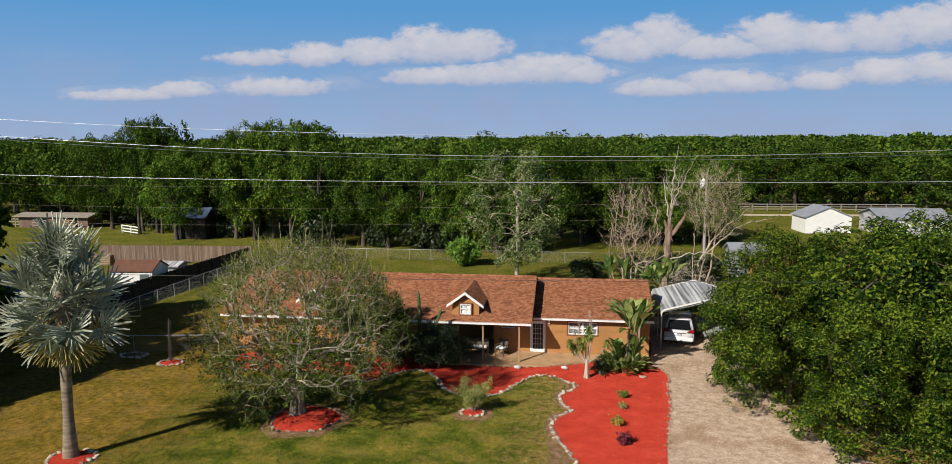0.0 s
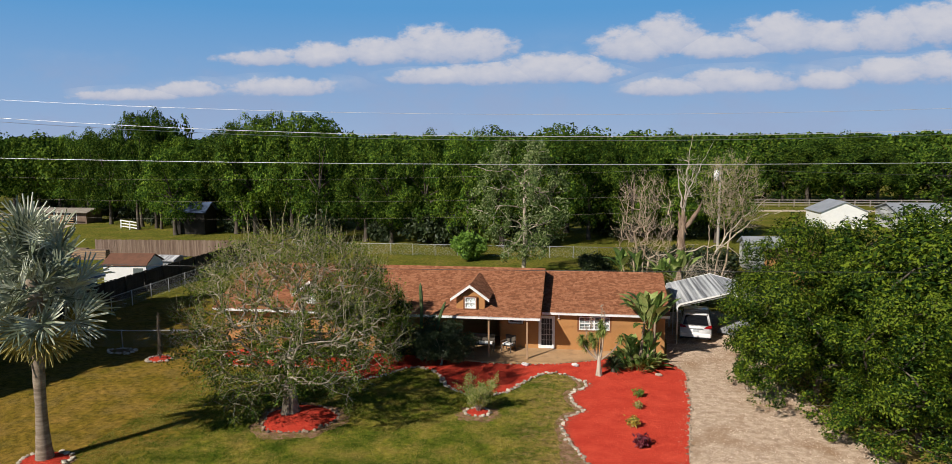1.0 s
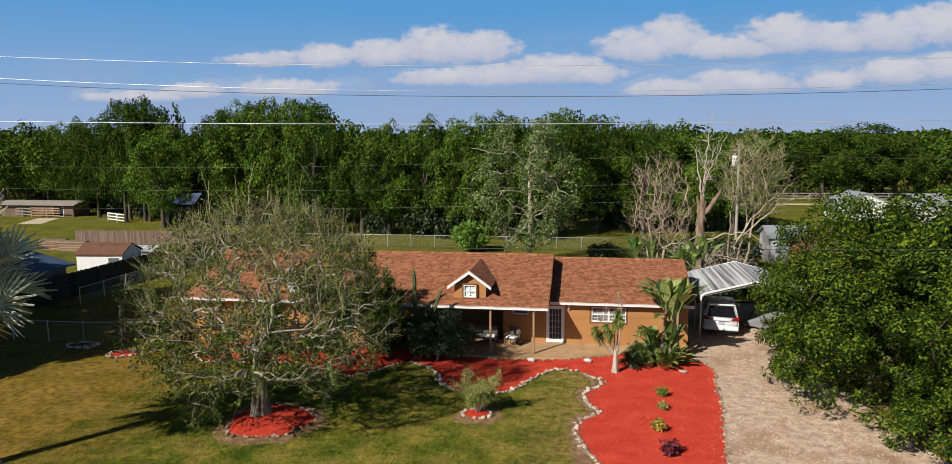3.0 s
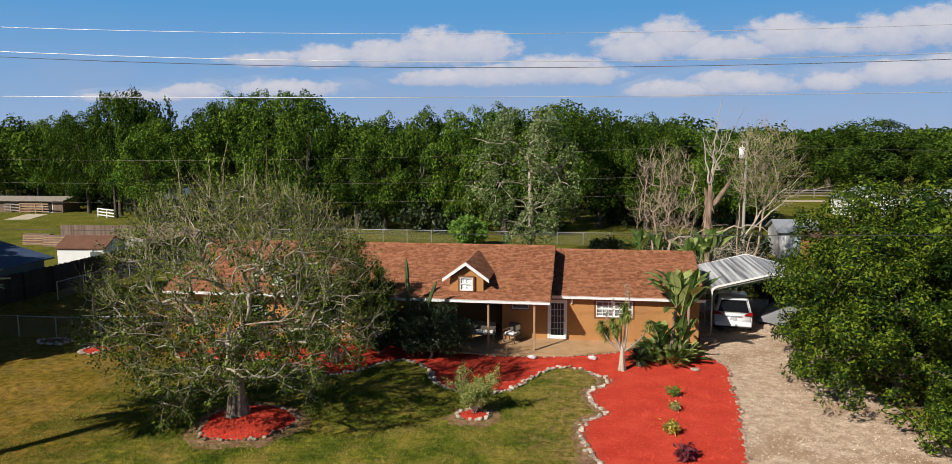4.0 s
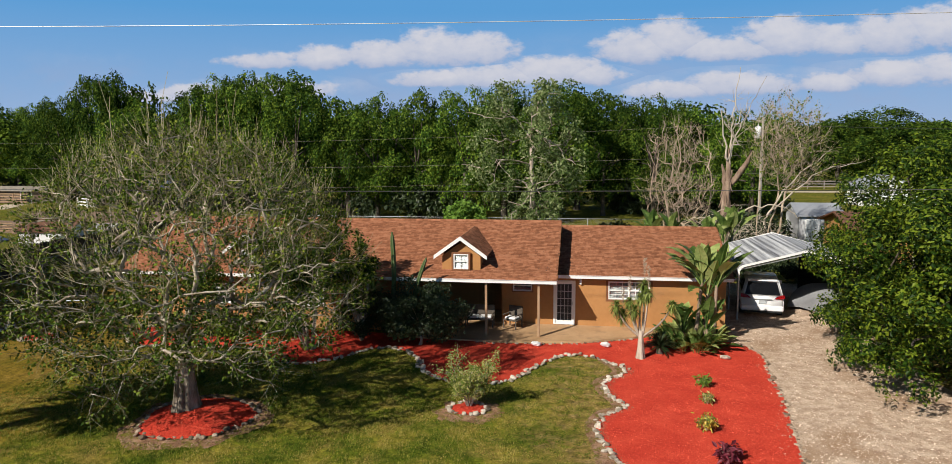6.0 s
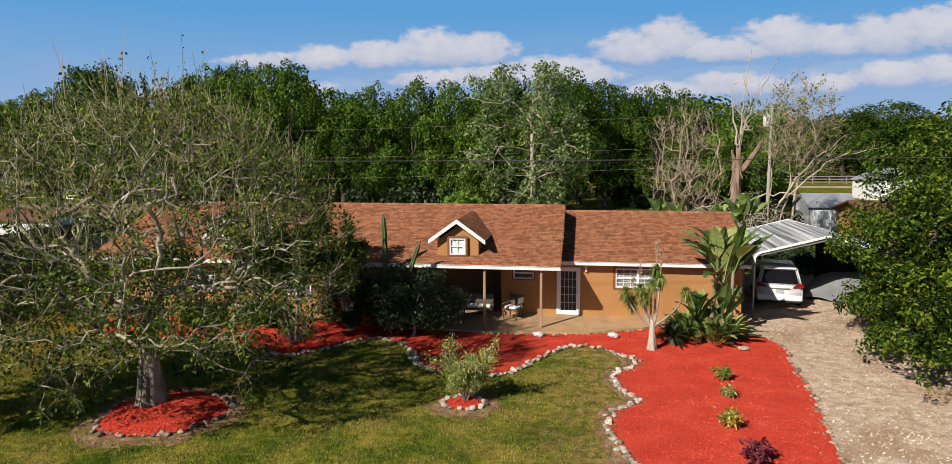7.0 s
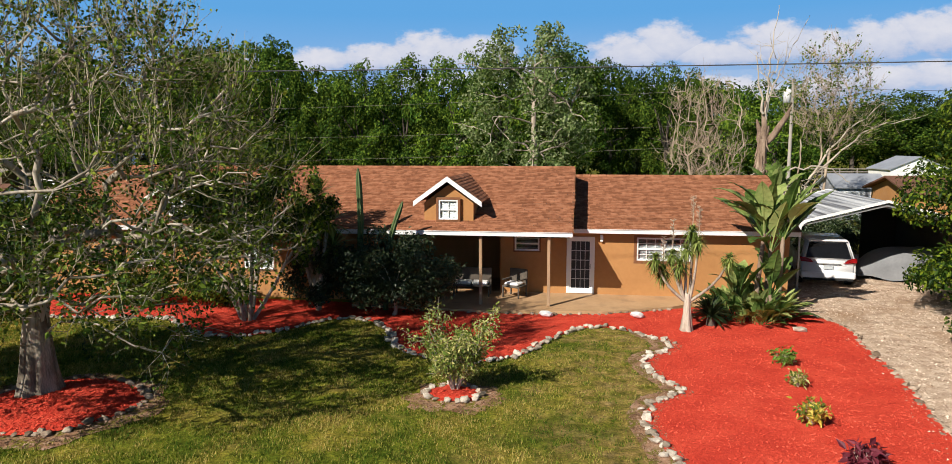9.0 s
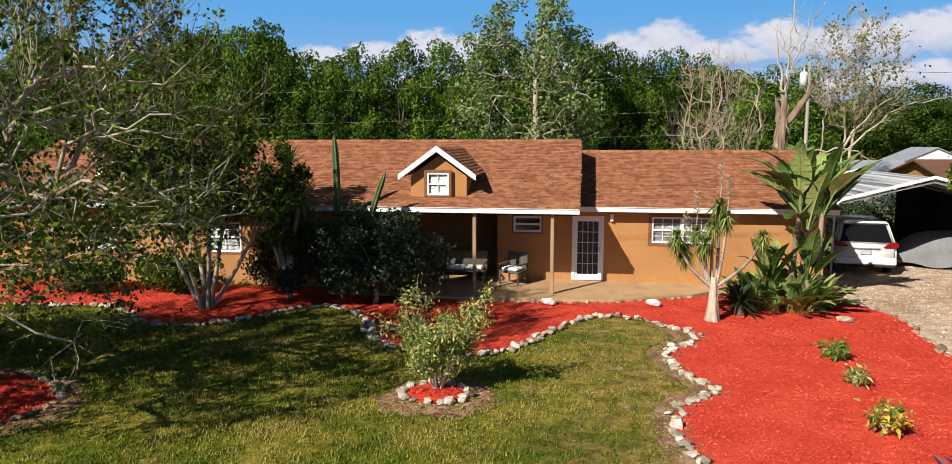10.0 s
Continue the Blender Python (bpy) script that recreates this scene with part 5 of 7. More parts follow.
def front_tree():
    r = np.random.default_rng(91)
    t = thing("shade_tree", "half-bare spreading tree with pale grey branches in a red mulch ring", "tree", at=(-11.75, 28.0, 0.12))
    V, F = fluted_trunk(r, 2.6, 0.37, 0.165, 9, (0.05, 0.05))
    part("trunk", mesh_np("trunk", V, F, M["bark_tree"], True), t, "fluted brown grey trunk, crown shade in its colour")
    # places that the branches reach for: a broad dome, flat below, with sagging skirts on the sunny side
    goal = []
    while len(goal) < 1050:
        d = unit(r.normal(size=3))
        q = d * r.random() ** 0.30
        p = np.array([0.35 + 5.4 * q[0], 5.0 * q[1], 3.7 + (4.8 if q[2] > 0 else 2.3) * q[2]])
        if math.hypot(p[0], p[1]) > 0.8 and p[2] > 2.0 + 0.5 * math.sin(2.0 * p[0] + p[1]):
            goal.append(p)
    while len(goal) < 1350:
        a, q = r.random() * 2 * math.pi, r.random() ** 0.6
        goal.append(np.array([0.35 + 4.9 * q * math.cos(a), 4.5 * q * math.sin(a), 3.9 + 4.75 * math.sqrt(max(0.0, 1 - q * q)) - 1.0 * r.random()]))
    stem = np.array([[0.0, 0, 1.2], [0.02, 0.02, 1.7], [0.05, 0.05, 2.2], [0.08, 0.05, 2.7]])
    chains, ends = reach(r, stem, goal, 0.0100, 0.45, wander=0.22, step=0.30)
    skirt = []
    for a, d0, n in ((-2.8, 3.0, 18), (-2.3, 2.4, 14), (3.05, 3.4, 16), (2.5, 4.0, 9), (0.2, 3.2, 7), (0.8, 3.6, 9), (1.6, 4.0, 8)):
        for _ in range(n):
            b, d = a + 0.28 * r.normal(), d0 * (0.7 + 0.4 * r.random())
            skirt.append(np.array([d * math.cos(b), d * math.sin(b), 0.45 + 1.5 * r.random()]))
    low_chains, low_ends = reach(r, stem[:3], skirt, 0.0075, 0.42, sag=-0.30, upward=0.10)
    limb = [c for c in chains + low_chains if c[1][0] > 0.042]
    rest = [c for c in chains + low_chains if c[1][0] <= 0.042]
    for c in limb:
        part("limb", mesh_np("limb", *tubes([c], 7), M["bark"], True), t, "pale grey limb")
    part("branch_cluster", mesh_np("branch_cluster", *tubes(rest, 4), M["twig_mid"], True), t, "bare grey branches")["kind"] = "stuff"
    top = [e for e in ends if e[0][2] > 4.6]
    mid = [e for e in ends if e[0][2] <= 4.6]
    shoots = [(e[0], np.array([0.0, 0, 1.0])) for e in sorted(ends, key=lambda e: -e[0][2])[:60:6]]
    tw_top, tw_mid, tw_low = twig_sprays(top, 5, 0.80, 0.007, r, 0.75, 0.5), twig_sprays(mid, 4, 0.6, 0.006, r, 0.35, 0.8), twig_sprays(low_ends, 4, 0.55, 0.006, r, -0.25, 0.7)
    tall = twig_sprays(shoots, 2, 1.5, 0.014, r, 1.6, 0.15)
    part("twig_cluster", mesh_np("twig_cluster", *tubes(tw_top + tw_mid + tw_low + tall, 3), M["twig_fine"]), t, "fine bare twigs")["kind"] = "stuff"
    V, F = twig_leaves([np.array(p[0]) for p in tw_top + tall], 7, 0.085, 0.056, r, keep=0.72, spread=0.06)
    part("foliage", mesh_np("foliage", V, F, M["leaf_fig"]), t, "sparse olive green leaves")
    # lower leaves take a darker green in place of the crown's shade
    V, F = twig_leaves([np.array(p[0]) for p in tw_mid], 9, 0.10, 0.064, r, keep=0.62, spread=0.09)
    part("mid_foliage", mesh_np("mid_foliage", V, F, M["leaf_mid"]), t, "leaves of the lower crown, shade in their dark green")
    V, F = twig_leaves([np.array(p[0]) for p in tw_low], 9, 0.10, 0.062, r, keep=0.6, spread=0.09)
    part("low_foliage", mesh_np("low_foliage", V, F, M["leaf_mid"]), t, "hanging leaves, shade in their darker green")
    # thick growth round the fork, darkened for the shade inside the crown
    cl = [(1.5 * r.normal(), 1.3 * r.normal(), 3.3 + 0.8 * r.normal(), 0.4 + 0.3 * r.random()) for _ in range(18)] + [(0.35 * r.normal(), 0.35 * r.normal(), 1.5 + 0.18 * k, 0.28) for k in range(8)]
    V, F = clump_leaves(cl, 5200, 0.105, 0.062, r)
    part("inner_foliage", mesh_np("inner_foliage", V, F, M["leaf_mid"]), t, "dense leaves round the fork, crown shade in their colour")
    return t


front_tree()


def fan_leaf(r, mat, petiole=1.05, rad=1.12, seg=20, spread=2.2, fold=0.55):
    """A palm's fan leaf: a stalk along +x, then a fan folded along its middle, of stiff, deeply split, blunt blades."""
    P, F = [], []
    ang = np.linspace(-spread, spread, seg)
    c = np.array([petiole, 0, 0])
    for a in ang:
        L = rad * (1.0 - 0.20 * (abs(a) / spread) ** 2) * (0.90 + 0.18 * r.random())
        a = a + 0.03 * r.normal()
        w = spread / seg * 0.80
        tip_drop = -0.22 * L * r.random() ** 2

        def at(b, h, lift=0.0):
            return c + np.array([math.cos(b) * h, math.sin(b) * h * 0.86, fold * abs(math.sin(b)) * h + 0.10 * h + lift])
        b = len(P)
        h = L * 0.50
        P += [c, at(a - w, h), at(a, h, 0.05), at(a + w, h), at(a - w * 0.24, L, tip_drop), at(a + w * 0.24, L, tip_drop), at(a, L * 0.98, tip_drop + 0.03)]
        F += [(b, b + 1, b + 2), (b, b + 2, b + 3), (b + 1, b + 4, b + 2), (b + 2, b + 4, b + 6), (b + 2, b + 6, b + 5), (b + 2, b + 5, b + 3)]
    V, Q = tubes([(np.array([[0, 0, 0], [petiole * 0.5, 0, 0.03], [petiole, 0, 0.0]]), np.array([0.035, 0.022, 0.014]))], 4)
    b = len(P)
    P = np.concatenate([np.array(P), V])
    T = np.concatenate([Q[:, [0, 1, 2]], Q[:, [0, 2, 3]]]) + b
    return mesh_np("fan_leaf", P, np.concatenate([np.array(F), T]), mat)


def palm():
    r = np.random.default_rng(92)
    t = thing("fan_palm", "tall palm with silver blue fan leaves and dry lower leaves", "palm tree", at=(-19.75, 22.3, 0.05))
    k, sides = 26, 14
    z = np.linspace(0, 7.6, k)
    a = np.arange(sides) * 2 * np.pi / sides
    V = []
    for i, zz in enumerate(z):
        rad = 0.215 + 0.15 * math.exp(-zz * 1.3) + (0.010 if i % 2 else -0.006) + 0.012 * math.sin(zz * 2.1) + 0.05 * max(0, (zz - 4.4) / 2)
        V.append(np.stack([rad * np.cos(a) + 0.26 * (zz / 7.6) ** 1.5, rad * np.sin(a), np.full(sides, zz)], -1))
    ii = np.arange(k - 1)[:, None] * sides + np.arange(sides)[None]
    jj = np.arange(k - 1)[:, None] * sides + (np.arange(sides)[None] + 1) % sides
    part("trunk", mesh_np("trunk", np.concatenate(V), np.stack([ii, jj, jj + sides, ii + sides], -1).reshape(-1, 4), M["bark_palm"], True), t, "ringed grey palm trunk")
    green = [fan_leaf(r, M["leaf_palm"], 1.25, 1.10), fan_leaf(r, M["leaf_palm"], 1.6, 1.15, 22, 2.0, 0.8), fan_leaf(r, M["leaf_palm"], 0.9, 1.05, 20, 2.3, 0.35)]
    dry = fan_leaf(r, M["leaf_dry"], 1.2, 1.1, 20, 1.9, 0.3)
    n = 76
    for i in range(n):
        f = i / (n - 1)
        el = 84 - 140 * f + 9 * r.normal()
        az = i * 137.5 + 10 * r.normal()
        zc = 7.55 - 1.3 * f
        m = pose(0.28, 0, zc) @ pose(0, 0, 0, 0, 0, az) @ pose(0, 0, 0, 0, -el, 0) @ pose(0, 0, 0, 32 * r.normal(), 0, 0)
        s = 1.0 + 0.22 * r.random()
        isdry = f > 0.82 and r.random() < 0.75
        part("leaf", dry if isdry else green[i % 3], t, "dry straw coloured leaf" if isdry else "", at=m @ Matrix.Diagonal((s, s, s, 1)))
    return t


palm()


def paddle_leaf(r, mat, stalk=0.9, blade=1.3, width=0.42, curl=0.9):
    """A banana-like leaf: stalk rising along +z that arches over to +x, a split paddle blade with a raised midrib."""
    n = 12
    s = np.linspace(0, 1, n)
    ang = curl * s ** 1.8
    dx, dz = np.sin(ang), np.cos(ang)
    L = stalk + blade
    x = np.concatenate([[0], np.cumsum(dx[:-1])]) * L / (n - 1)
    z = np.concatenate([[0], np.cumsum(dz[:-1])]) * L / (n - 1)
    P, F = [], []
    prof = np.clip((s - stalk / L) / (1 - stalk / L), 0, 1)
    w = width / 2 * np.sin(np.pi * np.clip(prof, 0, 1) ** 0.8) ** 0.7
    for side in (-1, 1):
        for i in range(n - 1):
            if prof[i + 1] <= 0:
                continue
            tear = 0.93 + 0.07 * r.random() if r.random() < 0.88 else 0.55
            nx, nz = -dz[i], dx[i]
            lift = 0.22
            b = len(P)
            for q, j in ((0, i), (1, i + 1)):
                ww = w[j] * tear
                P.append((x[j], 0, z[j]))
                P.append((x[j] + nx * ww * lift - 0.015 * q, side * ww, z[j] + nz * ww * lift * 0.3 - 0.12 * ww * r.random()))
            F += [(b, b + 1, b + 3), (b, b + 3, b + 2)]
    pts = np.stack([x, 0 * x, z], -1)
    V, Q = tubes([(pts, np.linspace(0.03, 0.006, n))], 4)
    b = len(P)
    T = np.concatenate([Q[:, [0, 1, 2]], Q[:, [0, 2, 3]]]) + b
    return mesh_np("leaf", np.concatenate([np.array(P), V]), np.concatenate([np.array(F), T]), mat)


def banana_clump(name, x, y, stems, low, label, r, group="", spread=0.7):
    t = thing(name, label, "banana plant", group, at=(x, y, 0.03))
    shapes = [paddle_leaf(r, M["leaf_banana"], 0.6, 1.10, 0.56, 0.7), paddle_leaf(r, M["leaf_banana"], 0.65, 1.2, 0.58, 1.4), paddle_leaf(r, M["leaf_banana"], 0.55, 1.15, 0.52, 0.4)]
    for sx, sy, h, n in stems:
        lean = 0.12 * r.normal(size=2)
        pts = np.array([[sx, sy, 0], [sx + lean[0] * 0.5, sy + lean[1] * 0.5, h * 0.5], [sx + lean[0], sy + lean[1], h]])
        V, F = tubes([(pts, [0.10, 0.08, 0.06])], 8)
        part("stem", mesh_np("stem", V, F, M["bark_dead"], True), t, "brown fibrous stem")
        for k in range(n):
            tilt = 2 + 44 * k / n + 6 * r.normal()
            az = k * 137.5 + 30 * r.normal()
            s = (1.0 if h > 1.5 else 0.75) + 0.3 * r.random()
            part("leaf", shapes[k % 3], t, at=pose(sx + lean[0], sy + lean[1], h - 0.15) @ pose(0, 0, 0, 0, 0, az) @ pose(0, 0, 0, 0, tilt, 0) @ Matrix.Diagonal((s, s, s, 1)))
    for k in range(low):
        a, d = r.random() * 360, spread * math.sqrt(r.random())
        tilt = 6 + 62 * r.random()
        s = 0.36 + 0.36 * r.random()
        part("leaf", shapes[k % 3], t, at=pose(d * math.cos(radians(a)), d * math.sin(radians(a)), 0.0) @ pose(0, 0, 0, 0, 0, a + 20 * r.normal()) @ pose(0, 0, 0, 0, tilt, 0) @ Matrix.Diagonal((s, s, s, 1)))
    return t


r9 = np.random.default_rng(93)
banana_clump("banana_plant", 4.75, 37.6, [(0.10, 0.15, 2.60, 10), (0.85, 0.30, 2.50, 10), (0.5, 0.45, 2.1, 8), (0.7, -0.2, 0.7, 7), (-0.2, -0.1, 0.6, 7)], 190, "tall clump of broad paddle leaves at the house corner", r9, spread=1.0)
banana_clump("banana_plant", 8.2, 51.5, [(0, 0, 2.4, 8), (0.9, 0.5, 2.7, 8), (-0.9, 0.2, 2.2, 7)], 10, "clump of paddle leaved plants behind the house", r9)
banana_clump("banana_plant", 4.6, 56.5, [(0, 0, 2.0, 7), (1.2, 0.3, 1.8, 6)], 8, "clump of paddle leaved plants behind the house", r9)


def rosette_mesh(r, n, length, width, mat, lo=-30, hi=80, bend=0.5):
    """A head of narrow arching leaves about the origin."""
    P, F = [], []
    for i in range(n):
        az = i * 2.39996 + 0.2 * r.normal()
        el = radians(hi + (lo - hi) * (i / n) + 6 * r.normal())
        L = length * (0.8 + 0.35 * r.random())
        d = np.array([math.cos(az) * math.cos(el), math.sin(az) * math.cos(el), math.sin(el)])
        s = np.array([-math.sin(az), math.cos(az), 0.0])
        b = len(P)
        m = d * L * 0.5 + np.array([0, 0, -0.05 * bend * L])
        e = d * L + np.array([0, 0, -0.38 * bend * L])
        P += [s * width * 0.3, -s * width * 0.3, m + s * width / 2, m - s * width / 2, m + np.array([0, 0, 0.0]), e]
        F += [(b, b + 1, b + 3), (b, b + 3, b + 2), (b + 2, b + 3, b + 5)]
    return mesh_np("leaf_head", np.array(P), np.array(F), mat)


def dracaena():
    r = np.random.default_rng(94)
    t = thing("dracaena_tree", "small dracaena with swollen pale trunk and spiky leaf heads", "dracaena", at=(2.55, 35.7, 0.03))
    V, F = fluted_trunk(r, 1.1, 0.15, 0.075, 5)
    part("trunk", mesh_np("trunk", V, F, M["bark"], True), t, "swollen pale grey trunk")
    head = [rosette_mesh(r, 150, 0.39, 0.040, M["leaf_yucca"], -85, 80, 1.1), rosette_mesh(r, 130, 0.34, 0.040, M["leaf_yucca"], -88, 75, 1.2)]
    for i, (ex, ey, ez) in enumerate(((-0.95, -0.2, 2.10), (-0.45, 0.1, 2.20), (0.10, 0.2, 2.85), (0.22, -0.15, 2.60), (-0.70, 0.1, 1.70), (1.15, 0.2, 2.10), (-0.28, -0.2, 1.95), (-0.05, 0.15, 2.35))):
        s = np.linspace(0, 1, 6)[:, None]
        e = np.array([ex, ey, ez])
        st = np.array([0.05 * np.sign(ex), 0, 0.85])
        p = st + (e - st) * s + np.array([0.15 * ex, 0, -0.05]) * np.sin(np.pi * s)
        V, F = tubes([(p, np.linspace(0.05, 0.026, 6))], 7)
        part("branch", mesh_np("branch", V, F, M["bark"], True), t)
        part("leaf_head", head[i % 2], t, at=pose(ex, ey, ez, 0, 0, 60 * i))
        if i in (1, 2, 3, 4):
            q = np.array([[0, 0, 0], [0.02, 0, 0.4], [0.0, 0.02, 0.85]])
            pp = [(q, [0.014, 0.011, 0.006])]
            for k in range(60):
                z = 0.25 + 0.6 * r.random()
                a = r.random() * 6.28
                pp.append((np.array([[0, 0, z], [0.09 * math.cos(a), 0.09 * math.sin(a), z + 0.05]]), [0.008, 0.006]))
            V, F = tubes(pp, 3)
            part("flower_spike", mesh_np("flower_spike", V, F, M["twig_brown"]), t, "dry brown flower spike", at=(ex, ey, ez + 0.15))
    return t


dracaena()
# sago at the dracaena's foot
t = thing("sago_plant", "low dark green spiky sago beside the pale trunk", "sago palm", at=(3.35, 36.4, 0.03))
part("stem", mesh_np("stem", *tubes([(np.array([[0, 0, 0], [0, 0, 0.3]]), [0.14, 0.11])], 8), M["bark_dark"]), t)
part("leaf_head", rosette_mesh(r9, 90, 0.85, 0.09, M["leaf_dark"], 0, 75, 0.6), t, at=(0, 0, 0.28))


def small_shrub(name, x, y, h, w, mat, label, r, leaves=300, size=0.115):
    t = thing(name, label, "shrub", "small shrubs in the mulch bed", at=(x, y, 0.03))
    paths, tips = {}, []
    for k in range(7):
        a = k * 0.9
        grow(r, (0, 0, 0), (0.55 * math.cos(a), 0.55 * math.sin(a), 1), h * 0.9, 0.012, 0, [(4, 0.6, 0.5, 0.05, 0.15, 0.3), (0, 0, 0, 0.05, 0.2, 0)], paths, tips)
    V, F = tubes(sum(paths.values(), []), 4)
    part("stem_cluster", mesh_np("stem_cluster", V, F, M["twig"]), t)["kind"] = "stuff"
    V, F = twig_leaves(tips, max(4, leaves // len(tips)), size, size * 0.42, r, 0.5, 0.05)
    part("foliage", mesh_np("foliage", V, F, mat), t)
    return t


small_shrub("lime_shrub", 4.45, 32.75, 0.40, 0.5, M["leaf_lime"], "small lime green shrub in red mulch", r9)
small_shrub("croton_shrub", 4.32, 31.15, 0.34, 0.5, M["leaf_croton"], "small yellow and orange croton in red mulch", r9, 200)
small_shrub("gold_croton", 3.95, 28.95, 0.48, 0.7, M["leaf_gold"], "gold leaved croton shrub in red mulch", r9, 380)
small_shrub("cordyline_shrub", 4.15, 26.95, 0.46, 0.7, M["leaf_red"], "purple red cordyline in red mulch", r9, 300, 0.19)


def lawn_bush():
    r = np.random.default_rng(95)
    t = thing("variegated_bush", "loose yellow green bush in a small stone ring on the lawn", "bush", at=(-3.15, 29.75, 0.05))
    paths, tips = {}, []
    spec = [(7, 0.55, 0.5, 0.06, 0.12, 0.2), (5, 0.6, 0.5, 0.05, 0.2, 0.2), (0, 0, 0, 0, 0.2, 0)]
    for k in range(9):
        a = k * 0.7 + 0.3 * r.normal()
        sp = 0.05 if k in (0, 4) else 0.36
        grow(r, (0.06 * math.cos(a), 0.06 * math.sin(a), 0), (sp * math.cos(a), sp * math.sin(a), 1), 1.0 + 0.25 * r.random() + (0.5 if k in (0, 4) else 0), 0.020, 0, spec, paths, tips)
    V, F = tubes(sum(paths.values(), []), 4)
    part("stem_cluster", mesh_np("stem_cluster", V, F, M["twig"]), t)["kind"] = "stuff"
    V, F = twig_leaves(tips, 14, 0.085, 0.038, r, 0.4, 0.07)
    part("foliage", mesh_np("foliage", V, F, M["leaf_croton"]), t)
    return t


lawn_bush()

# dark shrub that screens the porch
r10 = np.random.default_rng(101)
t = thing("porch_shrub", "large very dark shrub at the porch's end", "shrub", at=(-6.3, 36.3, 0.0))
cl = crown_clumps(r10, 2.05, 1.35, 0.05, 2.85, 40, (0.40, 0.65), 0.35)
part("foliage", mesh_np("foliage", *clump_leaves(cl, 17000, 0.11, 0.065, r10), M["leaf_dark"]), t)
part("stem_cluster", mesh_np("stem_cluster", *trunk_and_limbs(r10, cl, 0.8, 0.06, 5, (0, 0), 16), M["twig"]), t)


for x, y, sx, h in ((-8.9, 36.9, 1.35, 2.5), (-12.6, 36.9, 1.3, 1.3), (-15.2, 36.7, 1.1, 1.0)):
    t = thing("wall_shrub", "dark leafy shrub against the house wall", "shrub", "shrubs along the wall", at=(x, y, 0.0))
    cl = crown_clumps(r10, sx, 0.9, 0.0, h, 18, (0.32, 0.5), 0.35)
    part("foliage", mesh_np("foliage", *clump_leaves(cl, 6000, 0.11, 0.065, r10), M["leaf_dark"] if h > 2 else M["leaf_live"]), t)


def crape_tree():
    r = np.random.default_rng(102)
    t = thing("multi_stem_tree", "small tree with five pale stems and dark leaves in the mulch", "tree", at=(-10.6, 35.1, 0.03))
    paths, tips = {}, []
    spec = [(7, 0.6, 0.42, 0.04, 0.08, 0.4), (6, 0.65, 0.55, 0.08, 0.18, 0.2), (4, 0.6, 0.55, 0.05, 0.2, 0.2), (0, 0, 0, 0.02, 0.2, 0)]
    for k in range(6):
        a = k * 1.05 + 0.3
        grow(r, (0.16 * math.cos(a), 0.16 * math.sin(a), 0), (0.42 * math.cos(a), 0.42 * math.sin(a), 1), 3.9 + 0.6 * r.random(), 0.07, 0, spec, paths, tips)
    for p in paths[0]:
        part("stem", mesh_np("stem", *tubes([p], 6), M["bark"], True), t, "pale grey stem")
    V, F = tubes(paths[1] + paths[2] + paths[3], 4)
    part("branch_cluster", mesh_np("branch_cluster", V, F, M["twig"]), t)["kind"] = "stuff"
    V, F = twig_leaves(tips, 14, 0.12, 0.065, r)
    part("foliage", mesh_np("foliage", V, F, M["leaf_live"]), t)
    lobes = crown_lobes(r, 2.6, 1.7, 1.9, 6.0, 20, 0.75)
    part("crown", mesh_np("crown", *lobe_leaves(lobes, 7, 8500, 0.12, 0.065, r, -0.6, 0.8), M["leaf_mid"]), t, "dense dark green leaves")
    return t


crape_tree()
# tall yucca beside the porch roof
t = thing("tall_yucca", "tall yucca with spiky heads rising past the eave", "yucca", at=(-8.9, 36.6, 0.03))
for ex, ey, ez in ((0.0, 0.1, 3.7), (-0.6, 0.0, 3.2), (0.45, -0.1, 2.9), (-0.2, 0.2, 2.4), (-0.9, 0.1, 2.5), (0.5, 0.1, 2.1)):
    part("stem", mesh_np("stem", *tubes([(np.array([[0, 0, 0], [ex * 0.4, ey, ez * 0.5], [ex, ey, ez]]), [0.09, 0.07, 0.06])], 7), M["bark"], True), t)
    part("leaf_head", rosette_mesh(r10, 110, 0.95, 0.06, M["leaf_yucca"], -45, 85, 0.35), t, at=(ex, ey, ez))


def cactus(x, y, pts, rad, label):
    """A ribbed column along pts."""
    t = thing("column_cactus", label, "cactus", "column cacti by the porch", at=(x, y, 0.02))
    p = smooth_loop(pts, 5, False)
    ribs, sides = 6, 24
    a = np.arange(sides) * 2 * np.pi / sides
    V = []
    for i, q in enumerate(p):
        taper = 1.0 if i < len(p) - 2 else (0.75 if i == len(p) - 2 else 0.25)
        rr = rad * taper * (1 + 0.22 * np.cos(ribs * a))
        V.append(np.stack([q[0] + rr * np.cos(a), q[1] + rr * np.sin(a), np.full(sides, q[2])], -1))
    k = len(p)
    i = np.arange(k - 1)[:, None] * sides + np.arange(sides)[None]
    j = np.arange(k - 1)[:, None] * sides + (np.arange(sides)[None] + 1) % sides
    part("column", mesh_np("column", np.concatenate(V), np.stack([i, j, j + sides, i + sides], -1).reshape(-1, 4), M["cactus"]), t)
    return t


cactus(-7.55, 36.95, [(0, 0, 0), (-0.03, 0, 1.5), (0.02, 0, 3.0), (-0.03, 0, 4.6)], 0.085, "tall upright green column cactus before the roof")
cactus(-6.75, 36.95, [(0, 0, 0), (0.03, 0, 1.3), (0.25, 0, 2.5), (0.62, 0, 3.55)], 0.075, "leaning green column cactus before the roof")

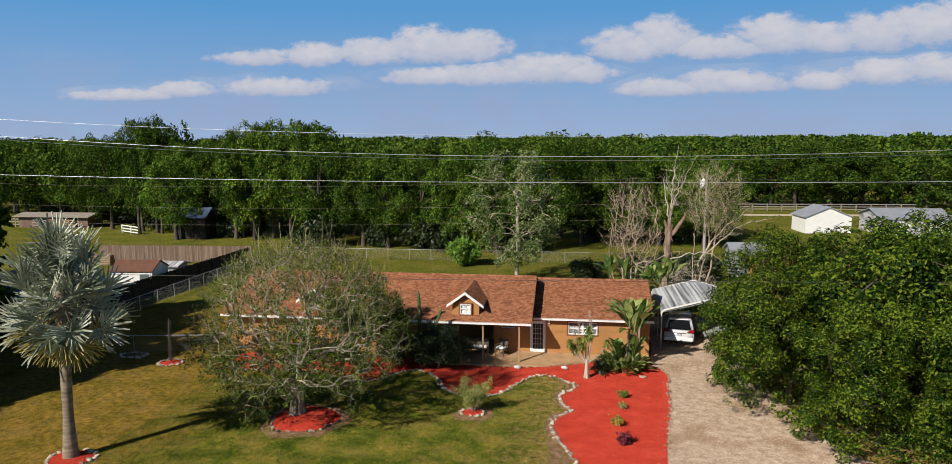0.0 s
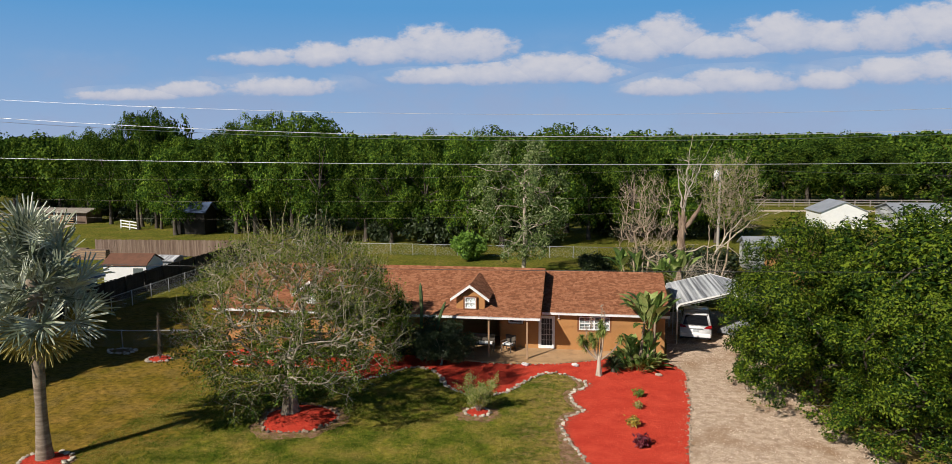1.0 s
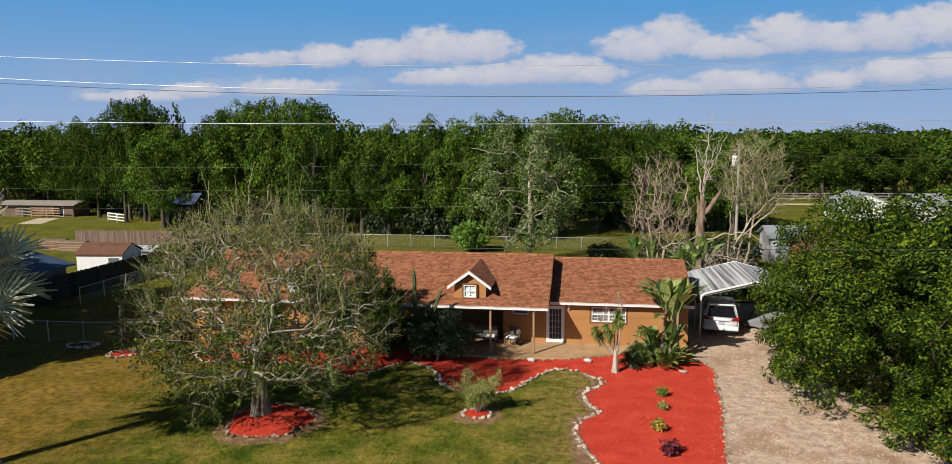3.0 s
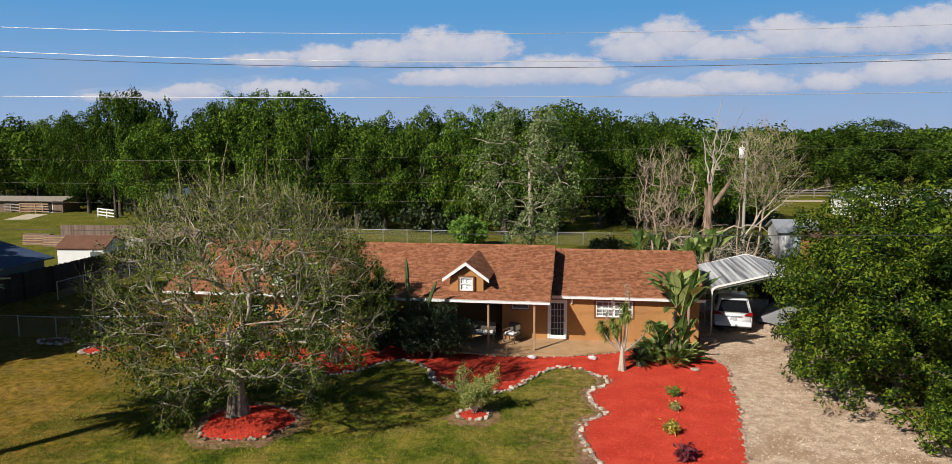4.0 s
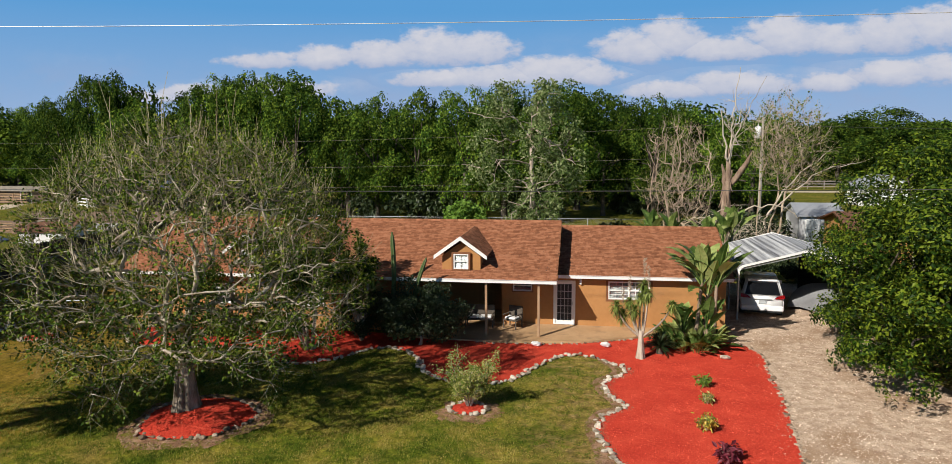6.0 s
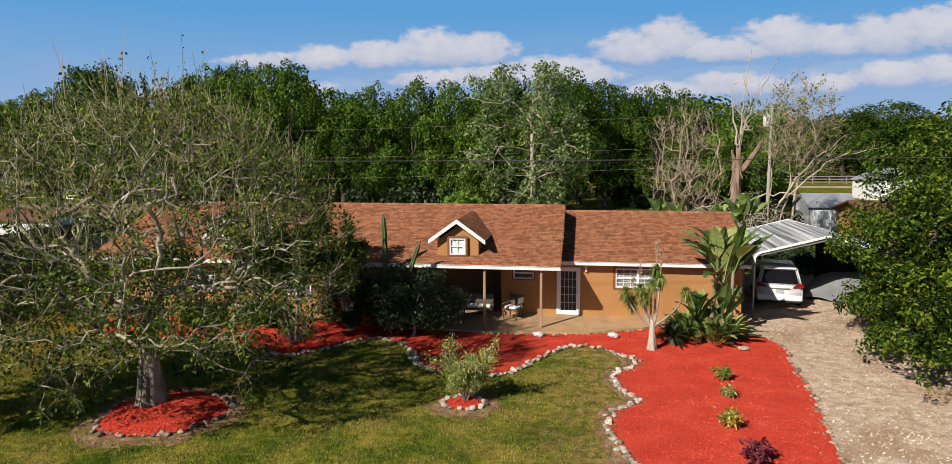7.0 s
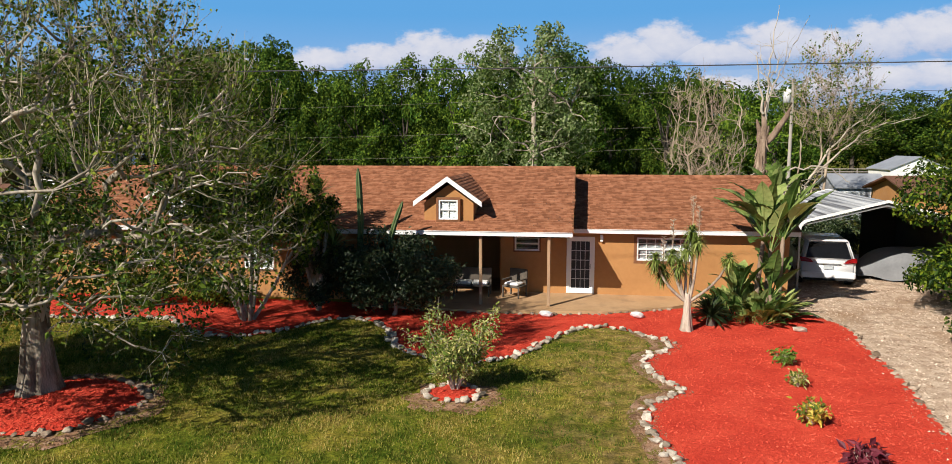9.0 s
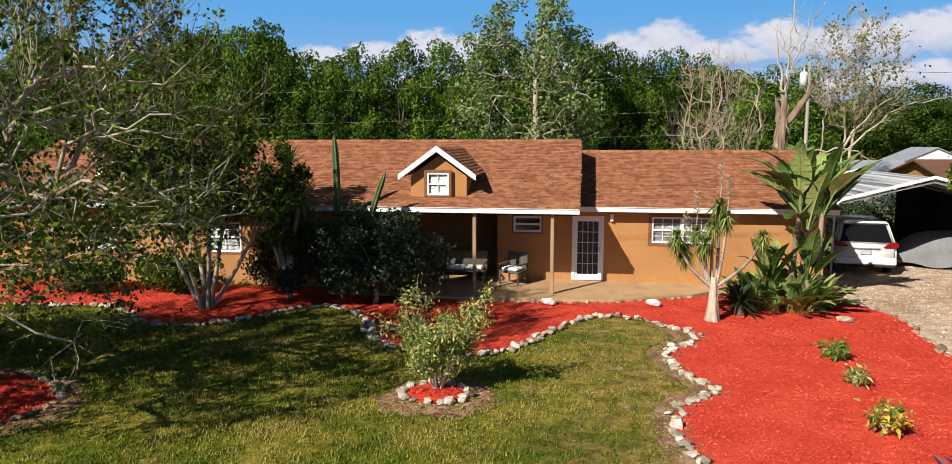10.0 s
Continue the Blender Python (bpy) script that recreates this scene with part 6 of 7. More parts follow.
# thin column plant in the small ring of the side yard
t = thing("column_juniper", "thin dark brown column juniper in a small ring", "shrub", at=(-22.9, 35.1, 0.03))
V, F = tubes([(np.array([[0, 0, 0], [0.02, 0, 1.0], [-0.02, 0, 2.0], [0.0, 0, 2.85]]), [0.05, 0.045, 0.035, 0.01])], 6)
part("stem", mesh_np("stem", V, F, M["bark_dark"]), t)
cl = [(0.02 * k % 0.05, 0, 0.3 + 0.17 * k, 0.15 - 0.006 * k) for k in range(15)]
part("foliage", mesh_np("foliage", *clump_leaves(cl, 900, 0.09, 0.035, r10, 0.6), M["bark_dark"]), t)


# ---- mulch rings and edging stones ----
def stone_meshes(mat, seeds=6):
    out = []
    for k in range(seeds):
        r = np.random.default_rng(200 + k)
        bm = bmesh.new()
        bmesh.ops.create_icosphere(bm, subdivisions=1, radius=0.5)
        for v in bm.verts:
            v.co *= 0.7 + 0.55 * r.random()
            v.co.z *= 0.75
        me = bpy.data.meshes.new("stone")
        bm.to_mesh(me)
        bm.free()
        me.materials.append(mat)
        out.append(me)
    return out


STONES = stone_meshes(M["stone"])


def stone_row(path, parent, r, size=0.22, gap=0.9, jitter=0.05, z=0.04):
    """Stones set end to end along a path."""
    d = np.concatenate([[0], np.cumsum(np.linalg.norm(np.diff(path, axis=0), axis=1))])
    s = 0.0
    while s < d[-1]:
        w = size * (0.6 + 0.8 * r.random())
        x, y = np.interp(s, d, path[:, 0]) + jitter * r.normal(), np.interp(s, d, path[:, 1]) + jitter * r.normal()
        h = w * (0.55 + 0.4 * r.random())
        part("stone", STONES[int(r.integers(0, 6))], parent, at=pose(x, y, z + h * 0.12, 15 * r.normal(), 15 * r.normal(), 360 * r.random()) @ Matrix.Diagonal((w * 1.15, w, h, 1)))
        s += w * gap


def mulch_ring(x, y, rx, ry, dirt, height, label, r, size, fill="mulch", loose="mulch_chip"):
    a = np.arange(40) * 2 * np.pi / 40
    wob = 1 + 0.05 * np.sin(3 * a + x) + 0.03 * np.sin(5 * a)
    out = np.stack([x + rx * wob * np.cos(a), y + ry * wob * np.sin(a)], -1)
    wob = wob * (1 + 0.10 * dirt / rx * r.normal(size=40)) + 0.16 * dirt / rx * np.sin(7 * a + x)
    o2 = np.stack([x + (rx + dirt) * wob * np.cos(a) + dirt * 0.1, y - dirt * 0.25 + (ry + dirt) * wob * np.sin(a)], -1)
    if dirt:
        sheet("bare_soil", o2, 0.012, M["dirt"], "bare soil round a mulch ring", "soil")
    ring = sheet("mulch_ring", out, 0.03, M[fill], label, "mulch bed", 0.22, lambda px, py: height * max(0.0, 1 - ((px - x) / rx) ** 2 - ((py - y) / ry) ** 2))
    stone_row(np.concatenate([out, out[:1]]), ring, r, size)
    top = lambda p: 0.03 + height * np.clip(1 - ((p[:, 0] - x) / rx) ** 2 - ((p[:, 1] - y) / ry) ** 2, 0, 1)
    chips("ring_chips", out, int(3200 * rx * ry), 0.042, M[loose], "loose chips in a stone ring", "mulch", top, r)
    if dirt:
        chips("soil_crumbs", o2, int(1200 * (rx + dirt) * (ry + dirt)), 0.05, M["soil_crumb"], "crumbs of bare soil round a mulch ring", "soil", 0.012, r)
    return out


r11 = np.random.default_rng(111)
STONES = stone_meshes(M["stone_sand"])
mulch_ring(-11.25, 27.8, 1.66, 1.62, 0.50, 0.24, "round red mulch ring with a stone edge under the tree", r11, 0.17)
STONES = stone_meshes(M["stone"])
mulch_ring(-3.15, 29.65, 0.58, 0.50, 0.45, 0.08, "small red mulch ring with a stone edge round a bush", r11, 0.17)
mulch_ring(-19.7, 22.2, 1.0, 0.85, 0.15, 0.12, "red mulch ring with a stone edge under the palm", r11, 0.2)
mulch_ring(-22.95, 35.1, 0.70, 0.62, 0.0, 0.05, "small red mulch ring with a pale stone edge", r11, 0.17)
# soil tones replace red mulch here to show the ring shaded
mulch_ring(-26.2, 36.2, 0.9, 0.5, 0.0, 0.05, "low ring of pale stones, brown fill for its shade", r11, 0.2, "dirt", "soil_crumb")
# the bed's stone edge along the lawn, and the low one along the drive
stone_row(BED[60:168], mulch_bed, r11, 0.17, 0.70, 0.06)
STONES = stone_meshes(M["stone_sand"])
stone_row(BED[4:26], mulch_bed, r11, 0.17, 1.0, 0.06, 0.0)
stone_row(np.array([(-4.0, 36.9), (-1.5, 37.0), (0.3, 37.3), (2.4, 38.2)]), mulch_bed, r11, 0.13, 1.7, 0.04)
for x, y, s in ((-1.55, 36.75, 0.52), (1.25, 37.0, 0.52)):
    t = thing("white_rock", "white painted rock on the mulch before the porch", "rock", "white rocks by the porch", at=(x, y, 0.03))
    for k, (dx, sc) in enumerate(((-0.10, 0.8), (0.13, 0.7))):
        o = part("stone", stone_meshes(M["stone_white"], 2)[k], t, at=pose(dx * s, 0, 0.13 * sc * s / 0.5, 5, 8, 40 * k) @ Matrix.Diagonal((s * sc * 1.1, s * sc, s * sc * 0.72, 1)))
t = new("tan_boulder", stone_meshes(M["stone"], 4)[3])
t.matrix_world = pose(5.75, 36.0, 0.10) @ Matrix.Diagonal((0.5, 0.3, 0.26, 1))
tagged(t, "smooth tan boulder on the red mulch", "rock")

# ---- carport, car, covered boat ----
def carport():
    t = thing("carport", "white metal carport with a ribbed rounded roof on thin posts", "carport")
    xc, half, y0, y1 = 10.35, 2.95, 42.3, 48.6
    # arch profile from the left eave over the ridge, with ribs along the length
    prof = []
    for s in (-1, 1):
        side = []
        for k in range(19):
            u = k / 18
            x = half * (1 - u)
            z = 2.55 + 0.75 * u
            side.append((s * x, z + (0.022 if k % 2 else 0.0)))
        drop = [(s * (half + 0.02), 2.08), (s * (half + 0.03), 2.3), (s * (half - 0.03), 2.47)]
        prof += (drop + side) if s < 0 else (side[::-1][1:] + drop[::-1])
    bm = bmesh.new()
    rows = []
    for y in (y0, y1):
        rows.append([bm.verts.new((xc + x, y, z)) for x, z in prof] + [bm.verts.new((xc + x * 0.995, y, z - 0.03)) for x, z in prof[::-1]])
    n = len(rows[0])
    for i in range(n):
        bm.faces.new((rows[0][i], rows[0][(i + 1) % n], rows[1][(i + 1) % n], rows[1][i]))
    bmesh.ops.recalc_face_normals(bm, faces=bm.faces)
    part("roof", bm, t, "white ribbed metal roof sheets with dark dirt streaks", mat=M["carport_sheet"])
    # end trims following the arch
    for y in (y0, y1):
        e = half + 0.04
        trim = [(-e, 2.06), (-e, 2.36), (-e + 0.06, 2.50), (-e + 0.20, 2.60), (0, 3.35), (e - 0.20, 2.60), (e - 0.06, 2.50), (e, 2.36), (e, 2.06),
                (e - 0.08, 2.06), (e - 0.09, 2.31), (e - 0.16, 2.44), (e - 0.28, 2.52), (0, 3.25), (-e + 0.28, 2.52), (-e + 0.16, 2.44), (-e + 0.09, 2.31), (-e + 0.08, 2.06)]
        part("gable_trim", prism_mesh("gable_trim", trim, "y", y - 0.06, y - 0.01, M["white"]), t, "white edge trim", at=(xc, 0, 0))
    for x in (xc - half + 0.03, xc + half - 0.03):
        for y in (y0 + 0.05, y0 + 2.1, y0 + 4.1, y1 - 0.05):
            part("post", box_mesh("post", x - 0.035, x + 0.035, y - 0.035, y + 0.035, 0.0, 2.5, M["galv"], 0.006), t)
    for y in (y0 + 0.05, y0 + 2.1, y0 + 4.1, y1 - 0.05):
        part("rafter", prism_mesh("rafter", [(-half + 0.05, 2.42), (0, 3.17), (half - 0.05, 2.42), (half - 0.05, 2.36), (0, 3.11), (-half + 0.05, 2.36)], "y", y - 0.03, y + 0.03, M["galv"]), t, at=(xc, 0, 0))
    # sheets added to stand for the darkness inside the carport
    part("back_sheet", box_mesh("back_sheet", xc + 1.4, xc + half - 0.1, y1 - 0.14, y1 - 0.12, 0.05, 2.62, M["fence_dark"]), t, "dark sheet added for the black back")
    part("side_sheet", box_mesh("side_sheet", xc + half - 0.09, xc + half - 0.07, y0 + 0.1, y1 - 0.1, 0.05, 2.45, M["fence_dark"]), t, "dark sheet added for the black side")
    return t


carport()
r12 = np.random.default_rng(122)
for x, y, s in ((8.2, 51.6, 1.0), (10.2, 52.2, 1.1), (12.4, 51.8, 1.1), (14.4, 51.0, 1.1), (15.6, 48.0, 1.1)):
    cl = crown_clumps(r12, 1.3, 1.0, 0.0, 2.3, 14, (0.4, 0.65), 0.35)
    t = thing("hedge_shrub", "dark shrub behind the carport", "shrub", "shrubs behind the carport", at=pose(x, y, -0.03) @ Matrix.Diagonal((s, s, s, 1)))
    part("foliage", mesh_np("foliage", *clump_leaves(cl, 3500, 0.16, 0.09, r12), M["leaf_dark"]), t)


def minivan(x, y, turn):
    """A van seen from behind: body lofted from cross sections, glass, lamps, wheels."""
    t = thing("minivan", "white minivan parked under the carport, rear towards the drive", "car", at=pose(x, y, 0.0, 0, 0, turn))
    def hull(name, low, high, z0, z1, mat, label, bevel):
        """A block between two rectangles (half width, y0, y1) at z0 and z1, edges rounded."""
        bm = bmesh.new()
        A = [bm.verts.new(p) for p in ((-low[0], low[1], z0), (low[0], low[1], z0), (low[0], low[2], z0), (-low[0], low[2], z0))]
        B = [bm.verts.new(p) for p in ((-high[0], high[1], z1), (high[0], high[1], z1), (high[0], high[2], z1), (-high[0], high[2], z1))]
        bm.faces.new(A[::-1]), bm.faces.new(B)
        for i in range(4):
            bm.faces.new((A[i], A[(i + 1) % 4], B[(i + 1) % 4], B[i]))
        bmesh.ops.bevel(bm, geom=list(bm.edges), offset=bevel, segments=3, affect="EDGES")
        for f in bm.faces:
            f.smooth = True
        return part(name, bm, t, label, mat=mat)

    hull("body", (0.95, 0.0, 5.0), (0.93, 0.06, 4.9), 0.30, 1.10, M["car_white"], "white painted body", 0.09)
    cab_lo, cab_hi, zc0, zc1 = (0.92, 0.07, 4.0), (0.72, 0.50, 2.7), 1.04, 1.76
    hull("cabin", cab_lo, cab_hi, zc0, zc1, M["car_white"], "white cabin", 0.06)

    def on_rear(u, v, out=0.012):
        """A place on the sloping tailgate: u across (-1 to 1), v up (0 to 1)."""
        w = cab_lo[0] + (cab_hi[0] - cab_lo[0]) * v
        return (u * w, cab_lo[1] + (cab_hi[1] - cab_lo[1]) * v - out, zc0 + (zc1 - zc0) * v)

    def panel(name, pts, mat, label, thick=0.02):
        bm = bmesh.new()
        f = bm.faces.new([bm.verts.new(p) for p in pts])
        bmesh.ops.solidify(bm, geom=[f], thickness=thick)
        bmesh.ops.recalc_face_normals(bm, faces=bm.faces)
        return part(name, bm, t, label, mat=mat)

    panel("rear_window", [on_rear(-0.86, 0.10), on_rear(0.86, 0.10), on_rear(0.84, 0.86), on_rear(-0.84, 0.86)], M["car_glass"], "dark tinted rear window")
    for s in (-1, 1):
        q = [(s * 0.955, 0.22, 1.12), (s * 0.965, 0.06, 1.08), (s * 0.95, -0.012, 0.98), (s * 0.50, -0.02, 0.95), (s * 0.62, -0.012, 1.07), (s * 0.80, 0.06, 1.13)]
        panel("tail_lamp", q, M["tail_red"], "red tail lamp", 0.05)
        side = lambda yy, v: (s * (cab_lo[0] + (cab_hi[0] - cab_lo[0]) * v + 0.012), yy, zc0 + (zc1 - zc0) * v)
        panel("side_window", [side(0.50, 0.15), side(3.3, 0.15), side(2.6, 0.85), side(0.75, 0.85)], M["car_glass"], "dark side windows")
        part("mirror", box_mesh("mirror", s * 1.06 - 0.09, s * 1.06 + 0.09, 3.45, 3.6, 1.02, 1.2, M["car_white"], 0.03), t)
    part("bumper", box_mesh("bumper", -0.93, 0.93, -0.07, 0.12, 0.36, 0.62, M["car_white"], 0.05), t, "white rear bumper")
    part("bumper_strip", box_mesh("bumper_strip", -0.85, 0.85, -0.085, 0.0, 0.30, 0.37, M["rubber"], 0.01), t, "dark lower bumper strip")
    part("number_plate", box_mesh("number_plate", -0.16, 0.16, -0.02, 0.05, 0.72, 0.86, M["curtain"]), t, "pale blank number plate")
    part("chrome_strip", box_mesh("chrome_strip", -0.42, 0.42, -0.02, 0.06, 0.90, 0.93, M["galv"]), t)
    part("spoiler", box_mesh("spoiler", -0.66, 0.66, 0.36, 0.62, 1.70, 1.775, M["car_white"], 0.02), t, "white roof spoiler")
    for s in (-1, 1):
        for yy in (0.95, 4.0):
            w = part("wheel", mesh_np("wheel", *tubes([(np.array([[s * 0.74, yy, 0.33], [s * 0.76, yy, 0.33], [s * 0.95, yy, 0.33], [s * 0.97, yy, 0.33]]), [0.05, 0.33, 0.33, 0.05])], 20), M["rubber"], True), t)
            part("rim", mesh_np("rim", *tubes([(np.array([[s * 0.96, yy, 0.33], [s * 0.975, yy, 0.33], [s * 0.98, yy, 0.33]]), [0.21, 0.2, 0.02])], 16), M["galv"]), w)
    return t


minivan(8.62, 42.75, -9)


def covered_boat():
    """Something long under a grey sheet: a draped, peaked shape with folds and a scalloped hem."""
    r = np.random.default_rng(121)
    nx, ny = 44, 26
    X, Y = np.meshgrid(np.linspace(-1, 1, nx), np.linspace(-1, 1, ny))
    prof = np.clip(1 - np.abs(X) ** 2.6, 0, 1)
    side = np.clip(1 - np.abs(Y) ** 2.2, 0, 1)
    Z = 0.12 + 1.22 * (prof ** 0.55) * (side ** 0.5) * (0.93 - 0.07 * X) + 0.04 * np.sin(9 * X + 3 * Y) * np.abs(Y) + 0.03 * np.sin(17 * X - 5 * Y) * (1 - side)
    Z += 0.05 * np.exp(-((X - 0.1) / 0.12) ** 2) * side
    Z = np.where((np.abs(X) > 0.985) | (np.abs(Y) > 0.98), 0.10 + 0.06 * np.sin(8 * X + 5 * Y), Z)
    V = np.stack([X * 2.1, Y * 1.05 + 0.06 * np.sin(5 * X), Z], -1).reshape(-1, 3)
    i = (np.arange(ny - 1)[:, None] * nx + np.arange(nx - 1)[None]).reshape(-1)
    F = np.stack([i, i + 1, i + nx + 1, i + nx], -1)
    t = thing("covered_boat", "low vehicle under a taut grey cloth cover on the gravel", "covered vehicle", at=pose(12.55, 45.0, 0.02, 0, 0, -20))
    part("cover", mesh_np("cover", V, F, M["tarp"], True), t, "grey cloth cover with folds")
    for x in (-1.2, 1.2):
        part("wheel", mesh_np("wheel", *tubes([(np.array([[x, -0.8, 0.2], [x, -0.78, 0.2], [x, 0.78, 0.2], [x, 0.8, 0.2]]), [0.02, 0.2, 0.2, 0.02])], 14), M["rubber"], True), t)
    return t


covered_boat()

# ---- porch furniture ----
def porch_seat(name, x, y, w, turn, label, tall):
    t = thing(name, label, "seat", at=pose(x, y, 0.10, 0, 0, turn))
    for sx in (-1, 1):
        for sy in (-0.28, 0.26):
            part("leg", box_mesh("leg", sx * (w / 2 - 0.04) - 0.025, sx * (w / 2 - 0.04) + 0.025, sy - 0.025, sy + 0.025, 0, 0.42 if sy < 0 else tall, M["bark_dark"], 0.005), t)
        part("armrest", box_mesh("armrest", sx * (w / 2 - 0.04) - 0.035, sx * (w / 2 - 0.04) + 0.035, -0.32, 0.28, 0.60, 0.64, M["bark_dark"], 0.008), t)
    part("seat", box_mesh("seat", -w / 2, w / 2, -0.30, 0.28, 0.36, 0.42, M["bark_dark"], 0.01), t)
    part("backrest", box_mesh("backrest", -w / 2, w / 2, 0.24, 0.29, 0.45, tall, M["bark_dark"], 0.01), t, "dark slatted back")
    k = max(1, round(w / 0.6))
    for i in range(k):
        a = -w / 2 + 0.06 + (w - 0.12) * i / k
        part("cushion", box_mesh("cushion", a + 0.02, a + (w - 0.12) / k - 0.02, -0.30, 0.14, 0.425, 0.53, M["white"], 0.04), t, "white seat cushion")
    return t


porch_seat("porch_bench", -4.25, 39.25, 1.3, 0, "porch bench with dark frame and white cushions", 0.95)
porch_seat("porch_chair", -2.75, 39.2, 0.7, -25, "porch chair with dark frame and white cushion", 0.95)

# ---- poles and wires ----
def utility_pole(x, y, h, label, can=False):
    t = thing("utility_pole", label, "pole", at=(x, y, 0))
    part("shaft", mesh_np("shaft", *tubes([(np.array([[0, 0, 0], [0, 0, h * 0.5], [0, 0, h]]), [0.16, 0.13, 0.10])], 12), M["pole"], True), t)
    if can:
        part("transformer", mesh_np("transformer", *tubes([(np.array([[-0.38, 0, h - 1.75], [-0.38, 0, h - 1.72], [-0.38, 0, h - 0.85], [-0.38, 0, h - 0.75], [-0.38, 0, h - 0.72]]), [0.04, 0.27, 0.27, 0.2, 0.03])], 16), M["white"], True), t, "pale grey transformer can")
        part("bracket", box_mesh("bracket", -0.35, 0.0, -0.03, 0.03, h - 1.3, h - 1.2, M["galv"]), t)
        part("insulator", mesh_np("insulator", *tubes([(np.array([[-0.38, 0, h - 0.72], [-0.38, 0, h - 0.5]]), [0.05, 0.03])], 8), M["white"]), t)
        part("crossarm", box_mesh("crossarm", -0.55, 0.12, -0.05, 0.05, h - 0.32, h - 0.2, M["pole"]), t)
    else:
        part("crossarm", box_mesh("crossarm", -0.06, 0.06, -0.9, 0.9, h - 0.5, h - 0.36, M["pole"]), t)
    return t


utility_pole(15.1, 72.4, 10.1, "grey wooden utility pole with a white transformer behind the house", True)
utility_pole(-60.0, 25.9, 18.5, "grey wooden utility pole at the roadside", False)
utility_pole(46.0, 32.3, 15.9, "grey wooden utility pole at the roadside", False)


t = thing("marker_post", "short white post on the back lawn", "post", at=(14.0, 70.9, 0))
part("shaft", box_mesh("shaft", -0.12, 0.12, -0.12, 0.12, 0, 1.35, M["white"], 0.02), t)


def wire(x0, z0, x1, z1, low_x, low_z, y, rad, mat, label, y1=None):
    """A hanging wire: a parabola through both ends and its lowest stretch."""
    A = np.array([[x0 ** 2, x0, 1], [x1 ** 2, x1, 1], [low_x ** 2, low_x, 1]], float)
    c = np.linalg.solve(A, np.array([z0, z1, low_z], float))
    x = np.linspace(x0, x1, 40)
    z = c[0] * x * x + c[1] * x + c[2]
    yy = np.linspace(y, y if y1 is None else y1, 40)
    V, F = tubes([(np.stack([x, yy, z], -1), np.full(40, rad))], 6)
    return tagged(new("overhead_wire", mesh_np("overhead_wire", V, F, mat, True)), label, "wire", "overhead wires")


wire(-60, 18.03, 46, 15.46, 0.0, 13.83, 25.9, 0.008, M["cable"], "thin pale overhead wire above the front yard", 32.3)
wire(-60, 17.73, 46, 14.97, 0.0, 12.88, 25.8, 0.011, M["cable"], "pale overhead wire above the front yard", 32.2)
wire(-60, 17.53, 46, 14.77, 0.0, 12.70, 26.0, 0.011, M["cable"], "pale overhead wire above the front yard", 32.4)
wire(-60, 13.33, 46, 12.28, 0.0, 11.68, 25.4, 0.011, M["cable"], "lower pale overhead wire above the front yard", 31.8)
wire(-60, 7.7, 46, 7.6, 0.0, 6.90, 26.0, 0.012, M["cable_dark"], "dark overhead cable crossing the front yard", 32.4)
wire(-95, 9.3, 15.1, 9.7, -40, 8.2, 74.0, 0.007, M["rail_wood"], "thin wire from the pole along the wood edge", 72.4)
wire(-95, 6.6, 15.1, 7.0, -40, 5.7, 74.0, 0.007, M["rail_wood"], "thin wire from the pole along the wood edge", 72.4)
wire(-95, 4.4, 15.1, 5.4, -40, 3.7, 74.0, 0.007, M["rail_wood"], "thin wire from the pole along the wood edge", 72.4)
utility_pole(-95, 74.0, 10.1, "grey wooden utility pole by the wood edge", False)
wire(15.1, 9.5, 110, 9.5, 60, 8.6, 72.4, 0.015, M["cable_dark"], "thin wire from the pole over the pasture", 76)
utility_pole(110, 76.0, 10.1, "grey wooden utility pole beyond the pasture", False)


# ---- dead tree and brush behind the house ----
def blob_points(r, c, rad, n, z_min=0.4, inner=0.5):
    d = unit(r.normal(size=(n * 2, 3))) * r.random((n * 2, 1)) ** inner
    p = np.array(c) + d * np.array(rad)
    return list(p[p[:, 2] > z_min][:n])


